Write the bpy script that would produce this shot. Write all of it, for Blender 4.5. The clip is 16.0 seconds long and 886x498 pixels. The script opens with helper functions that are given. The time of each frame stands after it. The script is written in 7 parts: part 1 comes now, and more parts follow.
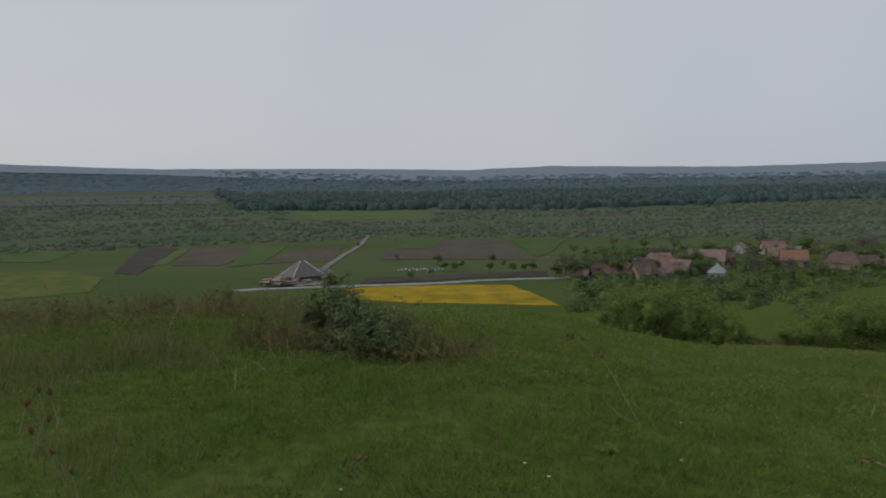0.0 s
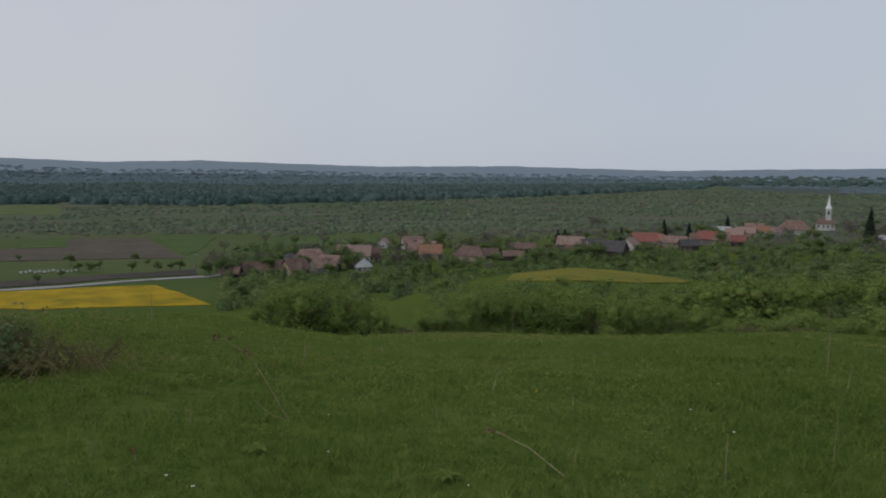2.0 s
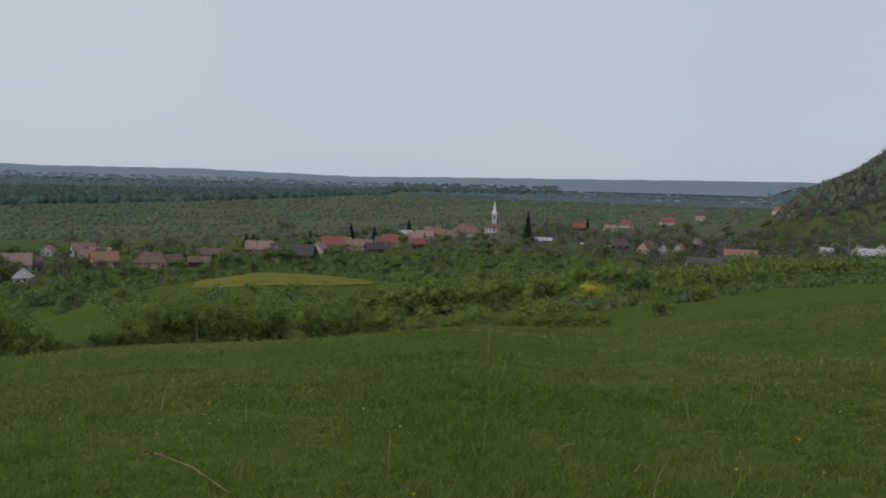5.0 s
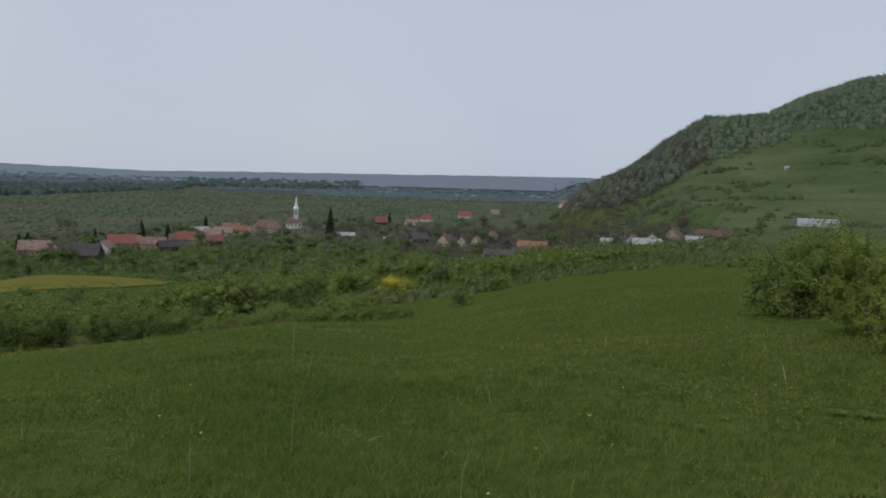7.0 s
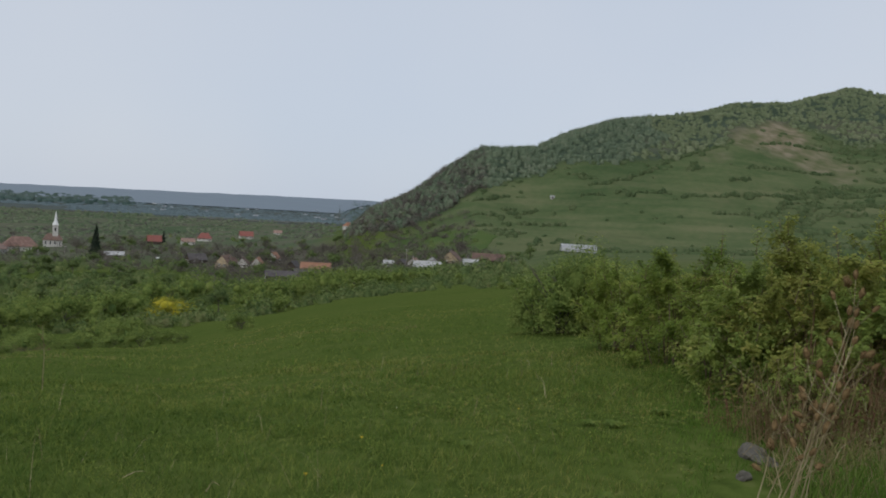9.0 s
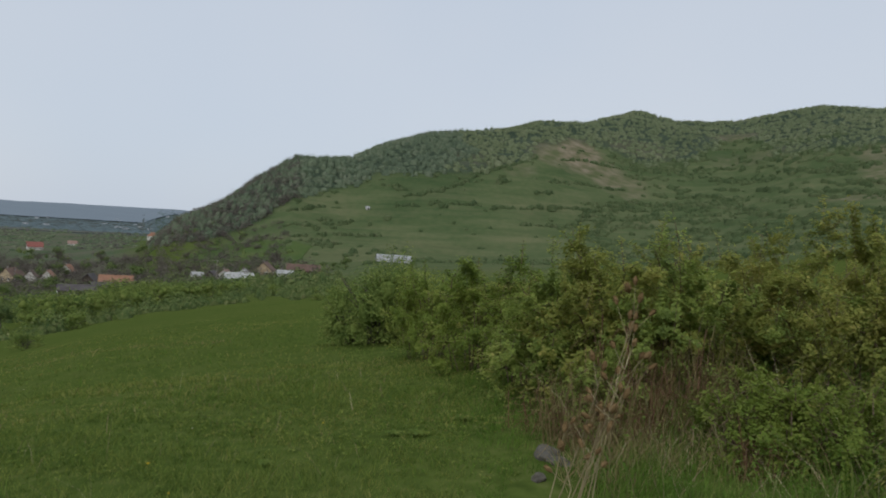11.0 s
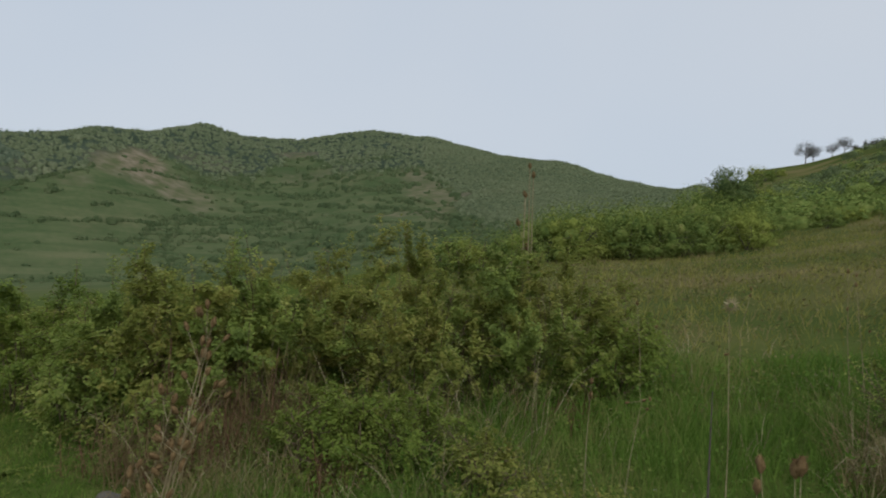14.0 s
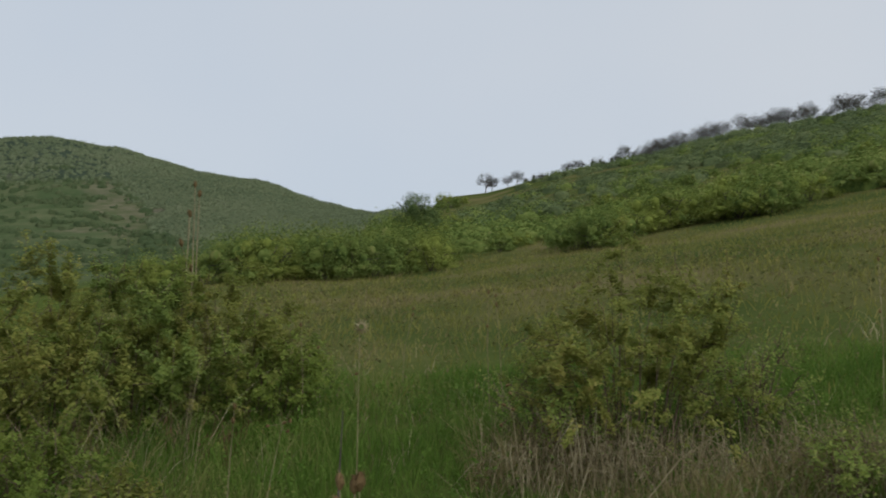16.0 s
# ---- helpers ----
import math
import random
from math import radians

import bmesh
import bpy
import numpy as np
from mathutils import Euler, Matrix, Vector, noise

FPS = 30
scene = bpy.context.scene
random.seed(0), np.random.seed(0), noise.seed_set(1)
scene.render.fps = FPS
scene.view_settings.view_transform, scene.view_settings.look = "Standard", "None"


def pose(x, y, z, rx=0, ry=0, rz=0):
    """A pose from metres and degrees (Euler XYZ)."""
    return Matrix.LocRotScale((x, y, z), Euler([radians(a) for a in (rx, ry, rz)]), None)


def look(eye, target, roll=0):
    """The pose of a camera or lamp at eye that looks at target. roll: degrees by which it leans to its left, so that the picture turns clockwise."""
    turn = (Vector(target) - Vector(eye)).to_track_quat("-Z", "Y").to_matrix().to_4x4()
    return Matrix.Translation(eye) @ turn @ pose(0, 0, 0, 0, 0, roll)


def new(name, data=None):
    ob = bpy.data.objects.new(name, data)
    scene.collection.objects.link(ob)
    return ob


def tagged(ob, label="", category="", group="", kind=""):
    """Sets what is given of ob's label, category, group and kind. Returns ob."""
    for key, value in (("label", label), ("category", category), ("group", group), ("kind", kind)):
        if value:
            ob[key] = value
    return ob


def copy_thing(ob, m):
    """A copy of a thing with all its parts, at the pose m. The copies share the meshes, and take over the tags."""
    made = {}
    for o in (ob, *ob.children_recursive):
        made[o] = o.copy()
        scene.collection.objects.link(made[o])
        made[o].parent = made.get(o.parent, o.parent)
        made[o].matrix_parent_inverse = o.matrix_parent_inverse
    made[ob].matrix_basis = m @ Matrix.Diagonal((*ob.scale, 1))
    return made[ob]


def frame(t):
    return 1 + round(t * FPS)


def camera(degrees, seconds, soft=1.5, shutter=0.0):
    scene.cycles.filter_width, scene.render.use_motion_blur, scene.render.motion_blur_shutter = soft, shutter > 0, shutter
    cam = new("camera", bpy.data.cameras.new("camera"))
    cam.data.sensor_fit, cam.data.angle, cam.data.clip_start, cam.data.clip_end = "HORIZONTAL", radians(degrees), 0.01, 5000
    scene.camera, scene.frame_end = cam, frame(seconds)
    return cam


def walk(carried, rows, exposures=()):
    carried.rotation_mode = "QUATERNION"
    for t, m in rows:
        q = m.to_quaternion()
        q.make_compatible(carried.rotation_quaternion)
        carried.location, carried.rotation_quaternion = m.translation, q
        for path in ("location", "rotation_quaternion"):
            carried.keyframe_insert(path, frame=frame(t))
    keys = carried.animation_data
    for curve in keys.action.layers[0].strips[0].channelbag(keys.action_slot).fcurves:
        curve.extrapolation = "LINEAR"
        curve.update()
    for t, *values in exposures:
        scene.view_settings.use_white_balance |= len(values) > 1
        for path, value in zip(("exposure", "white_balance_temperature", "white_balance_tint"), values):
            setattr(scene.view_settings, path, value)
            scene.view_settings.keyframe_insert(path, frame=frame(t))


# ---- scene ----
FIELD_OF_VIEW = 58.9
cam = camera(FIELD_OF_VIEW, 16.0, soft=1.8, shutter=0.2)
PATH = [
    (0.0, pose(0.000, -0.000, 0.000, 84.640, 1.047, -0.098)),
    (0.5, pose(0.012, 0.021, 0.002, 84.523, 0.974, -6.475)),
    (1.0, pose(0.022, 0.023, -0.002, 84.648, 0.558, -12.347)),
    (1.5, pose(0.034, 0.042, -0.005, 84.238, -0.150, -18.826)),
    (2.0, pose(0.053, 0.062, -0.010, 84.297, -0.609, -25.094)),
    (2.5, pose(0.078, 0.089, -0.020, 83.836, -0.891, -30.914)),
    (3.0, pose(0.093, 0.096, -0.020, 83.682, -1.098, -35.056)),
    (3.5, pose(0.141, 0.101, -0.025, 83.707, -1.189, -39.082)),
    (4.0, pose(0.168, 0.087, -0.021, 84.220, -1.773, -42.691)),
    (4.2, pose(0.183, 0.080, -0.018, 84.413, -1.842, -43.704)),
    (6.3, pose(0.270, -0.002, -0.012, 85.088, -1.717, -55.731)),
    (6.5, pose(0.265, 0.016, -0.021, 84.946, -1.792, -57.516)),
    (7.0, pose(0.274, 0.088, -0.028, 85.161, -1.897, -61.819)),
    (7.5, pose(0.279, 0.119, -0.032, 84.798, -2.312, -63.644)),
    (8.0, pose(0.289, 0.121, -0.025, 84.067, -3.320, -67.037)),
    (8.2, pose(0.286, 0.102, -0.022, 85.085, -3.484, -70.042)),
    (10.3, pose(0.424, -0.043, -0.031, 87.259, -3.322, -82.607)),
    (10.5, pose(0.434, -0.054, -0.029, 87.528, -3.241, -84.369)),
    (11.0, pose(0.473, -0.079, -0.033, 89.089, -3.672, -90.884)),
    (11.5, pose(0.521, -0.053, -0.001, 88.785, -3.274, -93.297)),
    (12.0, pose(0.599, -0.045, 0.004, 90.665, -3.315, -100.839)),
    (12.5, pose(0.658, -0.006, -0.004, 90.104, -3.121, -105.329)),
    (13.0, pose(0.617, -0.024, -0.008, 90.409, -3.402, -110.952)),
    (13.5, pose(0.717, -0.071, 0.003, 90.691, -2.370, -116.498)),
    (14.0, pose(0.713, -0.116, 0.013, 91.811, -2.639, -121.686)),
    (14.5, pose(0.669, -0.166, 0.019, 92.190, -2.472, -127.065)),
    (15.0, pose(0.590, -0.271, 0.031, 92.876, -2.574, -132.137)),
    (15.5, pose(0.509, -0.360, 0.044, 93.598, -2.340, -137.358)),
    (16.0, pose(0.449, -0.406, 0.048, 94.191, -2.091, -143.325)),
]
walk(cam, PATH, [(0, -.25, 6420, 12), (2.5, -.13, 6340, 12), (4, -.08, 6340, 12), (7, -.06, 6300, 13), (7.6, -.02, 6320, 12), (8.3, .08, 6380, 12), (11, .13, 6450, 11), (16, .10, 6500, 10)])
# ---- sky and light: a bright overcast afternoon ----
world = bpy.data.worlds.new("overcast_sky")
scene.world = world
world.use_nodes = True
wt = world.node_tree
wt.nodes.clear()
w_out = wt.nodes.new("ShaderNodeOutputWorld")
w_bg = wt.nodes.new("ShaderNodeBackground")
w_sky = wt.nodes.new("ShaderNodeTexSky")
w_sky.sky_type = "NISHITA"
w_sky.sun_disc = False
SUN_BEARING = 285
w_sky.sun_elevation, w_sky.sun_rotation = radians(42), radians(SUN_BEARING)
w_sky.air_density, w_sky.dust_density = 1.0, 2.0
w_co = wt.nodes.new("ShaderNodeTexCoord")
w_noise = wt.nodes.new("ShaderNodeTexNoise")
w_noise.inputs["Scale"].default_value = 1.4
w_noise.inputs["Detail"].default_value = 3.0
w_dot = wt.nodes.new("ShaderNodeVectorMath")
w_dot.operation = "DOT_PRODUCT"
w_dot.inputs[1].default_value = (math.sin(radians(SUN_BEARING)), math.cos(radians(SUN_BEARING)), .35)
w_fac = wt.nodes.new("ShaderNodeMath")
w_fac.operation = "MULTIPLY_ADD"
w_fac.inputs[1].default_value = .36
w_ramp = wt.nodes.new("ShaderNodeValToRGB")
w_ramp.color_ramp.elements[0].position, w_ramp.color_ramp.elements[1].position = .18, .72
w_ramp.color_ramp.elements[0].color = (5.1, 5.76, 6.6, 1)
w_ramp.color_ramp.elements[1].color = (6.25, 6.5, 6.8, 1)
w_mix = wt.nodes.new("ShaderNodeMix")
w_mix.data_type = "RGBA"
w_mix.inputs["Factor"].default_value = .9
w_bg.inputs["Strength"].default_value = .1
wt.links.new(w_co.outputs["Generated"], w_noise.inputs["Vector"])
wt.links.new(w_co.outputs["Generated"], w_dot.inputs[0])
wt.links.new(w_dot.outputs["Value"], w_fac.inputs[0])
wt.links.new(w_noise.outputs["Fac"], w_fac.inputs[2])
wt.links.new(w_fac.outputs[0], w_ramp.inputs["Fac"])
wt.links.new(w_sky.outputs["Color"], w_mix.inputs[6])
wt.links.new(w_ramp.outputs["Color"], w_mix.inputs[7])
wt.links.new(w_mix.outputs[2], w_bg.inputs["Color"])
wt.links.new(w_bg.outputs["Background"], w_out.inputs["Surface"])

sun = new("sun", bpy.data.lights.new("sun", "SUN"))
sun.data.energy, sun.data.angle, sun.data.color = 1.15, radians(50), (1, .97, .92)
sun.matrix_world = look((0, 0, 60), (math.sin(radians(SUN_BEARING)) * -50, math.cos(radians(SUN_BEARING)) * -50, 10))
# ---- materials ----
def material(name, colours, scale=1.0, rough=.8, bump=.0, detail_scale=8.0, metal=0.0, spec=.3, island=0.0, obj_random=0.0, through_light=0.0, coord="Object"):
    """A procedural surface: colours blended by two scales of noise, with fine relief."""
    m = bpy.data.materials.new(name)
    m.use_nodes = True
    nt = m.node_tree
    b = nt.nodes["Principled BSDF"]
    co = nt.nodes.new("ShaderNodeTexCoord")
    big, fine = nt.nodes.new("ShaderNodeTexNoise"), nt.nodes.new("ShaderNodeTexNoise")
    big.inputs["Scale"].default_value, fine.inputs["Scale"].default_value = scale, scale * detail_scale
    big.inputs["Detail"].default_value, fine.inputs["Detail"].default_value = 3, 4
    nt.links.new(co.outputs[coord], big.inputs["Vector"])
    nt.links.new(co.outputs[coord], fine.inputs["Vector"])
    add = nt.nodes.new("ShaderNodeMath")
    add.operation = "MULTIPLY_ADD"
    nt.links.new(fine.outputs["Fac"], add.inputs[0])
    add.inputs[1].default_value = .45
    nt.links.new(big.outputs["Fac"], add.inputs[2])
    last = add
    for amount, kind, socket in ((island, "ShaderNodeNewGeometry", "Random Per Island"), (obj_random, "ShaderNodeObjectInfo", "Random")):
        if amount:
            src = nt.nodes.new(kind)
            more = nt.nodes.new("ShaderNodeMath")
            more.operation = "MULTIPLY_ADD"
            nt.links.new(src.outputs[socket], more.inputs[0])
            more.inputs[1].default_value = amount
            nt.links.new(last.outputs[0], more.inputs[2])
            shift = nt.nodes.new("ShaderNodeMath")
            shift.operation = "SUBTRACT"
            nt.links.new(more.outputs[0], shift.inputs[0])
            shift.inputs[1].default_value = amount / 2
            last = shift
    ramp = nt.nodes.new("ShaderNodeValToRGB")
    els = ramp.color_ramp.elements
    lo, hi = .42, 1.02
    for k, c in enumerate(colours):
        p = lo + (hi - lo) * k / max(1, len(colours) - 1)
        e = els[k] if k < 2 else els.new(min(p, 1))
        e.position, e.color = min(p, 1), (*c, 1)
    nt.links.new(last.outputs[0], ramp.inputs["Fac"])
    nt.links.new(ramp.outputs["Color"], b.inputs["Base Color"])
    b.inputs["Roughness"].default_value, b.inputs["Metallic"].default_value = rough, metal
    b.inputs["Specular IOR Level"].default_value = spec
    if bump:
        bp = nt.nodes.new("ShaderNodeBump")
        bp.inputs["Strength"].default_value = bump
        bp.inputs["Distance"].default_value = .1 / scale
        nt.links.new(fine.outputs["Fac"], bp.inputs["Height"])
        nt.links.new(bp.outputs["Normal"], b.inputs["Normal"])
    if through_light:
        tr = nt.nodes.new("ShaderNodeBsdfTranslucent")
        nt.links.new(ramp.outputs["Color"], tr.inputs["Color"])
        mx = nt.nodes.new("ShaderNodeMixShader")
        mx.inputs["Fac"].default_value = through_light
        out = nt.nodes["Material Output"]
        nt.links.new(b.outputs["BSDF"], mx.inputs[1])
        nt.links.new(tr.outputs["BSDF"], mx.inputs[2])
        nt.links.new(mx.outputs["Shader"], out.inputs["Surface"])
    return m


def canopy_material(name, colours, grain=.5, through_light=.3, spread=.3):
    """Tree crowns seen from afar: leaf masses told apart by a fine grain, with relief, and every crown a little different."""
    m = bpy.data.materials.new(name)
    m.use_nodes = True
    nt = m.node_tree
    b = nt.nodes["Principled BSDF"]
    b.inputs["Roughness"].default_value, b.inputs["Specular IOR Level"].default_value = .95, .03
    co, geo = nt.nodes.new("ShaderNodeTexCoord"), nt.nodes.new("ShaderNodeNewGeometry")
    total = None
    for scale, detail, weight in ((grain * .03, 3, .55), (grain, 5, .75)):
        n = nt.nodes.new("ShaderNodeTexNoise")
        n.inputs["Scale"].default_value, n.inputs["Detail"].default_value = scale, detail
        nt.links.new(co.outputs["Object"], n.inputs["Vector"])
        k = nt.nodes.new("ShaderNodeMath")
        k.operation = "MULTIPLY_ADD"
        k.inputs[1].default_value = weight
        nt.links.new(n.outputs["Fac"], k.inputs[0])
        if total:
            nt.links.new(total.outputs[0], k.inputs[2])
        else:
            k.inputs[2].default_value = -spread / 2
        total = k
    k = nt.nodes.new("ShaderNodeMath")
    k.operation = "MULTIPLY_ADD"
    k.inputs[1].default_value = spread
    nt.links.new(geo.outputs["Random Per Island"], k.inputs[0])
    nt.links.new(total.outputs[0], k.inputs[2])
    ramp = nt.nodes.new("ShaderNodeValToRGB")
    for i, c in enumerate(colours):
        q = .40 + .5 * i / (len(colours) - 1)
        e = ramp.color_ramp.elements[i] if i < 2 else ramp.color_ramp.elements.new(q)
        e.position, e.color = q, (*c, 1)
    nt.links.new(k.outputs[0], ramp.inputs["Fac"])
    nt.links.new(ramp.outputs["Color"], b.inputs["Base Color"])
    bp = nt.nodes.new("ShaderNodeBump")
    bp.inputs["Strength"].default_value, bp.inputs["Distance"].default_value = .6, .6 / grain
    nt.links.new(n.outputs["Fac"], bp.inputs["Height"])
    nt.links.new(bp.outputs["Normal"], b.inputs["Normal"])
    tr, mx = nt.nodes.new("ShaderNodeBsdfTranslucent"), nt.nodes.new("ShaderNodeMixShader")
    nt.links.new(ramp.outputs["Color"], tr.inputs["Color"])
    mx.inputs["Fac"].default_value = through_light
    nt.links.new(b.outputs["BSDF"], mx.inputs[1])
    nt.links.new(tr.outputs["BSDF"], mx.inputs[2])
    nt.links.new(mx.outputs["Shader"], nt.nodes["Material Output"].inputs["Surface"])
    return m


M_GRASS = material("grass_blades", [(0.059, 0.107, 0.023), (0.113, 0.171, 0.034), (0.195, 0.237, 0.055), (0.31, 0.269, 0.103)], .09, .6, 0, 26, island=0.35, through_light=0.4, spec=0.06)
M_TALL = material("tall_grass_blades", [(0.07, 0.135, 0.024), (0.104, 0.188, 0.032), (0.15, 0.24, 0.046), (0.235, 0.245, 0.085)], .6, .6, 0, 4, island=0.35, through_light=0.45, spec=0.06)
M_STRAW = material("dry_stems", [(0.123, 0.097, 0.056), (0.218, 0.178, 0.103), (0.32, 0.275, 0.165), (0.41, 0.365, 0.236)], 2.0, .8, 0, 5, island=.5, spec=0.1)
M_RUST = material("rusty_dead_canes", [(0.11, 0.06, 0.035), (0.17, 0.1, 0.058), (0.24, 0.16, 0.1)], 2.0, .85, 0, 5, island=.5, spec=0.08)
M_TEASEL = material("dry_teasel", [(0.095, 0.062, 0.03), (0.168, 0.114, 0.056), (0.26, 0.182, 0.092)], 9.0, .9, .3, 6, island=.4, spec=0.05)
M_BARK = material("bark", [(0.056, 0.046, 0.039), (0.09, 0.076, 0.064), (0.13, 0.112, 0.096)], 6.0, .9, .6, 5)
M_TWIG = material("brown_twigs", [(0.085, 0.06, 0.042), (0.14, 0.1, 0.07), (0.2, 0.15, 0.11)], 5.0, .85, .3, 5, island=.5, spec=.1)
M_LEAF = material("leaves_fresh", [(0.12, 0.179, 0.037), (0.184, 0.258, 0.051), (0.255, 0.322, 0.068), (0.327, 0.344, 0.095)], .9, .55, 0, 5, island=0.3, through_light=0.5, spec=0.08)
M_LEAF_DARK = material("leaves_dark", [(0.136, 0.19, 0.051), (0.211, 0.286, 0.069), (0.305, 0.373, 0.092), (0.409, 0.41, 0.128)], .9, .55, 0, 5, island=0.3, through_light=0.5, spec=0.08)
M_LEAF_OLIVE = material("leaves_olive", [(0.169, 0.207, 0.05), (0.248, 0.284, 0.067), (0.33, 0.343, 0.09), (0.41, 0.36, 0.117)], .8, .6, 0, 5, island=0.32, through_light=0.5, spec=0.08)
M_SHRUB = canopy_material("shrub_foliage", [(0.085, 0.138, 0.044), (0.152, 0.217, 0.057), (0.223, 0.286, 0.078), (0.305, 0.315, 0.116)], 2.2, 0.3, 0.25)
M_SHRUB_YELLOW = canopy_material("yellowish_shrub_foliage", [(0.15, 0.187, 0.043), (0.225, 0.28, 0.064), (0.305, 0.355, 0.085), (0.39, 0.395, 0.12)], 2.2, 0.3, 0.25)
M_SLOPE = canopy_material("dark_slope_scrub", [(0.1, 0.14, 0.07), (0.132, 0.178, 0.082), (0.168, 0.214, 0.094), (0.205, 0.24, 0.112)], 2.0, .3, .3)
M_RIDGE = material("dark_ridge_twigs", [(0.075, 0.078, 0.068), (0.105, 0.108, 0.09), (0.143, 0.143, 0.12)], .5, .9, 0, 4, island=.3, spec=0.05)
M_TREE = canopy_material("tree_foliage", [(0.068, 0.112, 0.046), (0.113, 0.168, 0.062), (0.166, 0.219, 0.078), (0.227, 0.245, 0.112)], 1.4, 0.3, 0.3)
M_BARE = material("bare_twigs", [(0.125, 0.111, 0.097), (0.157, 0.141, 0.123), (0.191, 0.176, 0.154)], .5, .9, 0, 4, island=.3, obj_random=.3, spec=0.05, through_light=0.4)
M_SPRUCE = material("spruce_needles", [(0.011, 0.022, 0.014), (0.02, 0.036, 0.021), (0.031, 0.05, 0.028)], .6, .8, 0, 4, island=.4)
# Far and hill wood colours are lifted and greyed to stand in for haze
M_WOOD_FAR = canopy_material("faintly_hazed_woodland", [(0.054, 0.092, 0.084), (0.075, 0.121, 0.109), (0.102, 0.152, 0.135), (0.127, 0.177, 0.167)], 0.25, 0.3, 0.3)
# Nearer hill woods carry less haze in their colour than the next, farther ones
M_WOOD_NOSE = canopy_material("less_hazed_hill_woodland", [(0.119, 0.163, 0.112), (0.146, 0.198, 0.128), (0.178, 0.229, 0.149), (0.209, 0.246, 0.174)], .6, .3, .4)
M_WOOD_HILL = canopy_material("haze_lifted_hill_woodland", [(0.143, 0.185, 0.108), (0.174, 0.22, 0.123), (0.209, 0.253, 0.143), (0.242, 0.273, 0.167)], 0.45, 0.3, 0.35)
M_ROOF_TILE = material("roof_tile_weathered", [(0.147, 0.092, 0.077), (0.211, 0.134, 0.11), (0.275, 0.186, 0.154), (0.218, 0.16, 0.138)], .6, .85, .3, 9, obj_random=.4)
M_ROOF_RED = material("roof_red", [(0.177, 0.061, 0.049), (0.221, 0.075, 0.061), (0.246, 0.103, 0.082)], .5, .6, .1, 9, obj_random=.2)
M_ROOF_ORANGE = material("roof_orange", [(0.21, 0.106, 0.067), (0.259, 0.134, 0.084), (0.287, 0.165, 0.112)], .6, .7, .2, 9, obj_random=.2)
M_ROOF_BROWN = material("roof_brown", [(0.089, 0.057, 0.047), (0.135, 0.089, 0.072), (0.186, 0.124, 0.099)], .5, .85, .3, 9, obj_random=.3)
M_ROOF_DARK = material("roof_dark", [(.045, .042, .045), (.070, .064, .066), (.10, .092, .092)], .5, .85, .3, 9, obj_random=.3)
M_ROOF_SHINGLE = material("grey_brown_shingles", [(.115, .10, .092), (.15, .132, .122), (.19, .17, .156)], .8, .85, .3, 9)
M_ROOF_GREY = material("roof_grey", [(.24, .25, .25), (.34, .35, .35), (.42, .43, .42)], .5, .7, .2, 9)
M_WALL_WHITE = material("whitewashed_wall", [(0.424, 0.41, 0.381), (0.512, 0.497, 0.469), (0.556, 0.549, 0.526)], .4, .9, .1, 9)
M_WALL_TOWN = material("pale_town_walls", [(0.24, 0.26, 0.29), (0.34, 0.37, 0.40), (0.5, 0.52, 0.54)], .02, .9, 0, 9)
M_WALL_TAN = material("ochre_wall", [(0.293, 0.224, 0.138), (0.397, 0.319, 0.207), (0.466, 0.389, 0.276)], .4, .9, .1, 9, obj_random=.3)
M_WALL_GREY = material("grey_wall", [(.16, .15, .14), (.24, .22, .20), (.32, .30, .27)], .4, .9, .1, 9, obj_random=.4)
M_BOARD = material("dark_boards", [(.040, .032, .027), (.068, .054, .044), (.10, .080, .064)], 1.0, .9, .2, 8)
M_LUMBER = material("sawn_lumber", [(.05, .035, .025), (.22, .11, .065), (.36, .25, .17), (.62, .56, .48)], .8, .8, .1, 6, obj_random=1.0)
M_GLASS = material("window_glass", [(.012, .014, .016), (.020, .023, .026)], 1.0, .12, 0, 4, spec=.6)
M_WHITE = material("white_paint", [(.66, .67, .68), (.76, .77, .78)], 1.0, .5, 0, 6)
M_FILM = material("polytunnel_film", [(0.195, 0.21, 0.217), (0.3, 0.315, 0.323), (0.39, 0.405, 0.405)], .9, .4, .1, 5)
M_YELLOW = material("yellow_bloom", [(0.1, 0.1, 0.014), (0.22, 0.165, 0.013), (0.31, 0.215, 0.014), (0.34, 0.255, 0.022)], .12, .9, .4, 9, spec=0.05)
M_YELLOW_PALE = material("yellow_green_bloom", [(0.05, 0.085, 0.022), (0.07, 0.1, 0.025), (0.1, 0.118, 0.028), (0.13, 0.128, 0.032)], .10, .9, .4, 9, spec=0.05)
M_PLOUGH = material("ploughed_soil", [(0.07, 0.06, 0.046), (0.09, 0.077, 0.059), (0.11, 0.096, 0.074)], .06, .95, .4, 14, spec=0.05)
M_PLOUGH_DARK = material("dark_ploughed_soil", [(0.05, 0.044, 0.038), (0.066, 0.058, 0.049), (0.086, 0.076, 0.062)], .06, .95, .4, 14, spec=0.05)
M_CROP = material("young_crop", [(0.045, 0.077, 0.023), (0.061, 0.098, 0.029), (0.084, 0.111, 0.036)], .06, .9, .3, 12, spec=0.05)
M_CROP_PALE = material("pale_crop", [(0.061, 0.087, 0.031), (0.086, 0.111, 0.041), (0.115, 0.127, 0.059)], .06, .9, .3, 12, spec=0.05)
M_ROAD = material("worn_road", [(0.172, 0.164, 0.16), (0.234, 0.226, 0.218), (0.281, 0.273, 0.257)], .3, .9, .1, 10)
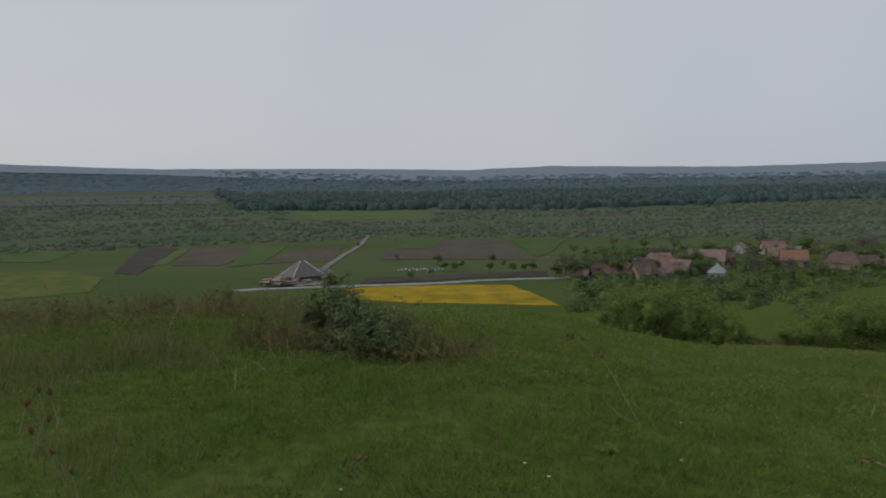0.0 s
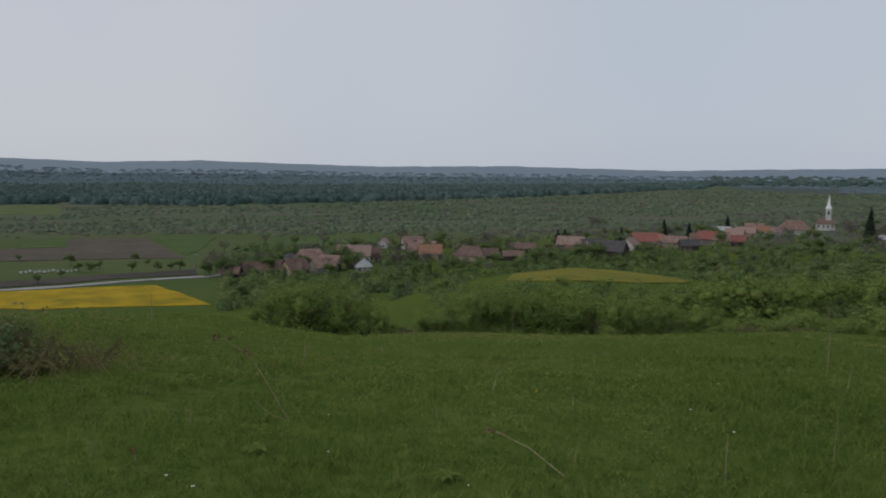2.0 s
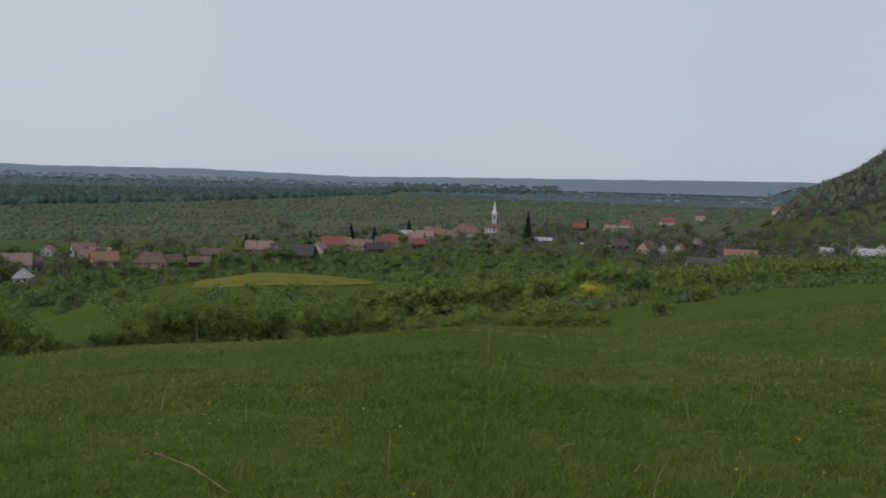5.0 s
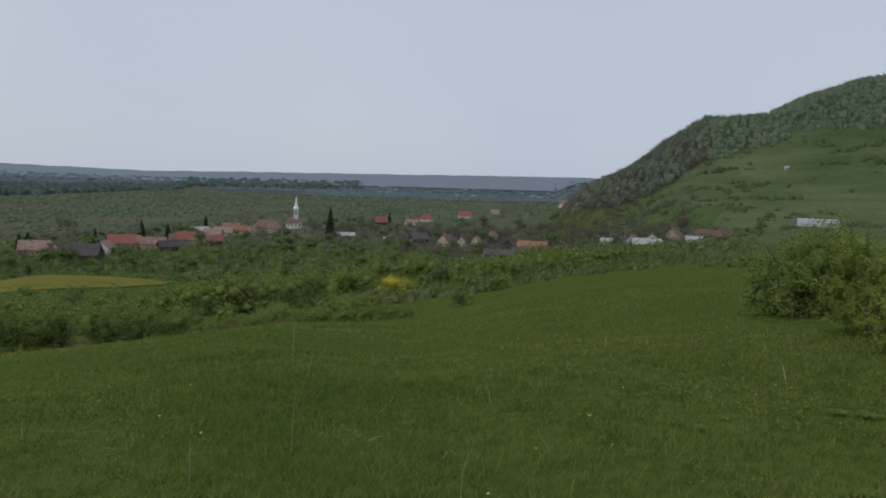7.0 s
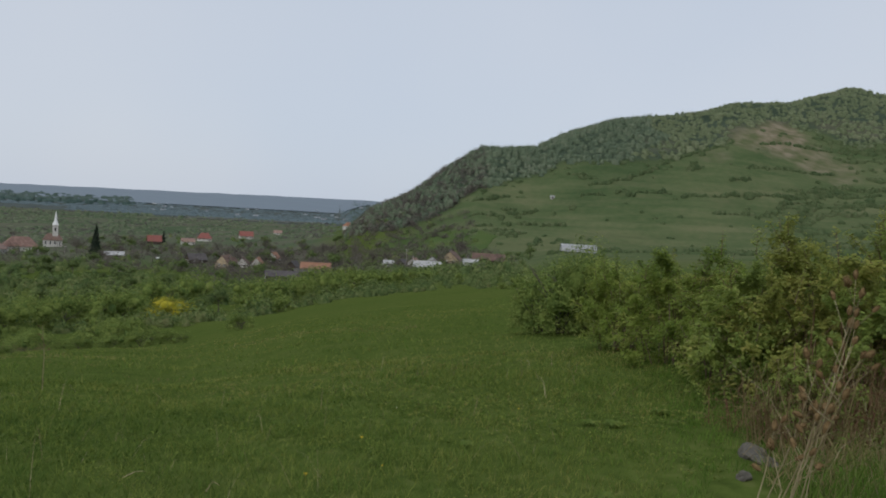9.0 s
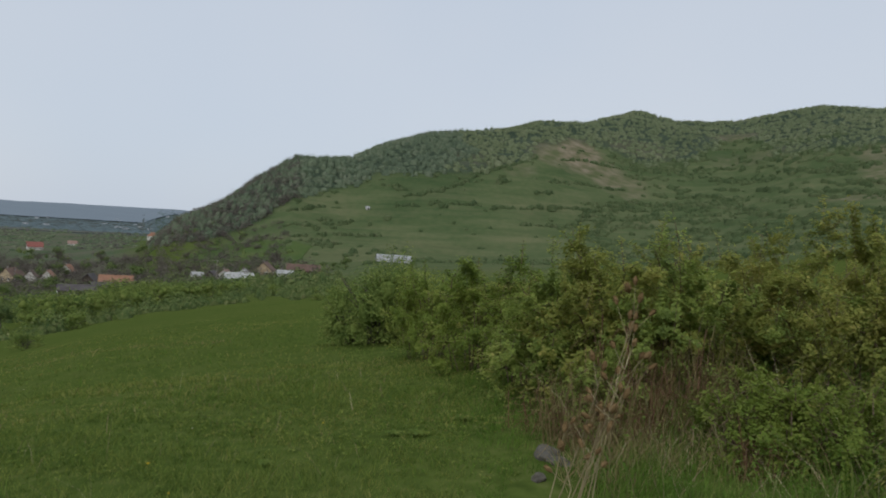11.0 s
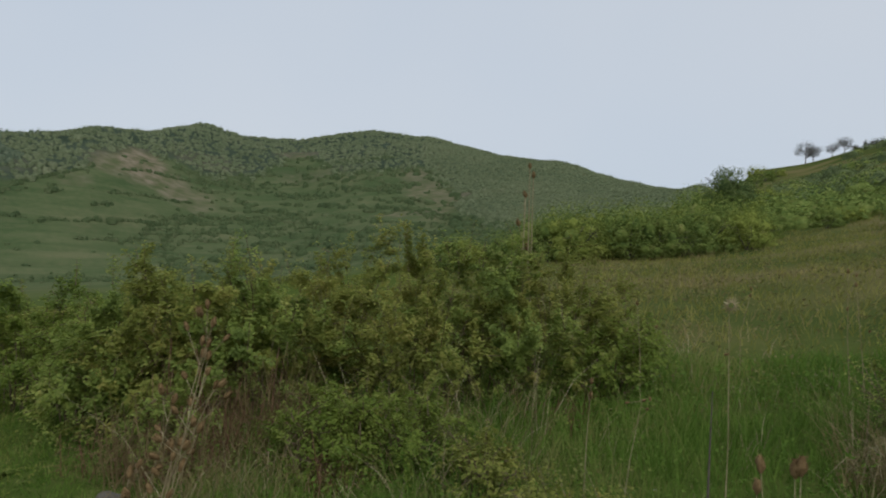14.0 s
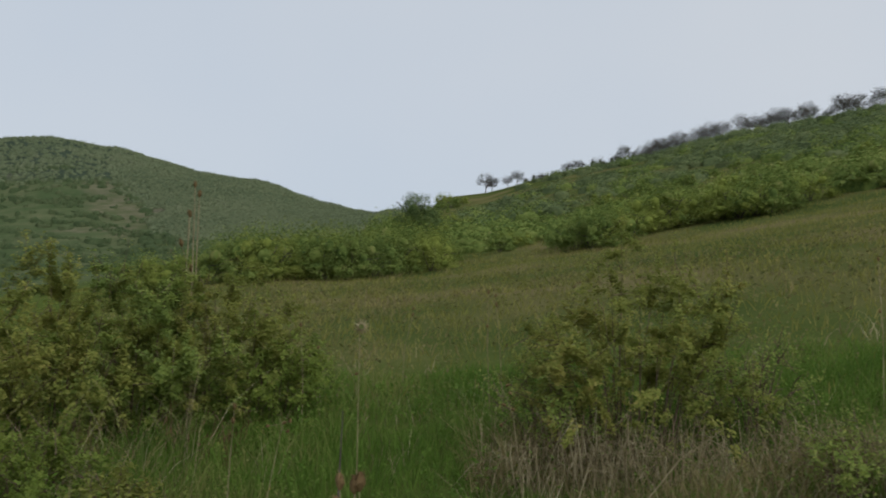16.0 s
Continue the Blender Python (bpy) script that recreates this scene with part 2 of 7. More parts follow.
M_GRAVEL = material("gravel_track", [(0.112, 0.101, 0.09), (0.165, 0.15, 0.135), (0.225, 0.206, 0.188)], .3, .95, .3, 12)
M_STONE = material("grey_stone", [(0.056, 0.053, 0.044), (0.096, 0.09, 0.075), (0.144, 0.134, 0.116)], 6, .9, .5, 5)
M_PETAL = material("white_petals", [(.62, .62, .58), (.78, .78, .74)], 3, .7)
M_PETAL_Y = material("yellow_petals", [(.60, .42, .03), (.75, .55, .04)], 3, .7)
M_CAR = material("car_paint_white", [(.62, .63, .64), (.70, .71, .72)], 1, .3, spec=.5)
M_RUBBER = material("black_rubber", [(.018, .018, .018), (.03, .03, .03)], 3, .8)
M_BLOSSOM = material("yellow_flowering_shrub", [(0.108, 0.156, 0.024), (0.24, 0.264, 0.03), (0.432, 0.396, 0.036), (0.576, 0.504, 0.042)], .4, .8, 0, 4, island=.5, through_light=.2)
M_ROUGH = material("rough_olive_grass", [(0.129, 0.15, 0.037), (0.189, 0.205, 0.048), (0.254, 0.249, 0.07), (0.339, 0.299, 0.106)], .5, .7, 0, 4, island=0.35, through_light=0.45, spec=0.06)
M_DRYWEED = material("brown_dry_weeds", [(0.165, 0.133, 0.062), (0.232, 0.188, 0.088), (0.3, 0.252, 0.122), (0.372, 0.325, 0.17)], .8, .8, 0, 4, island=0.35, through_light=0.4, spec=0.06)
# Palest and bluest wood colour: distance haze put into the leaves
M_WOOD_HAZE = canopy_material("haze_tinted_woodland", [(0.128, 0.176, 0.194), (0.149, 0.202, 0.221), (0.171, 0.228, 0.241)], 0.12, 0.3, 0.15)
M_YELLOW_KNOLL = material("yellow_knoll_bloom", [(0.081, 0.1, 0.021), (0.119, 0.123, 0.021), (0.157, 0.141, 0.021), (0.19, 0.157, 0.023)], .10, .9, .4, 9, spec=.05)
M_KNOLL_WEED = material("brown_green_weeds", [(0.105, 0.122, 0.045), (0.149, 0.161, 0.059), (0.2, 0.186, 0.081), (0.253, 0.216, 0.111)], .8, .7, 0, 4, island=.35, through_light=0.4, spec=0.05)
# Both flood plain colours are lifted and greyed in place of haze
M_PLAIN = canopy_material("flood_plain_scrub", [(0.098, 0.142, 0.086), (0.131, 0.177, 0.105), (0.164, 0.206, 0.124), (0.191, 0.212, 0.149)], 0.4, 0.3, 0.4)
M_PLAIN_BARE = material("flood_plain_thorns", [(0.126, 0.12, 0.111), (0.156, 0.146, 0.136), (0.192, 0.178, 0.166)], .02, .9, 0, 5, island=.3, through_light=0.45, spec=0.03)
M_HEDGE = canopy_material("hillside_hedge_leaves", [(0.068, 0.104, 0.05), (0.091, 0.132, 0.06), (0.118, 0.159, 0.075), (0.145, 0.173, 0.091)], 0.8, 0.3, 0.3)
# Haze tint halfway between the nearest and the palest valley woods
M_WOOD_MID = canopy_material("half_hazed_woodland", [(0.086, 0.125, 0.112), (0.107, 0.15, 0.132), (0.13, 0.173, 0.152)], 0.15, 0.3, 0.2)
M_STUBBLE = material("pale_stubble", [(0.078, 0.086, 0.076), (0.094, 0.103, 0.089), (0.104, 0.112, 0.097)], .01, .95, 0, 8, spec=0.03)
# ---- the lie of the land ----
# Bearings in degrees clockwise from north (+y), distances from the hilltop stand, heights above eye level.
# Near slope: bearing, gradient, curvature, reach
NEAR = [
    (-60, .00, .0040, 34), (-30, .02, .0040, 34), (-15, .035, .0040, 36), (0, .08, .0022, 46), (9, .134, .0006, 60), (13, .156, .0006, 60), (19, .172, .0006, 60),
    (25, .166, .0006, 60), (40, .160, .0006, 60), (50, .137, .0006, 60), (60, .158, .0000, 65), (64, .140, .0, 75),
    (68, .119, .0, 85), (76, .094, .0, 100), (82, .078, .0, 100), (92, .050, .0, 80), (100, .02, .0, 70), (110, -.01, .0, 60),
    (120, -.035, .0, 60), (127, -.060, .0, 60), (140, -.077, .0, 60), (152, -.116, .0, 60), (172, -.176, .0, 60),
    (200, -.18, .0, 60), (260, -.12, .0, 60), (300, .00, .0040, 34),
]
# Far slopes: bearing, then five (distance, height): shoulder, foot, mid, far, rim
FAR_NORTH = [
    (-60, 120, -25, 250, -40, 900, -40, 2500, -38, 4600, 80),
    (-30, 110, -25, 240, -38, 900, -40, 2300, -35, 3600, 75),
    (-20, 110, -25, 240, -39, 900, -40, 2300, -35, 3600, 45),
    (-8, 120, -24, 230, -40, 900, -40, 2500, -38, 4000, 40),
    (2, 120, -24, 230, -40, 900, -40, 2500, -39, 4500, 24),
    (8, 125, -24, 236, -40, 900, -40, 2500, -39, 4500, 38),
    (20, 130, -23, 250, -40, 900, -40, 2500, -39, 4600, 16),
]
FAR_EAST = [
    (30, 180, -23.6, 290, -40, 900, -40, 2500, -39, 4600, 26),
    (35, 180, -22.0, 295, -40, 900, -40, 2500, -39, 4600, 18),
    (41, 180, -22.8, 300, -40, 900, -40, 2500, -39, 4600, 8),
    (50, 180, -25, 320, -40, 900, -40, 2500, -39, 4600, 24),
    (60, 150, -20, 330, -38, 900, -40, 2500, -39, 4600, 36),
    (66, 150, -19, 400, -36, 800, -38, 2500, -39, 4600, 45),
    (70, 160, -18, 430, -34, 700, -32, 2500, -39, 4600, 48),
]
HILL_WEST = [
    (72.2, 160, -17, 430, -31, 700, -1.0, 1000, -32, 4600, 50),
    (75, 160, -16, 440, -28, 720, 16.0, 1000, -20, 4600, 30),
    (78, 160, -15, 435, -24, 730, 43.0, 1000, 10, 4600, 0),
    (80, 160, -14.5, 430, -22, 740, 57.0, 1000, 30, 4600, 0),
    (84, 160, -14, 430, -19, 800, 69.0, 1100, 40, 4600, 0),
    (87, 170, -13, 440, -14.5, 850, 94.0, 1200, 60, 4600, 0),
]
HILL_MID = [
    (89.4, 170, -12.5, 440, -14, 880, 111.0, 1200, 70, 4600, 0),
    (93, 170, -12, 440, -13, 920, 121.0, 1300, 80, 4600, 0),
    (97.2, 170, -10, 445, -11, 980, 144.0, 1300, 110, 4600, 0),
    (100.8, 170, -9, 450, -10, 1050, 152.0, 1350, 120, 4600, 0),
    (104.1, 170, -7, 450, -8, 1250, 202.5, 1600, 150, 4600, 0),
    (107, 170, -6, 450, -6, 1250, 188.5, 1600, 150, 4600, 0),
    (111, 170, -5, 450, -3, 1250, 186.5, 1600, 150, 4600, 0),
    (116.2, 150, -1, 450, 8, 1250, 211.5, 1600, 150, 4600, 0),
]
HILL_EAST = [
    (120.4, 150, 2, 450, 14, 1200, 193.5, 1500, 150, 4600, 0),
    (125.3, 150, 4, 420, 18, 1150, 169.5, 1500, 120, 4600, 0),
    (130.6, 145, 5, 400, 20, 1050, 139.0, 1400, 110, 4600, 0),
    (134.2, 140, 6, 380, 22, 980, 113.0, 1300, 90, 4600, 0),
    (138.2, 140, 7, 350, 26, 900, 95.0, 1200, 70, 4600, 0),
]
HILL_SOUTH = [
    (142.6, 90, 7.5, 280, 35.5, 400, 37, 900, 50, 4600, 0),
    (146.1, 100, 9.5, 280, 38.5, 400, 41, 900, 50, 4600, 0),
    (151, 100, 12, 280, 44.3, 400, 46, 900, 60, 4600, 0),
    (158, 100, 14.5, 280, 49.8, 400, 52, 900, 70, 4600, 0),
    (163.6, 100, 16.5, 280, 56.5, 400, 59, 900, 80, 4600, 0),
    (172.5, 100, 19, 280, 62.5, 400, 66, 900, 90, 4600, 0),
    (200, 100, 18, 280, 66, 400, 74, 900, 90, 4600, 0),
    (260, 100, 12, 280, 30, 400, 40, 900, 40, 4600, 0),
    (300, 120, -25, 250, -40, 900, -40, 2500, -38, 4600, 80),
]
FAR = np.array(FAR_NORTH + FAR_EAST + HILL_WEST + HILL_MID + HILL_EAST + HILL_SOUTH, float)
NEAR = np.array(NEAR, float)


def near_height(r, a, b):
    s = np.logaddexp(0, (r - 4.5) * 1.5) / 1.5
    return -1.68 - .015 * np.minimum(r, 4.5) - a * s - b * s * s


def pchip(xs, ys, x):
    """Smooth curve through the knots that never overshoots."""
    h, d = np.diff(xs), np.diff(ys) / np.diff(xs)
    m = np.zeros(len(xs))
    m[0], m[-1] = d[0], d[-1]
    for i in range(1, len(xs) - 1):
        if d[i - 1] * d[i] > 0:
            w1, w2 = 2 * h[i] + h[i - 1], h[i] + 2 * h[i - 1]
            m[i] = (w1 + w2) / (w1 / d[i - 1] + w2 / d[i])
    k = np.clip(np.searchsorted(xs, x) - 1, 0, len(xs) - 2)
    t = np.clip((x - xs[k]) / h[k], 0, 1)
    return ((1 + 2 * t) * (1 - t) ** 2 * ys[k] + t * (1 - t) ** 2 * h[k] * m[k]
            + t * t * (3 - 2 * t) * ys[k + 1] + t * t * (t - 1) * h[k] * m[k + 1])


AZ = np.arange(-60, 300.01, .5)
RR = np.concatenate([np.linspace(0, 4, 11)[:-1], np.geomspace(4, 4900, 260)])
TABLE = np.zeros((len(AZ), len(RR)))
for i, az in enumerate(AZ):
    a, b, reach = (np.interp(az, NEAR[:, 0], NEAR[:, c]) for c in (1, 2, 3))
    row = [np.interp(az, FAR[:, 0], FAR[:, c]) for c in range(1, 11)]
    xs = np.array([reach * .6, reach] + row[0::2] + [5200.])
    ys = np.array([near_height(reach * .6, a, b), near_height(reach, a, b)] + row[1::2] + [row[9] - 30])
    TABLE[i] = np.where(RR < reach * .8, near_height(RR, a, b), pchip(xs, ys, np.maximum(RR, reach * .6)))


def lumps(x, y, size, seed):
    """Gentle uneven ground, about -1 to 1."""
    u, v = x / size, y / size
    return (np.sin(u * 1.7 + seed) * np.cos(v * 1.3 - seed * 2) + .6 * np.sin(u * 3.1 - v * 2.3 + seed * 3)
            + .4 * np.cos(u * 4.7 + v * 5.3 + seed)) / 2


# The open land of the opposite hill: bearing, and how high it reaches there (degrees above the eye)
TREELINE = [(71, -2.0), (75, -1.2), (77, -.3), (77.8, .15), (79, 1.3), (80.6, 2.2), (83.4, 2.9), (84.6, 3.2), (85.9, 4.2), (90.4, 4.45), (92.7, 4.5), (95.9, 5.4), (97, 6.0), (98.2, 6.8), (101.5, 7.0), (103, 6.6), (104, 5.9), (107.7, 6.1), (110, 7.4), (111, 7.9), (112.5, 7.5),
            (113.8, 6.8), (116, 7.1), (117.8, 7.3), (119.7, 7.6), (121, 7.0), (122.1, 6.1), (122.9, 4.5), (125, 3.6), (127, 3.6), (132, 4.0), (140, 4.6)]


def treeline(b):
    return np.interp(b, [q[0] for q in TREELINE], [q[1] for q in TREELINE])


def terraces(x, y, z, r, az):
    """Old field terraces on the open hillside: flat treads with short steep banks."""
    where = (np.clip((az - 79) / 2, 0, 1) * np.clip((106 - az) / 4, 0, 1) * np.clip((r - 450) / 40, 0, 1) * np.clip((735 - r) / 60, 0, 1)
             * np.clip(.75 + 1.3 * lumps(x, y, 85, 11), 0, 1))
    tall = 4.6
    u = z / tall + .5 * lumps(x, y, 150, 8)
    f = u - np.floor(u)
    return where * tall * (np.where(f < .78, f * .35, .273 + (f - .78) * 3.305) - f)


def height(x, y):
    """Height of the ground."""
    x, y = np.asarray(x, float), np.asarray(y, float)
    r = np.hypot(x, y)
    az = (np.degrees(np.arctan2(x, y)) + 60) % 360 - 60
    fi = np.clip((az + 60) / .5, 0, len(AZ) - 1.001)
    i = fi.astype(int)
    j = np.clip(np.searchsorted(RR, r) - 1, 0, len(RR) - 2)
    u, v = fi - i, np.clip((r - RR[j]) / (RR[j + 1] - RR[j]), 0, 1)
    z = (TABLE[i, j] * (1 - u) + TABLE[i + 1, j] * u) * (1 - v) + (TABLE[i, j + 1] * (1 - u) + TABLE[i + 1, j + 1] * u) * v
    hill = np.clip((az - 68) / 8, 0, 1) * np.clip((r - 350) / 200, 0, 1) * np.clip((2000 - r) / 500, 0, 1)
    z += .04 * lumps(x, y, 1.3, 1) * np.clip((r - 1) / 4, 0, 1) + .12 * lumps(x, y, 6, 2) * np.clip((r - 6) / 20, 0, 1)
    z += .5 * lumps(x, y, 40, 3) * np.clip((r - 60) / 150, 0, 1) + 3.0 * hill * lumps(x, y, 70, 4) + 5 * hill * lumps(x, y, 190, 5)
    return z + terraces(x, y, z, r, az)


def spot(bearing, distance, lift=0.0):
    """A point on the ground, by bearing and distance."""
    x, y = distance * math.sin(radians(bearing)), distance * math.cos(radians(bearing))
    return Vector((x, y, float(height(x, y)) + lift))
# ---- tools ----
def mesh_np(name, verts, faces, mat, smooth=False):
    """A mesh from arrays: faces all with the same number of corners."""
    verts, faces = np.asarray(verts, np.float32), np.asarray(faces, np.int32)
    me = bpy.data.meshes.new(name)
    k = faces.shape[1]
    me.vertices.add(len(verts))
    me.vertices.foreach_set("co", verts.ravel())
    me.loops.add(faces.size)
    me.loops.foreach_set("vertex_index", faces.ravel())
    me.polygons.add(len(faces))
    me.polygons.foreach_set("loop_start", np.arange(0, faces.size, k, dtype=np.int32))
    me.polygons.foreach_set("loop_total", np.full(len(faces), k, np.int32))
    if smooth:
        me.polygons.foreach_set("use_smooth", np.ones(len(faces), bool))
    me.materials.append(mat)
    me.update(calc_edges=True)
    return me


def part(name, data, mat, parent, label=""):
    """Links a bmesh or mesh as one part under a thing or a part."""
    if isinstance(data, bmesh.types.BMesh):
        me = bpy.data.meshes.new(name)
        data.to_mesh(me)
        data.free()
        me.materials.append(mat)
        data = me
    ob = new(name, data)
    ob.parent = parent
    return tagged(ob, label) if label else ob


def tubes(paths, sides=5):
    """Tapered round stems: each path is a list of (point, radius). Returns arrays."""
    verts, faces, base = [], [], 0
    ring = [(math.cos(2 * math.pi * k / sides), math.sin(2 * math.pi * k / sides)) for k in range(sides)]
    for path in paths:
        pts = [Vector(p) for p, _ in path]
        for i, (p, rad) in enumerate(path):
            d = (pts[min(i + 1, len(pts) - 1)] - pts[max(i - 1, 0)]).normalized()
            a = d.cross(Vector((0, 1, 0) if abs(d.y) < .9 else (1, 0, 0))).normalized()
            b = d.cross(a)
            verts += [tuple(pts[i] + rad * (c * a + s * b)) for c, s in ring]
        for i in range(len(path) - 1):
            for k in range(sides):
                a, b = base + i * sides + k, base + i * sides + (k + 1) % sides
                faces.append((a, b, b + sides, a + sides))
        base += sides * len(path)
    return np.array(verts, float), np.array(faces, int)


def leaves_at(rng, centres, normals, length, width):
    """Pointed leaves: four corners each, slightly folded, at the centres, facing about along the normals."""
    n = len(centres)
    nor = normals + rng.normal(0, .55, (n, 3))
    nor /= np.linalg.norm(nor, axis=1)[:, None] + 1e-9
    t = np.cross(nor, rng.normal(0, 1, (n, 3)))
    t /= np.linalg.norm(t, axis=1)[:, None] + 1e-9
    s = np.cross(nor, t)
    ln = (length * rng.uniform(.6, 1.3, n))[:, None] / 2
    wd = (width * rng.uniform(.6, 1.3, n))[:, None] / 2
    fold = nor * wd * .5
    v = np.stack([centres - t * ln, centres + s * wd + fold - t * ln * .1, centres + t * ln, centres - s * wd + fold - t * ln * .1], 1).reshape(-1, 3)
    return v, np.arange(4 * n).reshape(-1, 4)


def crown(rng, lobes, sprays, per_spray, leaf, spread, inner=.25):
    """Foliage over rounded lobes (x, y, z, radius, height radius): sprays of leaves with gaps between them."""
    lobes = np.array(lobes, float)
    area = lobes[:, 3] ** 2
    pick = rng.choice(len(lobes), sprays, p=area / area.sum())
    d = rng.normal(0, 1, (sprays, 3))
    d /= np.linalg.norm(d, axis=1)[:, None]
    d[:, 2] = np.where(d[:, 2] < -.75, -d[:, 2], d[:, 2])
    rad = 1 - np.abs(rng.normal(0, inner, sprays))
    bumpy = 1 + .16 * np.sin(d[:, 0] * 7 + pick) * np.cos(d[:, 1] * 6 - pick) + .1 * np.sin(d[:, 2] * 9 + pick * 2)
    size = np.stack([lobes[pick, 3], lobes[pick, 3], lobes[pick, 4]], 1)
    c = lobes[pick, :3] + d * size * (rad * bumpy)[:, None]
    c[:, 2] = np.maximum(c[:, 2], .02)
    cc = np.repeat(c, per_spray, 0) + rng.normal(0, spread, (sprays * per_spray, 3))
    nn = np.repeat(d + np.array([0, 0, .5]), per_spray, 0)
    return leaves_at(rng, cc, nn, leaf, leaf * .55)


def cores(rg, lobes, inside=.8, rings=5, sides=9):
    """Closed uneven leaf masses inside the lobes of a crown."""
    pairs = []
    u = np.linspace(-.95, 1, rings) * np.pi / 2 * .97
    g = np.linspace(0, 2 * np.pi, sides + 1)[:-1]
    i, j = np.meshgrid(np.arange(rings - 1), np.arange(sides), indexing="ij")
    f = np.stack([i * sides + j, i * sides + (j + 1) % sides, (i + 1) * sides + (j + 1) % sides, (i + 1) * sides + j], -1).reshape(-1, 4)
    for x, y, z, r, h in lobes:
        k = inside * rg.uniform(.8, 1.12, (rings, sides))
        v = np.stack([x + r * k * np.cos(u)[:, None] * np.cos(g), y + r * k * np.cos(u)[:, None] * np.sin(g), z + h * k * np.sin(u)[:, None] + 0 * g], -1)
        v[..., 2] = np.maximum(v[..., 2], .02)
        pairs.append((v.reshape(-1, 3), f))
    return cat(*pairs)


def cat(*pairs):
    vs, fs, base = [], [], 0
    for v, f in pairs:
        vs.append(v)
        fs.append(f + base)
        base += len(v)
    return np.concatenate(vs), np.concatenate(fs)


def empty(name, m):
    ob = new(name)
    ob.matrix_world = m
    return ob


def limbs(rng, tall, wide, count, thick, levels=2):
    """A branching frame of stems from the foot upward."""
    paths = []
    for k in range(count):
        a = 2 * math.pi * (k + rng.uniform(-.3, .3)) / count
        lean = rng.uniform(.25, 1.0) * wide
        p0 = Vector((rng.normal(0, .05 * wide), rng.normal(0, .05 * wide), -.05))
        p3 = Vector((math.cos(a) * lean, math.sin(a) * lean, tall * rng.uniform(.65, .95)))
        mid = p0.lerp(p3, .5) + Vector((rng.normal(0, .08 * wide), rng.normal(0, .08 * wide), tall * .08))
        paths.append([(p0, thick), (p0.lerp(mid, .5), thick * .85), (mid, thick * .65), (p3, thick * .2)])
        for _ in range(3 if levels > 1 else 0):
            f = rng.uniform(.35, .85)
            q0 = p0.lerp(mid, f * 2) if f < .5 else mid.lerp(p3, f * 2 - 1)
            q1 = q0 + Vector((rng.normal(0, .35 * wide), rng.normal(0, .35 * wide), tall * rng.uniform(.05, .3)))
            paths.append([(q0, thick * .45), (q0.lerp(q1, .5) + Vector((0, 0, .03 * tall)), thick * .3), (q1, thick * .08)])
    return paths
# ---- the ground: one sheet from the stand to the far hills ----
def build_ground():
    az = np.concatenate([np.arange(-60, 72, .7), np.arange(72, 142, .4), np.arange(142, 178, .7), np.arange(178, 300, 3.0)])
    rr = np.concatenate([[.002, .4, .9, 1.4, 2, 2.6, 3.2], np.geomspace(3.8, 440, 190), np.arange(443, 735, 3.0), np.arange(740, 1300, 10.0), np.geomspace(1320, 4900, 50)])
    a, r = np.meshgrid(np.radians(az), rr, indexing="ij")
    x, y = r * np.sin(a), r * np.cos(a)
    z = height(x, y)
    n, m = a.shape
    v = np.stack([x, y, z], -1).reshape(-1, 3)
    i, j = np.meshgrid(np.arange(n), np.arange(m - 1), indexing="ij")
    i2 = (i + 1) % n
    f = np.stack([i * m + j, i * m + j + 1, i2 * m + j + 1, i2 * m + j], -1).reshape(-1, 4)[:, ::-1]
    me = mesh_np("ground", v, f, M_GROUND, True)
    cover = me.attributes.new("cover", "FLOAT", "POINT")
    valley_cover, hill_cover = land_cover(v[:, 0], v[:, 1])
    cover.data.foreach_set("value", valley_cover.astype(np.float32))
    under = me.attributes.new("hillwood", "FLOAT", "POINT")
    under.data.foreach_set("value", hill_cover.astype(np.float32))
    hill = me.attributes.new("hillside", "FLOAT", "POINT")
    hill.data.foreach_set("value", hillside(v[:, 0], v[:, 1]).astype(np.float32))
    dry = me.attributes.new("dry", "FLOAT", "POINT")
    dry.data.foreach_set("value", dry_slope(v[:, 0], v[:, 1]).astype(np.float32))
    bare = me.attributes.new("bare", "FLOAT", "POINT")
    bare.data.foreach_set("value", bare_earth(v[:, 0], v[:, 1]).astype(np.float32))
    ob = new("ground", me)
    return tagged(ob, "green hillside meadow falling to a broad valley floor", "ground", kind="structure")


WOOD_EDGE = [(-60, 2500), (-17, 2500), (-14.4, 1030), (-5, 940), (9, 880), (20, 1000), (29, 1145), (36, 1430), (43, 2000), (44, 2600), (50, 2700), (58, 2900), (62, 3000), (71, 4000)]


def wood_edge(az):
    """Distance of the near edge of the valley woods."""
    return np.interp(az, [q[0] for q in WOOD_EDGE], [q[1] for q in WOOD_EDGE])


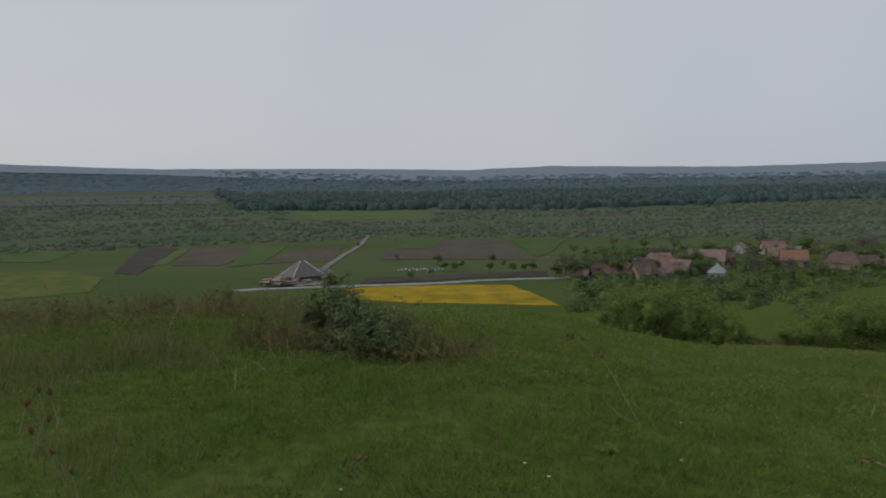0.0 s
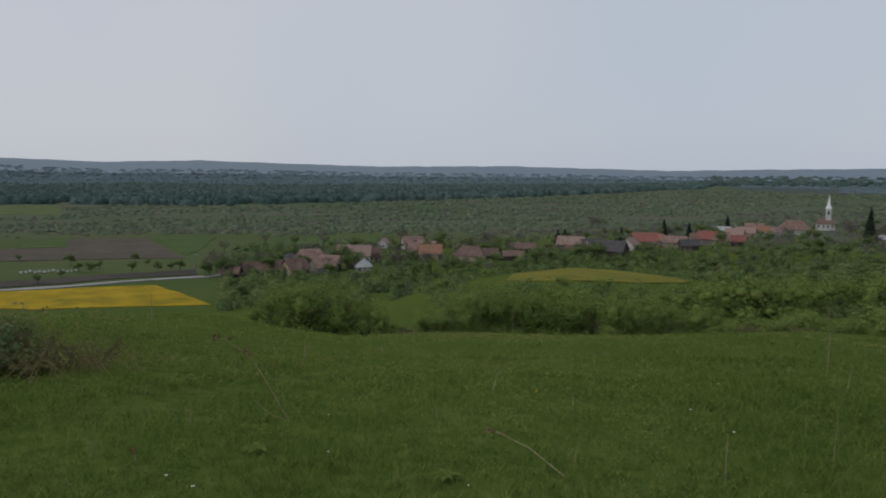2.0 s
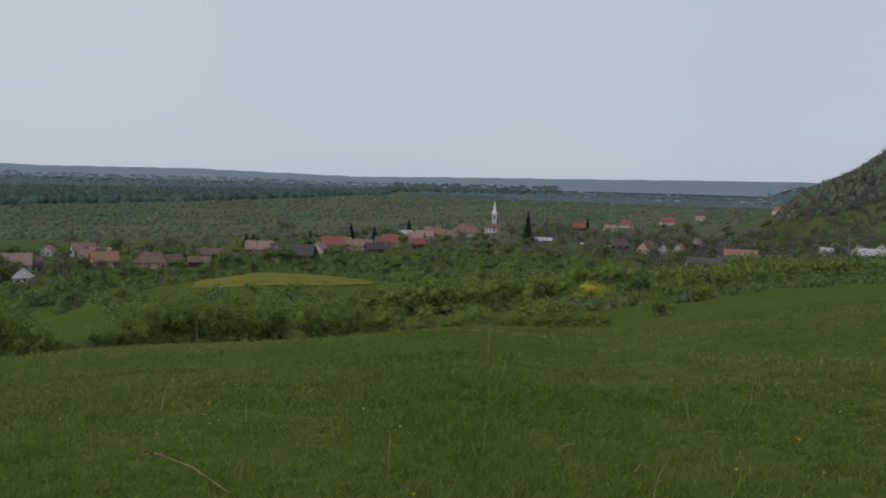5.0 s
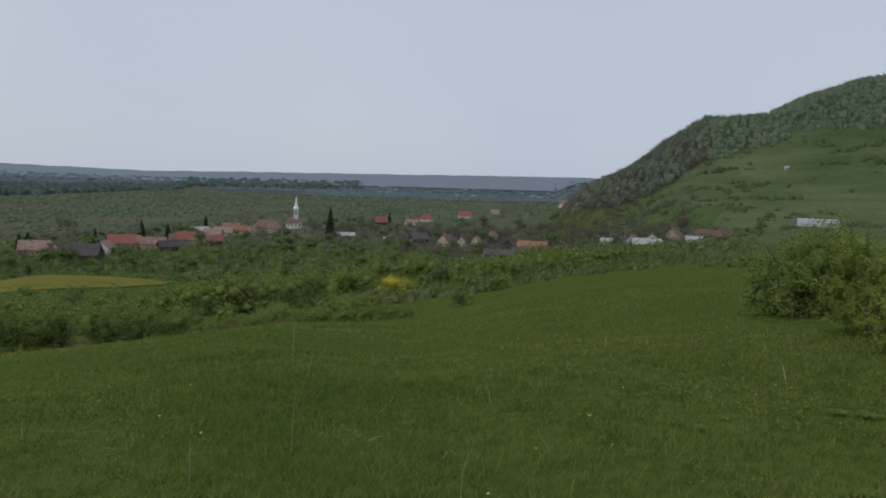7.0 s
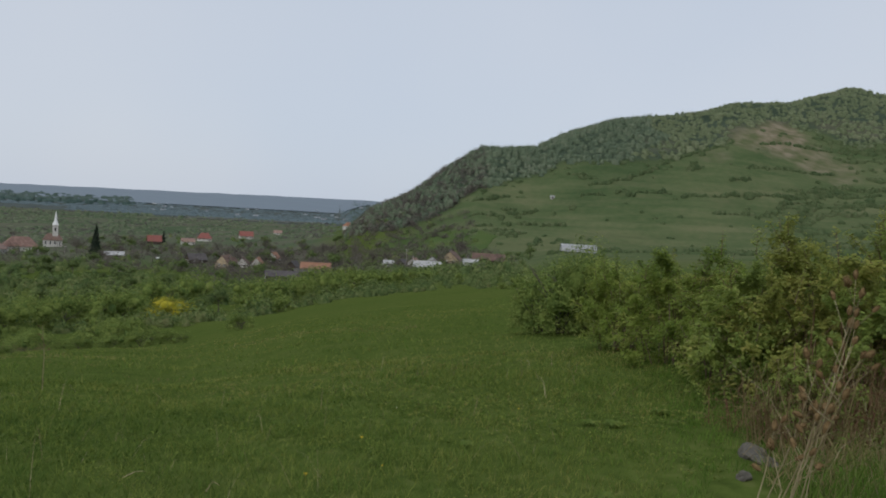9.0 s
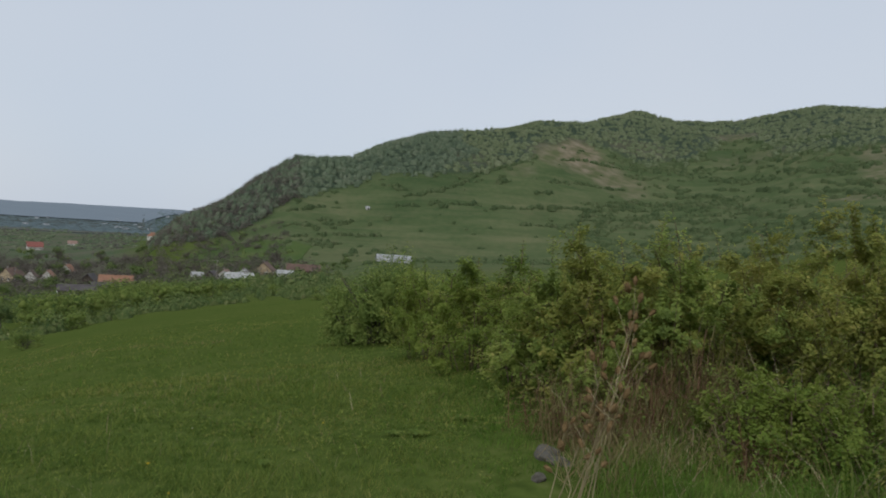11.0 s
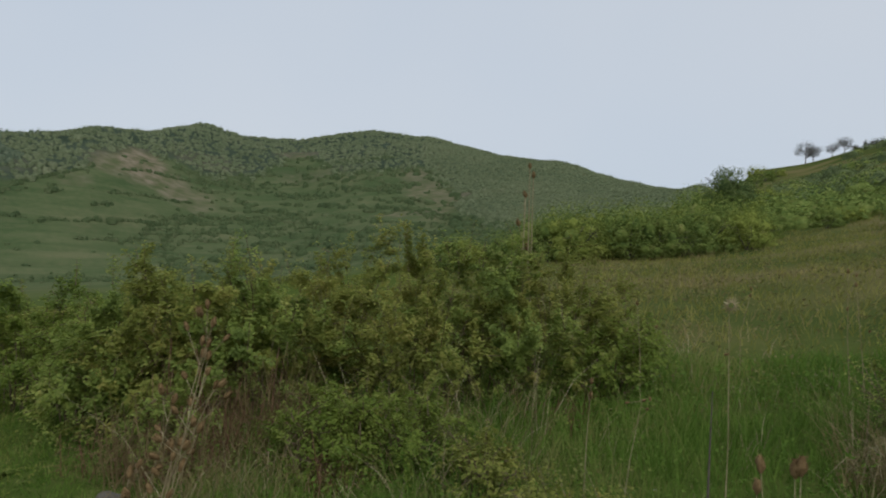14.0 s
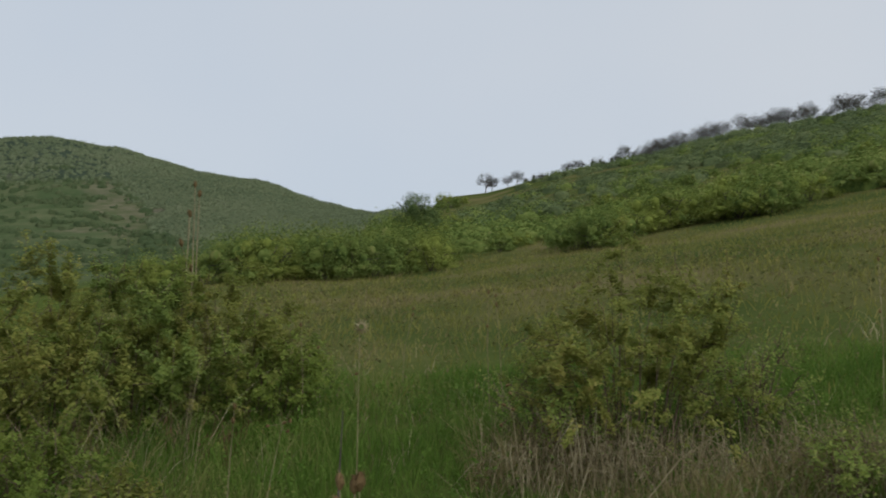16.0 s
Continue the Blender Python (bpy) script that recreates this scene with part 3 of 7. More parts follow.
def land_cover(x, y):
    """0 meadow, 0.5 rough scrubby valley land, 1 woodland floor and haze-grey far plain; and the shade-coloured floor
    of the hill's woods.
    """
    r = np.hypot(x, y)
    az = (np.degrees(np.arctan2(x, y)) + 60) % 360 - 60
    valley = np.clip((r - 430) / 120, 0, 1) * np.clip((71 - az) / 3, 0, 1) * .5
    floor = np.clip((r - 215) / 90, 0, 1) * np.clip((24 - az) / 10, 0, 1) * .24
    # wood cover also gives the eastern far plain its painted haze grey
    wood = np.clip((r - np.minimum(wood_edge(az), np.interp(az, [40, 46, 71], [5000, 1900, 1500]))) / 60, 0, 1) * np.clip((np.where(r > 1400, 78, 71) - az) / 2, 0, 1)
    rise = np.degrees(np.arctan2(height(x, y), r))
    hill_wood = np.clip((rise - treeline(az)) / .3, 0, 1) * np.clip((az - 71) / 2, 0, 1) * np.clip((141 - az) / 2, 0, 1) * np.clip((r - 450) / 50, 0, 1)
    return np.maximum(np.maximum(valley, floor), wood), hill_wood


def hillside(x, y):
    """1 on the grazed slopes of the opposite hill."""
    r = np.hypot(x, y)
    az = (np.degrees(np.arctan2(x, y)) + 60) % 360 - 60
    far = np.clip((az - 72) / 5, 0, 1) * np.clip((143 - az) / 4, 0, 1) * np.clip((r - 150) / 200, 0, 1) * np.clip((1700 - r) / 300, 0, 1)
    rise = np.degrees(np.arctan2(height(x, y), r))
    return far * np.clip(1 - (rise - treeline(az)) / .3, 0, 1)


def dry_slope(x, y):
    """1 where dry weeds colour the rising slope beyond the thicket."""
    r = np.hypot(x, y)
    az = (np.degrees(np.arctan2(x, y)) + 60) % 360 - 60
    return np.clip((az - 120) / 12, 0, 1) * np.clip((r - 8) / 12, 0, 1) * np.clip((240 - az) / 20, 0, 1) * np.interp(r, [60, 120, 250], [.9, .85, .85])


def bare_earth(x, y):
    """Eroded patches: bearing, distance, and half sizes of each."""
    total = np.zeros(len(x))
    for b, d, sx, sy, k in ((100.3, 800, 24, 60, 1.0), (102.3, 760, 18, 40, .7), (98.4, 770, 22, 36, .6), (103.6, 745, 20, 40, .5), (96.2, 700, 14, 16, .35), (119.4, 810, 18, 26, .5), (120.4, 750, 24, 45, .6), (122.0, 705, 26, 30, .55), (119.6, 655, 34, 16, .55), (122.4, 620, 22, 16, .5), (110.8, 965, 26, 22, .55), (48.5, 50, 3, 5, .5), (104.5, 880, 40, 25, .35), (112, 860, 40, 25, .3), (92.6, 720, 20, 20, .25)):
        p = spot(b, d)
        u = np.array([math.cos(radians(b)), -math.sin(radians(b))])
        w = np.array([math.sin(radians(b)), math.cos(radians(b))])
        dx, dy = x - p.x, y - p.y
        q = ((dx * u[0] + dy * u[1]) / sx) ** 2 + ((dx * w[0] + dy * w[1]) / sy) ** 2
        total = np.maximum(total, k * np.clip(1.5 - q + .45 * lumps(x, y, 9, 4), 0, 1))
    return total


def ground_material():
    m = bpy.data.materials.new("ground_cover")
    m.use_nodes = True
    nt = m.node_tree
    b = nt.nodes["Principled BSDF"]
    b.inputs["Roughness"].default_value, b.inputs["Specular IOR Level"].default_value = .95, .0
    co = nt.nodes.new("ShaderNodeTexCoord")

    def noise_ramp(scale, detail, colours, lo=.3, hi=.7, along=None):
        n = nt.nodes.new("ShaderNodeTexNoise")
        n.inputs["Scale"].default_value, n.inputs["Detail"].default_value = scale, detail
        nt.links.new(along or co.outputs["Object"], n.inputs["Vector"])
        rp = nt.nodes.new("ShaderNodeValToRGB")
        for k, c in enumerate(colours):
            p = lo + (hi - lo) * k / (len(colours) - 1)
            e = rp.color_ramp.elements[k] if k < 2 else rp.color_ramp.elements.new(p)
            e.position, e.color = p, (*c, 1)
        nt.links.new(n.outputs["Fac"], rp.inputs["Fac"])
        return rp.outputs["Color"], n.outputs["Fac"]

    def blend(a, b_, fac, mode="MIX"):
        mx = nt.nodes.new("ShaderNodeMix")
        mx.data_type, mx.blend_type = "RGBA", mode
        if isinstance(fac, float):
            mx.inputs["Factor"].default_value = fac
        else:
            nt.links.new(fac, mx.inputs["Factor"])
        nt.links.new(a, mx.inputs[6])
        nt.links.new(b_, mx.inputs[7])
        return mx.outputs[2]

    meadow, _ = noise_ramp(.02, 6, [(.062, .094, .024), (.078, .116, .029), (.102, .134, .036), (.126, .140, .050)])
    tuft, tuft_h = noise_ramp(6.0, 8, [(.018, .032, .007), (.042, .066, .013), (.068, .096, .021), (.110, .122, .042)], .30, .70)
    clump, _ = noise_ramp(.9, 5, [(.040, .068, .013), (.074, .106, .022), (.112, .130, .040)], .36, .64)
    meadow = blend(blend(meadow, clump, .4), tuft, .5)
    lie = nt.nodes.new("ShaderNodeMapping")
    lie.inputs["Scale"].default_value = (.35, 1.6, 1)
    nt.links.new(co.outputs["Object"], lie.inputs["Vector"])
    scrub, _ = noise_ramp(.012, 7, [(.062, .092, .052), (.082, .108, .062), (.110, .112, .082), (.074, .112, .056)], along=lie.outputs["Vector"])
    # valley wood floor in blue-grey: distance haze put into the colour
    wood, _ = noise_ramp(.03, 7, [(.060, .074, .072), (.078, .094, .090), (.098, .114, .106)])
    # hill wood floor darkened: shade under the crowns put into the colour
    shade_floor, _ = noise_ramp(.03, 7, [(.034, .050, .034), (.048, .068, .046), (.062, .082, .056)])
    at = nt.nodes.new("ShaderNodeAttribute")
    at.attribute_name = "cover"
    first, second = nt.nodes.new("ShaderNodeMapRange"), nt.nodes.new("ShaderNodeMapRange")
    first.inputs["From Max"].default_value = .5
    second.inputs["From Min"].default_value = .5
    for q in (first, second):
        nt.links.new(at.outputs["Fac"], q.inputs["Value"])
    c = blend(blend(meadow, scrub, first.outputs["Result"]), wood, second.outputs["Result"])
    grazed, _ = noise_ramp(.011, 9, [(.046, .076, .034), (.068, .098, .044), (.098, .122, .060), (.142, .146, .080)], .36, .64)
    sward, _ = noise_ramp(.22, 6, [(.052, .084, .037), (.088, .120, .053), (.130, .142, .075)], .32, .68)
    around = nt.nodes.new("ShaderNodeMapping")
    around.inputs["Scale"].default_value = (2.2, .45, 4.0)
    around.inputs["Rotation"].default_value = (0, 0, radians(5))
    nt.links.new(co.outputs["Object"], around.inputs["Vector"])
    banks, _ = noise_ramp(.03, 7, [(.040, .068, .028), (.068, .096, .042), (.122, .130, .070)], .38, .62, around.outputs["Vector"])
    grazed = blend(blend(grazed, sward, .38), banks, .32)
    hz = nt.nodes.new("ShaderNodeAttribute")
    hz.attribute_name = "hillside"
    c = blend(c, grazed, hz.outputs["Fac"])
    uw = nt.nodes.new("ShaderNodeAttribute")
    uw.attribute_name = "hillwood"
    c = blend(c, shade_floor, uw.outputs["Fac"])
    dry, _ = noise_ramp(.11, 8, [(.044, .066, .020), (.074, .092, .029), (.110, .110, .042), (.150, .128, .062)], .36, .66)
    dz = nt.nodes.new("ShaderNodeAttribute")
    dz.attribute_name = "dry"
    c = blend(c, dry, dz.outputs["Fac"])
    earth, _ = noise_ramp(.09, 8, [(.085, .10, .048), (.15, .135, .088), (.205, .18, .13)], .35, .65)
    be = nt.nodes.new("ShaderNodeAttribute")
    be.attribute_name = "bare"
    c = blend(c, earth, be.outputs["Fac"])
    nt.links.new(c, b.inputs["Base Color"])
    bp = nt.nodes.new("ShaderNodeBump")
    bp.inputs["Strength"].default_value, bp.inputs["Distance"].default_value = .6, .08
    nt.links.new(tuft_h, bp.inputs["Height"])
    nt.links.new(bp.outputs["Normal"], b.inputs["Normal"])
    return m


M_GROUND = ground_material()
build_ground()
# ---- fields, road and tracks on the valley floor ----
def draped(name, outline, mat, lift, label, category, cell=9.0):
    """A patch of ground cover that follows the land inside an outline of (bearing, distance)."""
    bm = bmesh.new()
    pts = [spot(b, d) for b, d in outline]
    bm.faces.new([bm.verts.new((p.x, p.y, 0)) for p in pts])
    lo = [min(p[k] for p in pts) for k in (0, 1)]
    hi = [max(p[k] for p in pts) for k in (0, 1)]
    for k in (0, 1):
        for c in np.arange(lo[k] + cell, hi[k], cell):
            no = (1, 0, 0) if k == 0 else (0, 1, 0)
            bmesh.ops.bisect_plane(bm, geom=bm.verts[:] + bm.edges[:] + bm.faces[:], plane_co=(c, c, 0), plane_no=no)
    for v in bm.verts:
        v.co.x += 1.3 * noise.noise(v.co * .06) + .6 * noise.noise(v.co * .3)
        v.co.y += 1.3 * noise.noise(v.co * .06 + Vector((9, 4, 2))) + .6 * noise.noise(v.co * .3 + Vector((5, 1, 7)))
    rim = bmesh.ops.extrude_edge_only(bm, edges=[e for e in bm.edges if e.is_boundary])["geom"]
    low = {v for v in rim if isinstance(v, bmesh.types.BMVert)}
    for v in bm.verts:
        v.co.z = float(height(v.co.x, v.co.y)) + (-.4 if v in low else lift)
    for f in bm.faces:
        if f.normal.z < 0:
            f.normal_flip()
    ob = part(name, bm, mat, None)
    return tagged(ob, label, category, kind="structure")


def strip(name, line, width, mat, lift, label, category):
    """A road along a line of (bearing, distance)."""
    pts = [spot(b, d) for b, d in line]
    fine = []
    for p, q in zip(pts, pts[1:]):
        n = max(2, int((q - p).length / 8))
        fine += [p.lerp(q, k / n) for k in range(n)]
    fine.append(pts[-1])
    bm = bmesh.new()
    rows = []
    for i, p in enumerate(fine):
        d = fine[min(i + 1, len(fine) - 1)] - fine[max(i - 1, 0)]
        s = Vector((d.y, -d.x, 0)).normalized() * width / 2
        rows.append([bm.verts.new((q.x, q.y, float(height(q.x, q.y)) + z)) for q, z in ((p - s, -.3), (p - s, lift), (p, lift + .06), (p + s, lift), (p + s, -.3))])
    for r1, r2 in zip(rows, rows[1:]):
        for k in range(4):
            bm.faces.new((r1[k], r1[k + 1], r2[k + 1], r2[k]))
    bmesh.ops.recalc_face_normals(bm, faces=bm.faces[:])
    return tagged(part(name, bm, mat, None), label, category, kind="structure")


draped("field_yellow", [(-7.3, 282), (-5.3, 285), (.7, 286), (4.75, 279), (6.5, 262), (8.6, 237), (3, 240), (-1.8, 245), (-7.3, 260)], M_YELLOW, .22, "bright yellow flowering field beside the road", "field")
draped("field_ploughed", [(-4.7, 374), (-4.4, 427), (0, 482), (4.4, 471), (6.9, 367), (1, 371)], M_PLOUGH, .22, "brown ploughed field in the valley", "field")
draped("field_green_strip", [(-3.5, 428), (-.5, 430), (-.5, 471), (-2.7, 470)], M_CROP, .34, "narrow strip of green crop in ploughed land", "field")
draped("field_green_corner", [(5.0, 472), (9.0, 476), (7.7, 397), (6.9, 380)], M_CROP, .22, "bright green crop field by the trees", "field")
draped("field_dark_soil", [(-5.9, 294), (2.8, 303), (7.6, 304.5), (7.6, 320), (2, 318), (-1.3, 311), (-5.7, 310)], M_PLOUGH_DARK, .22, "dark ploughed strip along the road", "field")
draped("field_far_green", [(-10.6, 765), (-10.6, 955), (-.8, 895), (-.9, 725)], M_CROP_PALE, .22, "pale green field before the woods", "field", 25)
draped("field_west_soil", [(-23.0, 362), (-21.4, 350), (-18.8, 480), (-21, 493)], M_PLOUGH_DARK, .22, "dark ploughed strip between green fields", "field")
draped("field_west_pale", [(-20.6, 388), (-19.5, 389), (-17.95, 477), (-18.6, 480)], M_CROP_PALE, .22, "pale grassy strip between ploughed fields", "field")
draped("field_west_brown", [(-19.2, 385), (-16, 377), (-13.8, 424), (-14.2, 476), (-17.8, 478)], M_PLOUGH, .22, "brown ploughed field on the valley floor", "field")
draped("field_west_green", [(-15.5, 366), (-13.2, 376), (-11.2, 466), (-13.8, 483)], M_CROP, .22, "green crop strip on the valley floor", "field")
draped("field_middle_brown", [(-13.1, 376), (-10.9, 441), (-7.3, 455), (-8.0, 376)], M_PLOUGH, .22, "brown ploughed field behind the pavilion", "field")
draped("field_west_crop", [(-29.6, 445), (-29.5, 533), (-25, 492), (-26.9, 428)], M_CROP, .22, "green crop field far down the valley", "field", 14)
draped("field_west_bloom", [(-33, 290), (-33, 396), (-26, 384), (-23.6, 346), (-24.5, 300)], M_YELLOW_PALE, .22, "yellowish flowering meadow strip in the valley", "field")
draped("field_village_green", [(10.3, 390), (13.5, 472), (20.4, 468), (20.2, 420)], M_CROP, .22, "green field behind the village houses", "field")
draped("field_knoll_yellow", [(29.3, 146), (30.5, 168), (33.5, 188), (38.5, 190), (41.5, 182), (42.8, 165), (42.0, 152), (39.0, 140), (35, 135), (31.5, 137)], M_YELLOW_KNOLL, .22, "yellowish flowering field on a low knoll", "field", 7)
draped("field_barn_yellow", [(66, 355), (68.2, 350), (68.2, 372), (66, 380)], M_YELLOW_PALE, .22, "small yellow flowering plot by the barns", "field")
draped("field_hamlet_yellow", [(79.2, 262), (82, 255), (82, 275), (79.2, 282)], M_YELLOW_PALE, .22, "small yellow flowering plot below the hamlet", "field")
draped("field_lush_terrace", [(73, 500), (76, 478), (80.5, 455), (81.5, 500), (78, 525), (74, 545)], M_CROP, .22, "lush green field at the foot of the hill", "field", 12)
strip("road", [(-15.2, 284), (-10.3, 288), (-5.3, 288), (1.1, 292), (7.8, 297), (9.0, 299), (10.5, 312), (11.5, 330)], 4.6, M_ROAD, .32, "pale worn country road through the valley", "road")
strip("lane", [(-10.6, 291), (-10, 315), (-8.5, 352), (-6, 464), (-5.4, 540)], 2.8, M_GRAVEL, .4, "pale gravel lane leading into the fields", "lane")
draped("gravel_yard", [(-13.1, 298), (-9.0, 293), (-8.3, 335), (-11.6, 340)], M_GRAVEL, .22, "gravel yard beside the pavilion", "yard")
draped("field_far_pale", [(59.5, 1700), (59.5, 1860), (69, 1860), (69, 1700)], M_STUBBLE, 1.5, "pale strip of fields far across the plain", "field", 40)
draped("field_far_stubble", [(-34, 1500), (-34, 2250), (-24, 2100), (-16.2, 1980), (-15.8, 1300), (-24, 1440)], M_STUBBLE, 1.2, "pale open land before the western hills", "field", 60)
# ---- village ----
def box_bm(sx, sy, sz, m=Matrix(), bevel=0.0):
    bm = bmesh.new()
    bmesh.ops.create_cube(bm, size=1, matrix=m @ Matrix.Diagonal((sx, sy, sz, 1)))
    if bevel:
        bmesh.ops.bevel(bm, geom=bm.edges[:], offset=bevel, segments=2, affect="EDGES")
    return bm


def roof_bm(lx, ly, rise, hip=0.0, over=.5, thick=.18):
    """A pitched roof with thickness; the ridge runs along x, hip is the part of the length that slopes at the ends."""
    bm = bmesh.new()
    x, y, e = lx / 2 + over, ly / 2 + over, over * rise / (ly / 2)
    rx = x - hip * ly / 2 if hip else x

    def shell(dz):
        return [bm.verts.new(p) for p in ((-x, -y, -e + dz), (x, -y, -e + dz), (x, y, -e + dz), (-x, y, -e + dz), (-rx, 0, rise + dz), (rx, 0, rise + dz))]
    top, low = shell(thick), shell(0)
    for s in (top, low):
        a, b, c, d, p, q = s
        for f in ((a, b, q, p), (c, d, p, q)) + (((b, c, q), (d, a, p)) if hip else ()):
            bm.faces.new(f)
    loop = (0, 1, 2, 3) if hip else (0, 1, 5, 2, 3, 4)
    for i, k in enumerate(loop):
        n = loop[(i + 1) % len(loop)]
        bm.faces.new((top[k], top[n], low[n], low[k]))
    bmesh.ops.recalc_face_normals(bm, faces=bm.faces[:])
    return bm


def walls_bm(lx, ly, h, rise, gable=True, below=1.0):
    bm = bmesh.new()
    x, y = lx / 2, ly / 2
    lo = [bm.verts.new(p) for p in ((-x, -y, -below), (x, -y, -below), (x, y, -below), (-x, y, -below))]
    hi = [bm.verts.new(p) for p in ((-x, -y, h), (x, -y, h), (x, y, h), (-x, y, h))]
    bm.faces.new((lo[0], lo[1], hi[1], hi[0]))
    bm.faces.new((lo[2], lo[3], hi[3], hi[2]))
    if gable:
        g = [bm.verts.new((-x, 0, h + rise)), bm.verts.new((x, 0, h + rise))]
        bm.faces.new((lo[1], lo[2], hi[2], g[1], hi[1]))
        bm.faces.new((lo[3], lo[0], hi[0], g[0], hi[3]))
    else:
        bm.faces.new((lo[1], lo[2], hi[2], hi[1]))
        bm.faces.new((lo[3], lo[0], hi[0], hi[3]))
        bm.faces.new(hi)
    bmesh.ops.recalc_face_normals(bm, faces=bm.faces[:])
    return bm


def window_on(parent, x, y, z, facing, w=.9, h=1.2):
    """A window with its frame and pane set on a wall; facing is the wall's outward angle."""
    m = Matrix.Translation((x, y, z)) @ Matrix.Rotation(facing, 4, "Z")
    bm = bmesh.new()
    for sx, sz, px, pz in ((w + .2, .12, 0, h / 2), (w + .2, .12, 0, -h / 2), (.12, h, -w / 2, 0), (.12, h, w / 2, 0), (.06, h, 0, 0)):
        bmesh.ops.create_cube(bm, size=1, matrix=m @ Matrix.Translation((px, -.05, pz)) @ Matrix.Diagonal((sx, .14, sz, 1)))
    win = part("window", bm, M_WHITE, parent)
    part("pane", box_bm(w, .06, h, m @ Matrix.Translation((0, -.03, 0))), M_GLASS, win)


def house(bearing, distance, lx, ly, h, rise, turn, roof, wall, label, hip=0.0, chimneys=1, windows=3, sunk=0.0, category="house", name="house"):
    p = spot(bearing, distance)
    ob = empty(name, Matrix.Translation(p - Vector((0, 0, sunk))) @ Matrix.Rotation(radians(-bearing + turn), 4, "Z"))
    part("wall", walls_bm(lx, ly, h, rise, not hip), wall, ob)
    r = part("roof", roof_bm(lx, ly, rise, hip), roof, ob)
    r.location.z = h
    for k in range(chimneys):
        cx = lx * (.22 if k else -.2)
        c = part("chimney", box_bm(.7, .7, 1.8, Matrix.Translation((cx, .5, h + rise + .1))), M_WALL_GREY, r)
        c.location.z = -h
        part("cap", box_bm(.9, .9, .15, Matrix.Translation((cx, .5, h + rise + 1.05))), M_ROOF_DARK, c)
    for k in range(windows):
        window_on(ob, (k - (windows - 1) / 2) * lx / max(windows, 2) * .9, -ly / 2, h * .55, 0)
    if windows:
        window_on(ob, -lx / 2, -ly * .2, h * .55, -math.pi / 2)
        window_on(ob, -lx / 2, ly * .2, h * .55, -math.pi / 2)
        window_on(ob, lx / 2, 0, h * .55, math.pi / 2)
        part("door", box_bm(1.0, .12, 2.0, Matrix.Translation((lx * .47 - .7, -ly / 2 - .04, 1.0))), M_BOARD, ob)
    return tagged(ob, label, category, group="village houses")


TILE, RED, ORANGE, BROWN, DARK, GREY = M_ROOF_TILE, M_ROOF_RED, M_ROOF_ORANGE, M_ROOF_BROWN, M_ROOF_DARK, M_ROOF_GREY
WHITE, TAN, PLAIN, BOARDS = M_WALL_WHITE, M_WALL_TAN, M_WALL_GREY, M_BOARD
# bearing, distance, length, depth, wall height, roof rise, turn
WEST_END = [
    (11.3, 303, 6.5, 5, 2.2, 1.8, 12, TILE, PLAIN), (14.0, 302, 9.5, 6.5, 2.6, 2.8, -8, BROWN, TAN), (15.5, 331, 13, 7.5, 3.2, 3.6, 5, TILE, TAN),
    (16.3, 311, 9, 6.5, 2.6, 3.0, 38, TILE, PLAIN), (18.7, 343, 14, 8, 3.6, 3.9, -6, TILE, WHITE), (18.3, 322, 6.5, 5.5, 2.2, 2.2, 62, TILE, BOARDS),
    (19.35, 307, 5.2, 5.5, 3.0, 2.8, 80, GREY, WHITE), (20.8, 404, 5.2, 5, 2.8, 2.2, 70, TILE, WHITE), (22.9, 400, 10, 7, 3.0, 3.2, 15, TILE, WHITE),
    (23.4, 372, 9, 7, 2.8, 2.8, -20, BROWN, TAN),
]
MIDDLE = [
    (24.2, 352, 10, 7, 3.0, 3.4, 8, ORANGE, TAN), (24.0, 378, 8, 6, 3.0, 3.0, -12, TILE, TAN), (27.2, 349, 13, 8, 2.8, 3.6, -14, BROWN, TAN),
    (28.5, 352, 8, 6.5, 2.6, 2.8, 20, BROWN, BOARDS), (29.2, 384, 4.6, 5, 2.6, 2.0, 75, GREY, WHITE), (30.3, 353, 9, 5, 2.4, 2.0, 3, BROWN, BOARDS),
    (34.6, 408, 17, 8, 3.0, 3.4, -5, TILE, TAN), (35.8, 385, 9, 7, 2.6, 2.8, 25, BROWN, PLAIN), (37.3, 383, 14, 9, 3.2, 4.4, -18, DARK, BOARDS),
]
ROW_EAST = [
    (38.6, 420, 10, 7, 3.0, 3.2, 70, TILE, WHITE), (39.6, 441, 13, 8, 3.4, 4.0, 8, RED, TAN), (40.6, 450, 9, 7, 3.2, 3.2, -10, ORANGE, WHITE),
    (41.7, 440, 12, 7, 3.0, 3.0, -8, TILE, TAN), (42.6, 430, 9, 6.5, 2.6, 2.8, 14, DARK, BOARDS), (43.8, 469, 10, 8, 3.4, 3.9, 5, RED, PLAIN),
    (44.9, 468, 12, 7.5, 3.2, 3.2, -6, TILE, TAN), (45.8, 466, 7, 6, 3.0, 3.0, 12, RED, BOARDS), (44.7, 546, 11, 7, 2.8, 2.6, 5, GREY, WHITE),
]
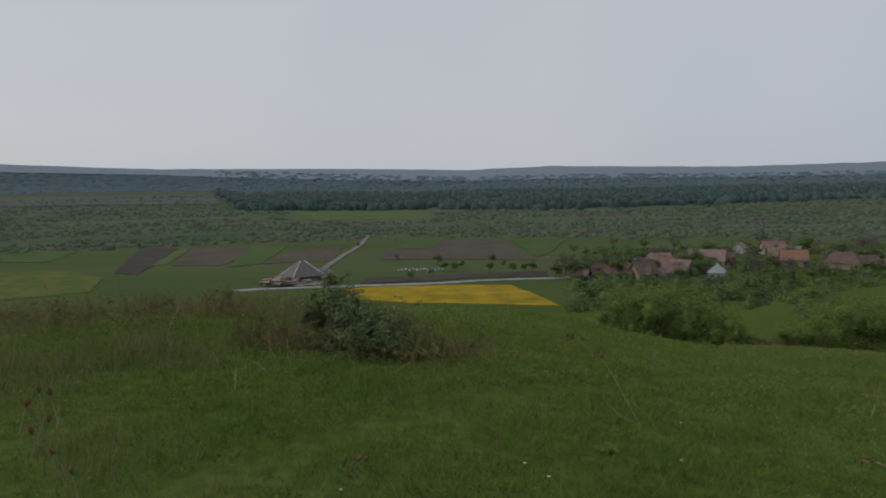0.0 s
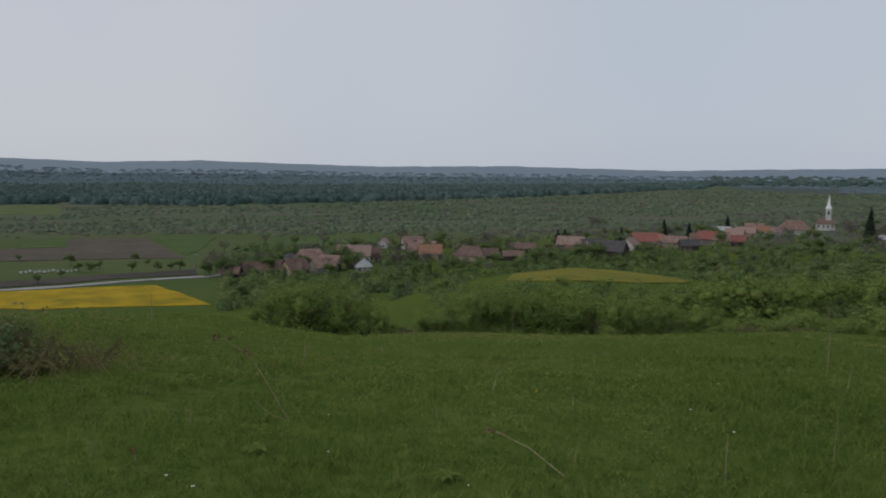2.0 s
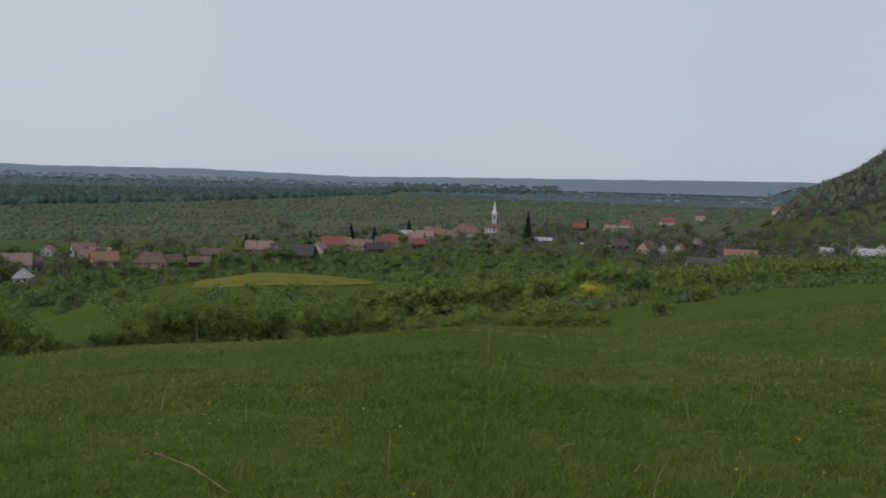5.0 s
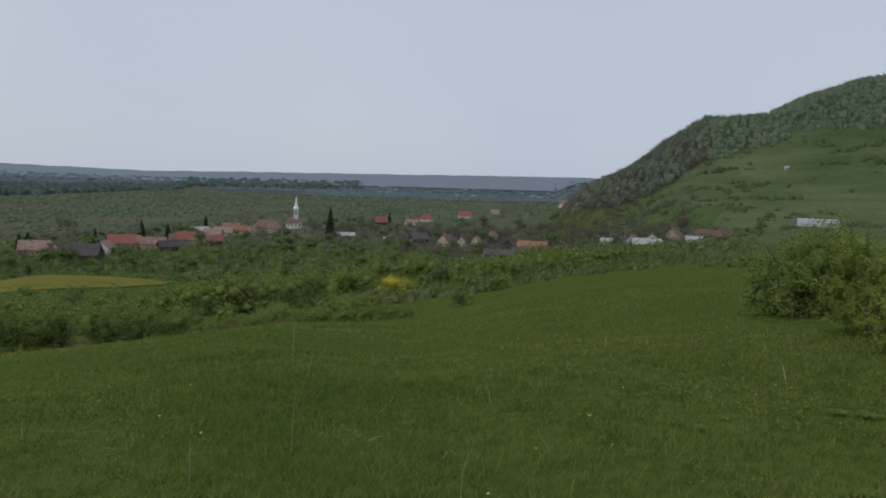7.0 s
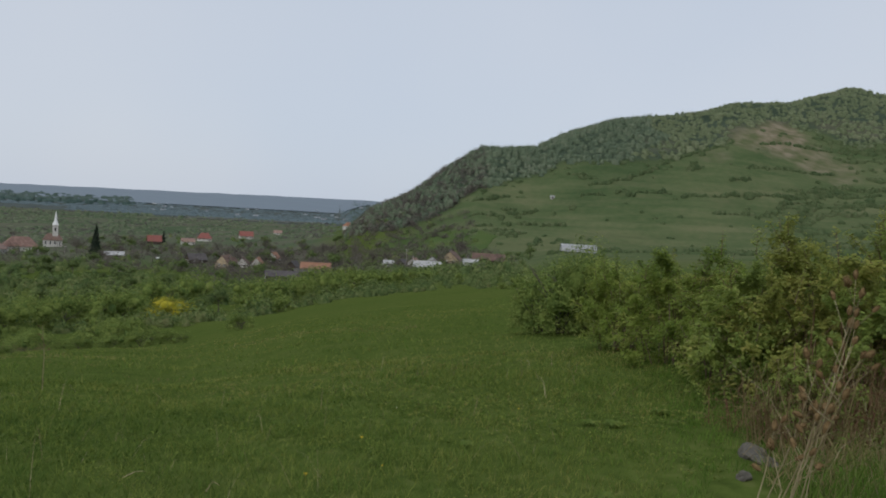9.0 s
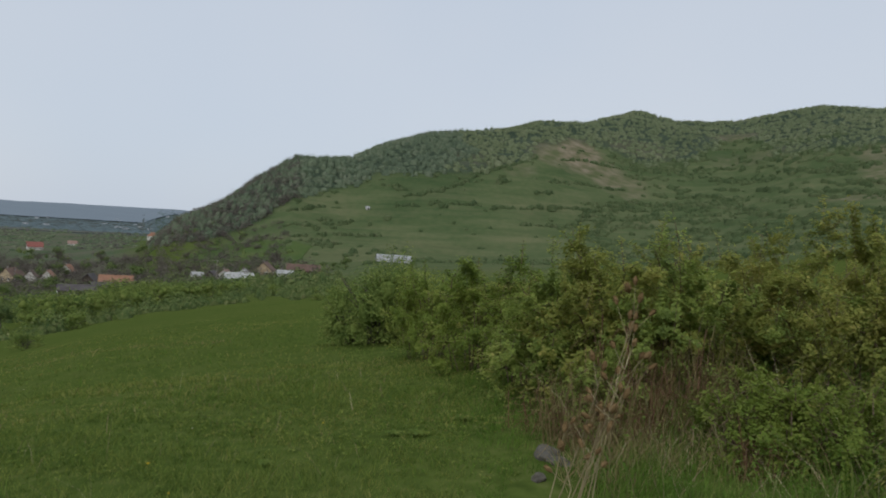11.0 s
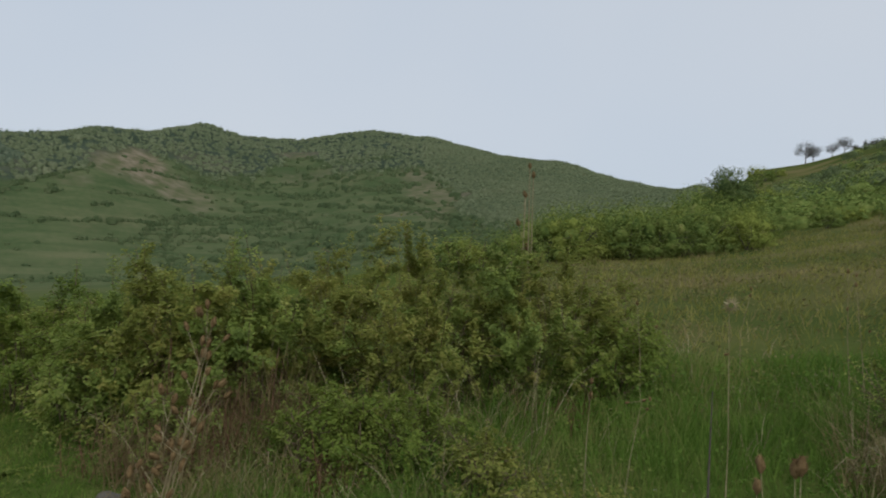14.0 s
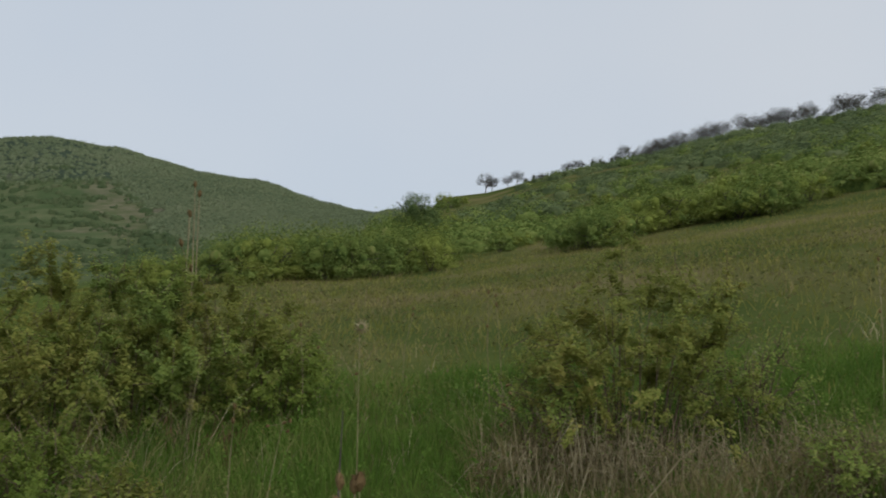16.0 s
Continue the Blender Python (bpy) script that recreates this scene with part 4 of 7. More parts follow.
CHURCH_END = [
    (46.3, 536, 12, 7, 3.0, 3.2, -12, TILE, TAN), (47.2, 545, 11, 7, 3.2, 3.2, 18, ORANGE, WHITE), (48.1, 547, 8, 6, 3.0, 2.8, 60, TILE, WHITE),
    (46.8, 575, 12, 7, 3.2, 3.0, 5, TILE, PLAIN), (54.9, 526, 11, 6, 2.8, 1.8, 4, GREY, PLAIN), (57.4, 706, 11, 8, 3.0, 4.4, 6, RED, BOARDS),
    (60.7, 790, 13, 9, 3.2, 4.6, -6, RED, WHITE), (59.6, 725, 11, 7, 3.0, 2.6, 10, TILE, WHITE),
]
EAST_END = [
    (63.5, 880, 14, 9, 3.4, 4.6, 8, RED, WHITE), (65.7, 1010, 10, 7, 3.0, 3.0, -10, TILE, WHITE), (70.65, 940, 10, 8, 4.0, 4.0, 50, ORANGE, WHITE),
    (62.2, 468, 10, 8, 2.8, 4.4, 65, BROWN, TAN), (63.4, 470, 7, 6, 2.6, 3.2, 80, BROWN, WHITE), (65.5, 512, 8, 7, 3.0, 3.6, 72, ORANGE, WHITE),
    (68.5, 416, 15, 8, 2.6, 2.8, -4, ORANGE, BOARDS), (66.9, 420, 9, 7, 3.0, 3.6, 74, DARK, BOARDS), (67.6, 404, 9, 5, 2.0, 1.4, 10, DARK, BOARDS),
]
HAMLET = [
    (76.6, 312, 11, 6, 2.2, 2.0, 5, GREY, PLAIN), (75.6, 380, 5.5, 5, 2.6, 2.0, 72, TILE, WHITE), (76.9, 370, 4, 4.5, 2.2, 1.8, 80, GREY, WHITE),
    (78.3, 356, 8, 8, 2.8, 3.4, 78, BROWN, TAN), (79.7, 292, 5.2, 5, 2.8, 1.0, 5, GREY, WHITE), (73.7, 404, 5, 4.5, 2.2, 1.4, 15, GREY, WHITE),
    (74.7, 384, 6, 5, 2.2, 2.4, 70, DARK, BOARDS), (81.0, 330, 13, 6, 2.4, 2.4, -3, BROWN, BOARDS),
]
KIND = {TILE: "weathered clay tile roof", RED: "bright red roof", ORANGE: "orange tile roof", BROWN: "old brown tile roof", DARK: "dark roof", GREY: "pale grey sheet roof"}
SIDE = {WHITE: "whitewashed village house", TAN: "ochre village house", PLAIN: "grey farm building", BOARDS: "dark timber barn"}
for quarter in (WEST_END, MIDDLE, ROW_EAST, CHURCH_END, EAST_END, HAMLET):
    for k, (b, d, lx, ly, h, rise, turn, roof, wall) in enumerate(quarter):
        barn = wall in (PLAIN, BOARDS)
        house(b, d, lx, ly, h, rise, turn, roof, wall, f"{SIDE[wall]} with a {KIND[roof]}", hip=.8 if (k % 4 == 2 and not barn) else 0,
              chimneys=0 if barn else 1 + (lx > 11), windows=0 if barn else 2 + (lx > 9), category="barn" if barn else "house", name="barn" if barn else "house")
MORE = "old village house with a weathered tile roof among trees"
for b, d, lx, ly, h, rise, turn, roof, wall in [(11.6, 300, 9, 6, 2.2, 2.8, 12, BROWN, M_WALL_GREY), (10.0, 296, 6, 5, 1.8, 2.2, -20, BROWN, M_BOARD), (13.4, 330, 12, 6, 2.4, 2.6, 4, DARK, M_BOARD), (14.4, 302, 9, 7, 2.4, 3.6, 38, BROWN, M_WALL_TAN), (17.0, 318, 8, 7, 2.4, 3.4, -30, TILE, M_WALL_GREY),
                                            (19.4, 345, 12, 7, 2.6, 3.4, 8, BROWN, M_WALL_TAN), (23.4, 372, 11, 7, 2.6, 3.2, 14, TILE, M_WALL_GREY), (31.0, 392, 12, 6, 2.2, 2.6, 5, BROWN, M_BOARD), (34.4, 418, 13, 7, 2.6, 3.4, -8, TILE, M_WALL_GREY), (36.0, 408, 12, 7, 2.4, 3.4, 22, DARK, M_WALL_GREY),
                                            (43.4, 470, 12, 7, 2.6, 3.4, 12, BROWN, M_WALL_TAN), (45.6, 520, 11, 7, 2.6, 3.4, -14, TILE, M_WALL_GREY), (60.2, 505, 11, 7, 2.6, 3.4, 24, DARK, M_BOARD), (62.6, 470, 9, 6, 2.4, 3.2, 70, BROWN, M_WALL_GREY), (64.4, 455, 9, 7, 2.6, 4.0, 80, ORANGE, M_WALL_WHITE), (66.2, 372, 16, 7, 2.2, 2.2, 6, DARK, M_BOARD)]:
    house(b, d, lx, ly, h, rise, turn, roof, wall, MORE, chimneys=1 if roof is not DARK else 0, windows=2)
house(49.3, 572, 20, 12, 3.6, 5.6, 6, M_ROOF_TILE, WHITE, "large white hall with a weathered hipped tile roof", hip=.9, chimneys=2, windows=6, name="village_hall")


def church(bearing, distance):
    p = spot(bearing, distance)
    ob = empty("church", Matrix.Translation(p) @ Matrix.Rotation(radians(-bearing), 4, "Z"))
    nave = part("nave", walls_bm(12.5, 8, 5.2, 4.0, False), M_WALL_WHITE, ob)
    nave.location.x = -1.5
    r = part("roof", roof_bm(12.5, 8, 4.0, .7), M_ROOF_BROWN, ob, "weathered brown tile roof")
    r.location = (-1.5, 0, 5.2)
    tower = part("tower", box_bm(3.6, 3.6, 16.5, Matrix.Translation((0, 0, 7.3))), M_WALL_WHITE, ob)
    part("cornice", box_bm(4.1, 4.1, .4, Matrix.Translation((0, 0, 15.6))), M_WALL_WHITE, tower)
    for k in range(4):
        a = k * math.pi / 2
        m = Matrix.Rotation(a, 4, "Z") @ Matrix.Translation((0, -1.82, 12.6))
        part("belfry_opening", box_bm(1.1, .12, 2.6, m), M_GLASS, tower, "dark arched belfry opening")
    bm = bmesh.new()
    rings = [(1.95, 15.8), (1.2, 17.6), (.8, 19.5), (.45, 22.8), (.06, 26)]
    prev = None
    for rad, z in rings:
        ring = [bm.verts.new((rad * 1.25 * math.cos(math.pi / 4 * k + math.pi / 8), rad * 1.25 * math.sin(math.pi / 4 * k + math.pi / 8), z)) for k in range(8)]
        if prev:
            for k in range(8):
                bm.faces.new((prev[k], prev[(k + 1) % 8], ring[(k + 1) % 8], ring[k]))
        prev = ring
    bm.faces.new(prev)
    part("spire", bm, M_WHITE, ob, "slender pale metal spire")
    for k in range(4):
        window_on(ob, -6 + k * 3.0, -4, 3.0, 0, 1.1, 2.4)
    return tagged(ob, "white village church with a slender pale spire", "church")


church(51.3, 632)


def pavilion(bearing, distance):
    """Open-sided pavilion with a steep hipped roof and pale ridge caps."""
    ob = empty("pavilion", Matrix.Translation(spot(bearing, distance, .3)) @ Matrix.Rotation(radians(-bearing + 24), 4, "Z"))
    part("roof", roof_bm(11, 10, 4.7, .98, .9, .25), M_ROOF_SHINGLE, ob).location.z = 2.6
    for sx in (-1, 1):
        for sy in (-1, 1):
            v, f = tubes([[(Vector((sx * 6.4, sy * 5.9, 2.2)), .14), (Vector((sx * .9, 0, 7.62)), .14)]], 6)
            part("ridge_cap", mesh_np("ridge_cap", v, f, M_WHITE), M_WHITE, ob, "pale metal ridge cap")
            part("post", box_bm(.3, .3, 3.2, Matrix.Translation((sx * 5.2, sy * 4.7, 1.2))), M_BOARD, ob)
    lean = part("side_roof", roof_bm(5.5, 8, 1.5, 0, .4, .2), M_ROOF_SHINGLE, ob)
    lean.location = (8.2, .5, 2.4)
    part("front_wall", box_bm(7.2, .25, 2.8, Matrix.Translation((1.4, -3.9, 1.2))), M_WALL_GREY, ob)
    part("back_wall", box_bm(10.4, .25, 2.8, Matrix.Translation((0, 4.4, 1.2))), M_WALL_GREY, ob)
    part("side_wall", box_bm(.25, 8.8, 2.8, Matrix.Translation((5.0, 0, 1.2))), M_WALL_GREY, ob)
    part("counter", box_bm(4, .6, 1.1, Matrix.Translation((2.2, -4.2, .55))), M_WALL_GREY, ob)
    return tagged(ob, "square pavilion with a dark hipped roof and pale ridges", "pavilion")


pavilion(-10.25, 309)


def lumber_stack(bearing, distance, turn, lx, rows, seed):
    rg = np.random.default_rng(seed)
    ob = empty("lumber_stack", Matrix.Translation(spot(bearing, distance, .65)) @ Matrix.Rotation(radians(turn), 4, "Z"))
    for z in range(rows):
        for k in range(4):
            m = Matrix.Translation((rg.normal(0, .15), (k - 1.5) * .42, .18 + z * .3)) @ Matrix.Rotation(rg.normal(0, .02), 4, "Z")
            part("board", box_bm(lx * rg.uniform(.85, 1.1), .36, .24, m), M_LUMBER, ob)
    return tagged(ob, "stack of sawn boards lying on the gravel yard", "lumber stack", group="lumber stacks in the yard")


for k, (b, d, t, l, n) in enumerate([(-12.6, 303, 20, 4.5, 2), (-12.1, 306, 35, 4, 3), (-11.8, 300, 10, 5, 2), (-11.5, 309, -15, 4, 4), (-11.2, 302, 25, 4.5, 3), (-10.8, 304, 5, 4, 3), (-10.4, 299, 30, 3.5, 2), (-12.0, 299, -5, 4, 2), (-11.3, 297, 15, 4, 2), (-10.7, 300, 70, 3.5, 4), (-9.9, 302, 40, 3, 2), (-12.9, 299, 0, 4, 3), (-12.5, 296, 25, 4.5, 3), (-11.9, 295, -10, 5, 4), (-11.4, 294, 15, 4, 3), (-12.2, 301, 60, 3.5, 5), (-11.6, 298, 40, 3.5, 5), (-11.0, 296, 5, 3.5, 4), (-12.8, 305, 30, 4, 4)]):
    lumber_stack(b, d, t, l, n, k)


def beehive(bearing, distance):
    ob = empty("beehive", Matrix.Translation(spot(bearing, distance)) @ Matrix.Rotation(radians(-bearing), 4, "Z"))
    part("hive_body", box_bm(.8, .65, .7, Matrix.Translation((0, 0, .55)), .03), M_WHITE, ob)
    part("lid", box_bm(.95, .8, .12, Matrix.Translation((0, 0, .96))), M_ROOF_GREY, ob)
    for sx in (-.4, .4):
        part("stand_leg", box_bm(.1, .7, .5, Matrix.Translation((sx, 0, 0))), M_BOARD, ob)
    return tagged(ob, "small white wooden beehive standing in the grass", "beehive", group="beehives in a row")


first_hive = beehive(-3.3, 327)
for k in range(1, 13):
    b = -3.3 + k * .27
    copy_thing(first_hive, Matrix.Translation(spot(b, 327 + (k * 7 % 5))) @ Matrix.Rotation(radians(-b + k * 11 % 30), 4, "Z"))


def polytunnel(bearing, distance):
    ob = empty("polytunnel", Matrix.Translation(spot(bearing, distance)) @ Matrix.Rotation(radians(-bearing + 6), 4, "Z"))
    n, length, rad = 14, 17.0, 3.9
    arc = [(rad * math.cos(math.pi * k / n), rad * .92 * math.sin(math.pi * k / n)) for k in range(n + 1)]
    bm = bmesh.new()
    for i in range(9):
        bm.verts.ensure_lookup_table()
        x = -length / 2 + length * i / 8
        row = [bm.verts.new((x, y, z + .3 + .05 * math.sin(i * 3 + k))) for k, (y, z) in enumerate(arc)]
        if i:
            for k in range(n):
                bm.faces.new((last_row[k], last_row[k + 1], row[k + 1], row[k]))
        last_row = row
    part("film", bm, M_FILM, ob, "milky plastic film")
    for i in range(9):
        x = -length / 2 + length * i / 8
        v, f = tubes([[(Vector((x, y * 1.01, z * 1.01 + .3)), .06) for y, z in arc]], 5)
        part("hoop", mesh_np("hoop", v, f, M_ROOF_GREY), M_ROOF_GREY, ob)
    return tagged(ob, "white plastic-covered polytunnel greenhouse", "greenhouse")


polytunnel(87.4, 385)
house(85.3, 596, 2.4, 2.0, 1.5, .8, 12, GREY, WHITE, "tiny white hut with a grey roof on the open hillside", chimneys=0, windows=1, category="hut", name="hut")


def utility_pole(bearing, distance, tall):
    ob = empty("utility_pole", Matrix.Translation(spot(bearing, distance)) @ Matrix.Rotation(radians(-bearing + 15), 4, "Z"))
    v, f = tubes([[(Vector((0, 0, -.5)), .19), (Vector((0, 0, tall)), .12)]], 8)
    part("pole", mesh_np("pole", v, f, M_WALL_GREY, True), M_WALL_GREY, ob)
    part("crossarm", box_bm(1.8, .12, .14, Matrix.Translation((0, 0, tall - .5))), M_WALL_GREY, ob)
    for x in (-.8, -.3, .3, .8):
        part("insulator", box_bm(.09, .09, .2, Matrix.Translation((x, 0, tall - .32)), .02), M_WHITE, ob)
    return tagged(ob, "grey concrete utility pole with a crossarm", "utility pole", group="utility poles")


for b, d, t in [(75.0, 372, 10), (51.9, 500, 9), (25.9, 352, 9), (31.0, 330, 8), (13.8, 300, 8), (7.6, 305, 8), (38.1, 400, 9), (58.9, 470, 9)]:
    utility_pole(b, d, t)


def parked_car(bearing, distance, turn):
    ob = empty("parked_car", Matrix.Translation(spot(bearing, distance, .1)) @ Matrix.Rotation(radians(turn), 4, "Z"))
    bm = bmesh.new()
    side = [(-2.1, .35), (2.1, .35), (2.15, .8), (1.3, .95), (.7, 1.45), (-1.2, 1.45), (-1.8, .95), (-2.15, .85)]
    rows = [[bm.verts.new((x, y, z)) for x, z in side] for y in (-.85, .85)]
    for k in range(8):
        bm.faces.new((rows[0][k], rows[0][(k + 1) % 8], rows[1][(k + 1) % 8], rows[1][k]))
    bm.faces.new(rows[0])
    bm.faces.new(rows[1])
    bmesh.ops.recalc_face_normals(bm, faces=bm.faces[:])
    part("body", bm, M_CAR, ob)
    for y in (-.86, .86):
        part("side_window", box_bm(1.8, .03, .38, Matrix.Translation((-.25, y, 1.18))), M_GLASS, ob)
        for x in (-1.3, 1.3):
            v, f = tubes([[(Vector((x, y - .1, .32)), .32), (Vector((x, y + .1, .32)), .32)]], 12)
            part("wheel", mesh_np("wheel", v, f, M_RUBBER), M_RUBBER, ob)
    return tagged(ob, "white parked car in a village yard", "car")


parked_car(57.7, 530, 20)
parked_car(-11.0, 312, 60)
# ---- trees and shrubs of the valley and the slopes ----
def broadleaf(seed, tall, wide, foliage, count, leaf, bare=False, name="tree", label="", at_spot=None):
    """A tree: tapered trunk with limbs, and a crown of sprays with gaps."""
    rg = np.random.default_rng(seed)
    ob = empty(name, at_spot or Matrix())
    paths = [[(Vector((0, 0, -.4)), tall * .03), (Vector((.02 * tall, 0, tall * .2)), tall * .024), (Vector((0, .02 * tall, tall * .45)), tall * .016), (Vector((.03 * tall, 0, tall * .8)), tall * .005)]]
    for k in range(11 if bare else 6):
        a, z = rg.uniform(0, 6.28), tall * rg.uniform(.22, .6)
        p = Vector((0, 0, z))
        q = p + Vector((math.cos(a) * wide * .42, math.sin(a) * wide * .42, tall * rg.uniform(.15, .35)))
        paths.append([(p, tall * .012), (p.lerp(q, .5) + Vector((0, 0, tall * .02)), tall * .008), (q, tall * .003)])
        for _ in range(4 if bare else 1):
            s = p.lerp(q, rg.uniform(.4, .9))
            paths.append([(s, tall * .005), (s + Vector((rg.normal(0, .14 * wide), rg.normal(0, .14 * wide), tall * rg.uniform(.05, .2))), tall * .002)])
    v, f = tubes(paths, 5)
    part("trunk", mesh_np("trunk", v, f, M_BARK), M_BARK, ob)
    lobes = [(0, 0, tall * .62, wide * .36, tall * .34)]
    for k in range(6):
        a = 2 * math.pi * k / 6 + rg.uniform(-.4, .4)
        lobes.append((math.cos(a) * wide * .3, math.sin(a) * wide * .3, tall * rg.uniform(.4, .75), wide * rg.uniform(.17, .27), tall * rg.uniform(.14, .22)))
    v, f = crown(rg, lobes, count // 5, 5, leaf, leaf * .8, .3)
    if not bare:
        v, f = cat((v, f), cores(rg, lobes, .5))
    part("crown", mesh_np("crown", v, f, foliage, True), foliage, ob)
    return tagged(ob, label, "tree")


def shrub(seed, tall, wide, foliage, count, leaf, label, at_spot=None, stems=7, name="shrub", inner=.3, low=.30, core=.4):
    """A shrub: bare stems from the ground, and several uneven leafy lobes."""
    rg = np.random.default_rng(seed)
    ob = empty(name, at_spot or Matrix())
    v, f = tubes(limbs(rg, tall * .74, wide * .40, stems, .012 * tall + .008), 4)
    part("stem", mesh_np("stem", v, f, M_BARK), M_BARK, ob)
    lobes = []
    for k in range(8):
        a, d = rg.uniform(0, 6.28), wide * .36 * math.sqrt(rg.uniform(0, 1))
        hz = tall * rg.uniform(.26, .46)
        lobes.append((math.cos(a) * d, math.sin(a) * d, tall * rg.uniform(low, .68), wide * rg.uniform(.16, .27), hz))
    for k in range(7):
        a = 2 * math.pi * k / 7 + rg.uniform(-.3, .3)
        lobes.append((math.cos(a) * wide * .34, math.sin(a) * wide * .34, tall * rg.uniform(.12, .28), wide * rg.uniform(.13, .2), tall * rg.uniform(.14, .24)))
    v, f = crown(rg, lobes, count // 6, 6, leaf, leaf * 1.1, inner)
    v, f = cat((v, f), cores(rg, lobes, core))
    part("foliage", mesh_np("foliage", v, f, foliage, True), foliage, ob)
    return tagged(ob, label, "shrub")


def put(ob, bearing, distance, scale, rg, flat=1.0):
    """A copy of a thing on the ground, turned by chance."""
    m = Matrix.Translation(spot(bearing, distance, -.05)) @ Matrix.Rotation(rg.uniform(0, 6.28), 4, "Z") @ Matrix.Diagonal((scale, scale, scale * flat, 1))
    return copy_thing(ob, m)


def plant_kinds(kinds, sites, rg, group):
    """Places each kind once itself, then copies."""
    used = set()
    for b, d, s, flat in sites:
        k = int(rg.integers(0, len(kinds)))
        m = Matrix.Translation(spot(b, d, -.05)) @ Matrix.Rotation(rg.uniform(0, 6.28), 4, "Z") @ Matrix.Diagonal((s, s, s * flat, 1))
        if k in used:
            copy_thing(kinds[k], m @ Matrix.Diagonal([1 / c for c in kinds[k].scale] + [1]))
        else:
            used.add(k)
            kinds[k].matrix_world = m
            kinds[k]["group"] = group
    for k, ob in enumerate(kinds):
        if k not in used:
            put(ob, *sites[0][:2], .3, rg)


seeded = np.random.default_rng(11)
village_kinds = [broadleaf(20 + k, 8.0, 7.0, M_TREE, 1300, .40, label="leafy green village tree among the houses") for k in range(4)]
bare_kinds = [broadleaf(40 + k, 9.0, 7.5, M_BARE, 420, .42, True, "bare_tree", "grey-brown tree with bare twigs, not yet in leaf") for k in range(3)]

# village trees: gardens between and in front of the houses
sites, bare_sites = [], []
for _ in range(130):
    b = seeded.uniform(9, 71)
    near = np.interp(b, [9, 20, 30, 40, 50, 60, 71], [296, 312, 330, 345, 400, 400, 400])
    far = np.interp(b, [9, 20, 30, 40, 50, 60, 71], [330, 400, 450, 540, 660, 800, 760])
    d = near + (far - near) * seeded.uniform(0, 1) ** 1.2
    sites.append((b, d, seeded.uniform(.6, 1.25), seeded.uniform(.8, 1.05)))
for _ in range(34):
    b = seeded.uniform(9, 82)
    near = np.interp(b, [9, 30, 40, 50, 60, 82], [330, 370, 400, 470, 440, 340])
    bare_sites.append((b, near * seeded.uniform(1.0, 1.3), seeded.uniform(.6, 1.05), 1.0))
for b, d, s in [(9.3, 306, .95), (8.9, 309, 1.1), (8.5, 301, .9), (48.9, 690, 1.0), (36.4, 560, 1.1), (35.9, 570, 1.2), (63.2, 480, 1.15), (62.0, 500, 1.2), (61.0, 520, 1.1), (64.3, 500, 1.1), (56, 640, 1.4), (55, 650, 1.3), (73.5, 420, 1.1), (72.6, 430, 1.1), (77.7, 338, .7), (81.8, 320, .6), (80.6, 315, .55), (55.2, 545, 1.0), (57.0, 560, 1.2), (58.6, 580, 1.2), (59.4, 540, 1.1), (60.4, 560, 1.2), (61.6, 600, 1.2), (62.8, 560, 1.1), (65.0, 470, 1.0), (66.2, 480, 1.1), (52.6, 560, 1.1), (53.0, 590, 1.1), (56.6, 600, 1.2), (63.7, 620, 1.3), (64.9, 640, 1.3), (67.5, 600, 1.2), (69, 560, 1.1), (70, 520, 1.1), (71.3, 470, 1.0), (36, 388, .7), (34.8, 392, .7)]:
    bare_sites.append((b, d, s, 1.0))
for k in range(26):
    bare_sites.append((9.5 + .62 * k + seeded.uniform(-.3, .3), np.interp(k, [0, 26], [290, 330]) + seeded.uniform(-4, 30), seeded.uniform(.5, .85), 1.0))
# green belt of gardens in front of the houses
for _ in range(95):
    b = seeded.uniform(9.5, 70)
    front = np.interp(b, [9, 20, 30, 40, 50, 60, 70], [296, 306, 335, 372, 420, 420, 400])
    sites.append((b, front * seeded.uniform(.72, 1.0), seeded.uniform(.5, .95), seeded.uniform(.7, .95)))
# orchard row beside the road
for b, d, s in [(-.4, 347, .75), (.1, 326, .6), (.83, 325, .6), (1.36, 334, .5), (-.94, 311, .45), (3.6, 355, .6), (3.4, 322, .6), (5.1, 319, .6), (5.9, 321, .5), (6.5, 320, .65), (-2.4, 300, .5), (-3.4, 372, .4), (10.4, 383, .6), (14.4, 409, .8), (8.2, 298, .8), (10.6, 300, .7), (12.6, 310, .8), (13.3, 322, .7), (4.4, 340, .4), (-6.2, 452, .4)]:
    sites.append((b, d, s, 1.0))
for b, d, s in [(76.9, 372, .9), (79.2, 370, .6), (82.4, 385, .6), (84.0, 395, .9), (68.6, 300, .5), (69.6, 290, .55), (83.1, 400, .5)]:
    sites.append((b, d, s, 1.0))
plant_kinds(village_kinds, sites, seeded, "leafy village trees")
plant_kinds(bare_kinds, bare_sites, seeded, "bare village trees")


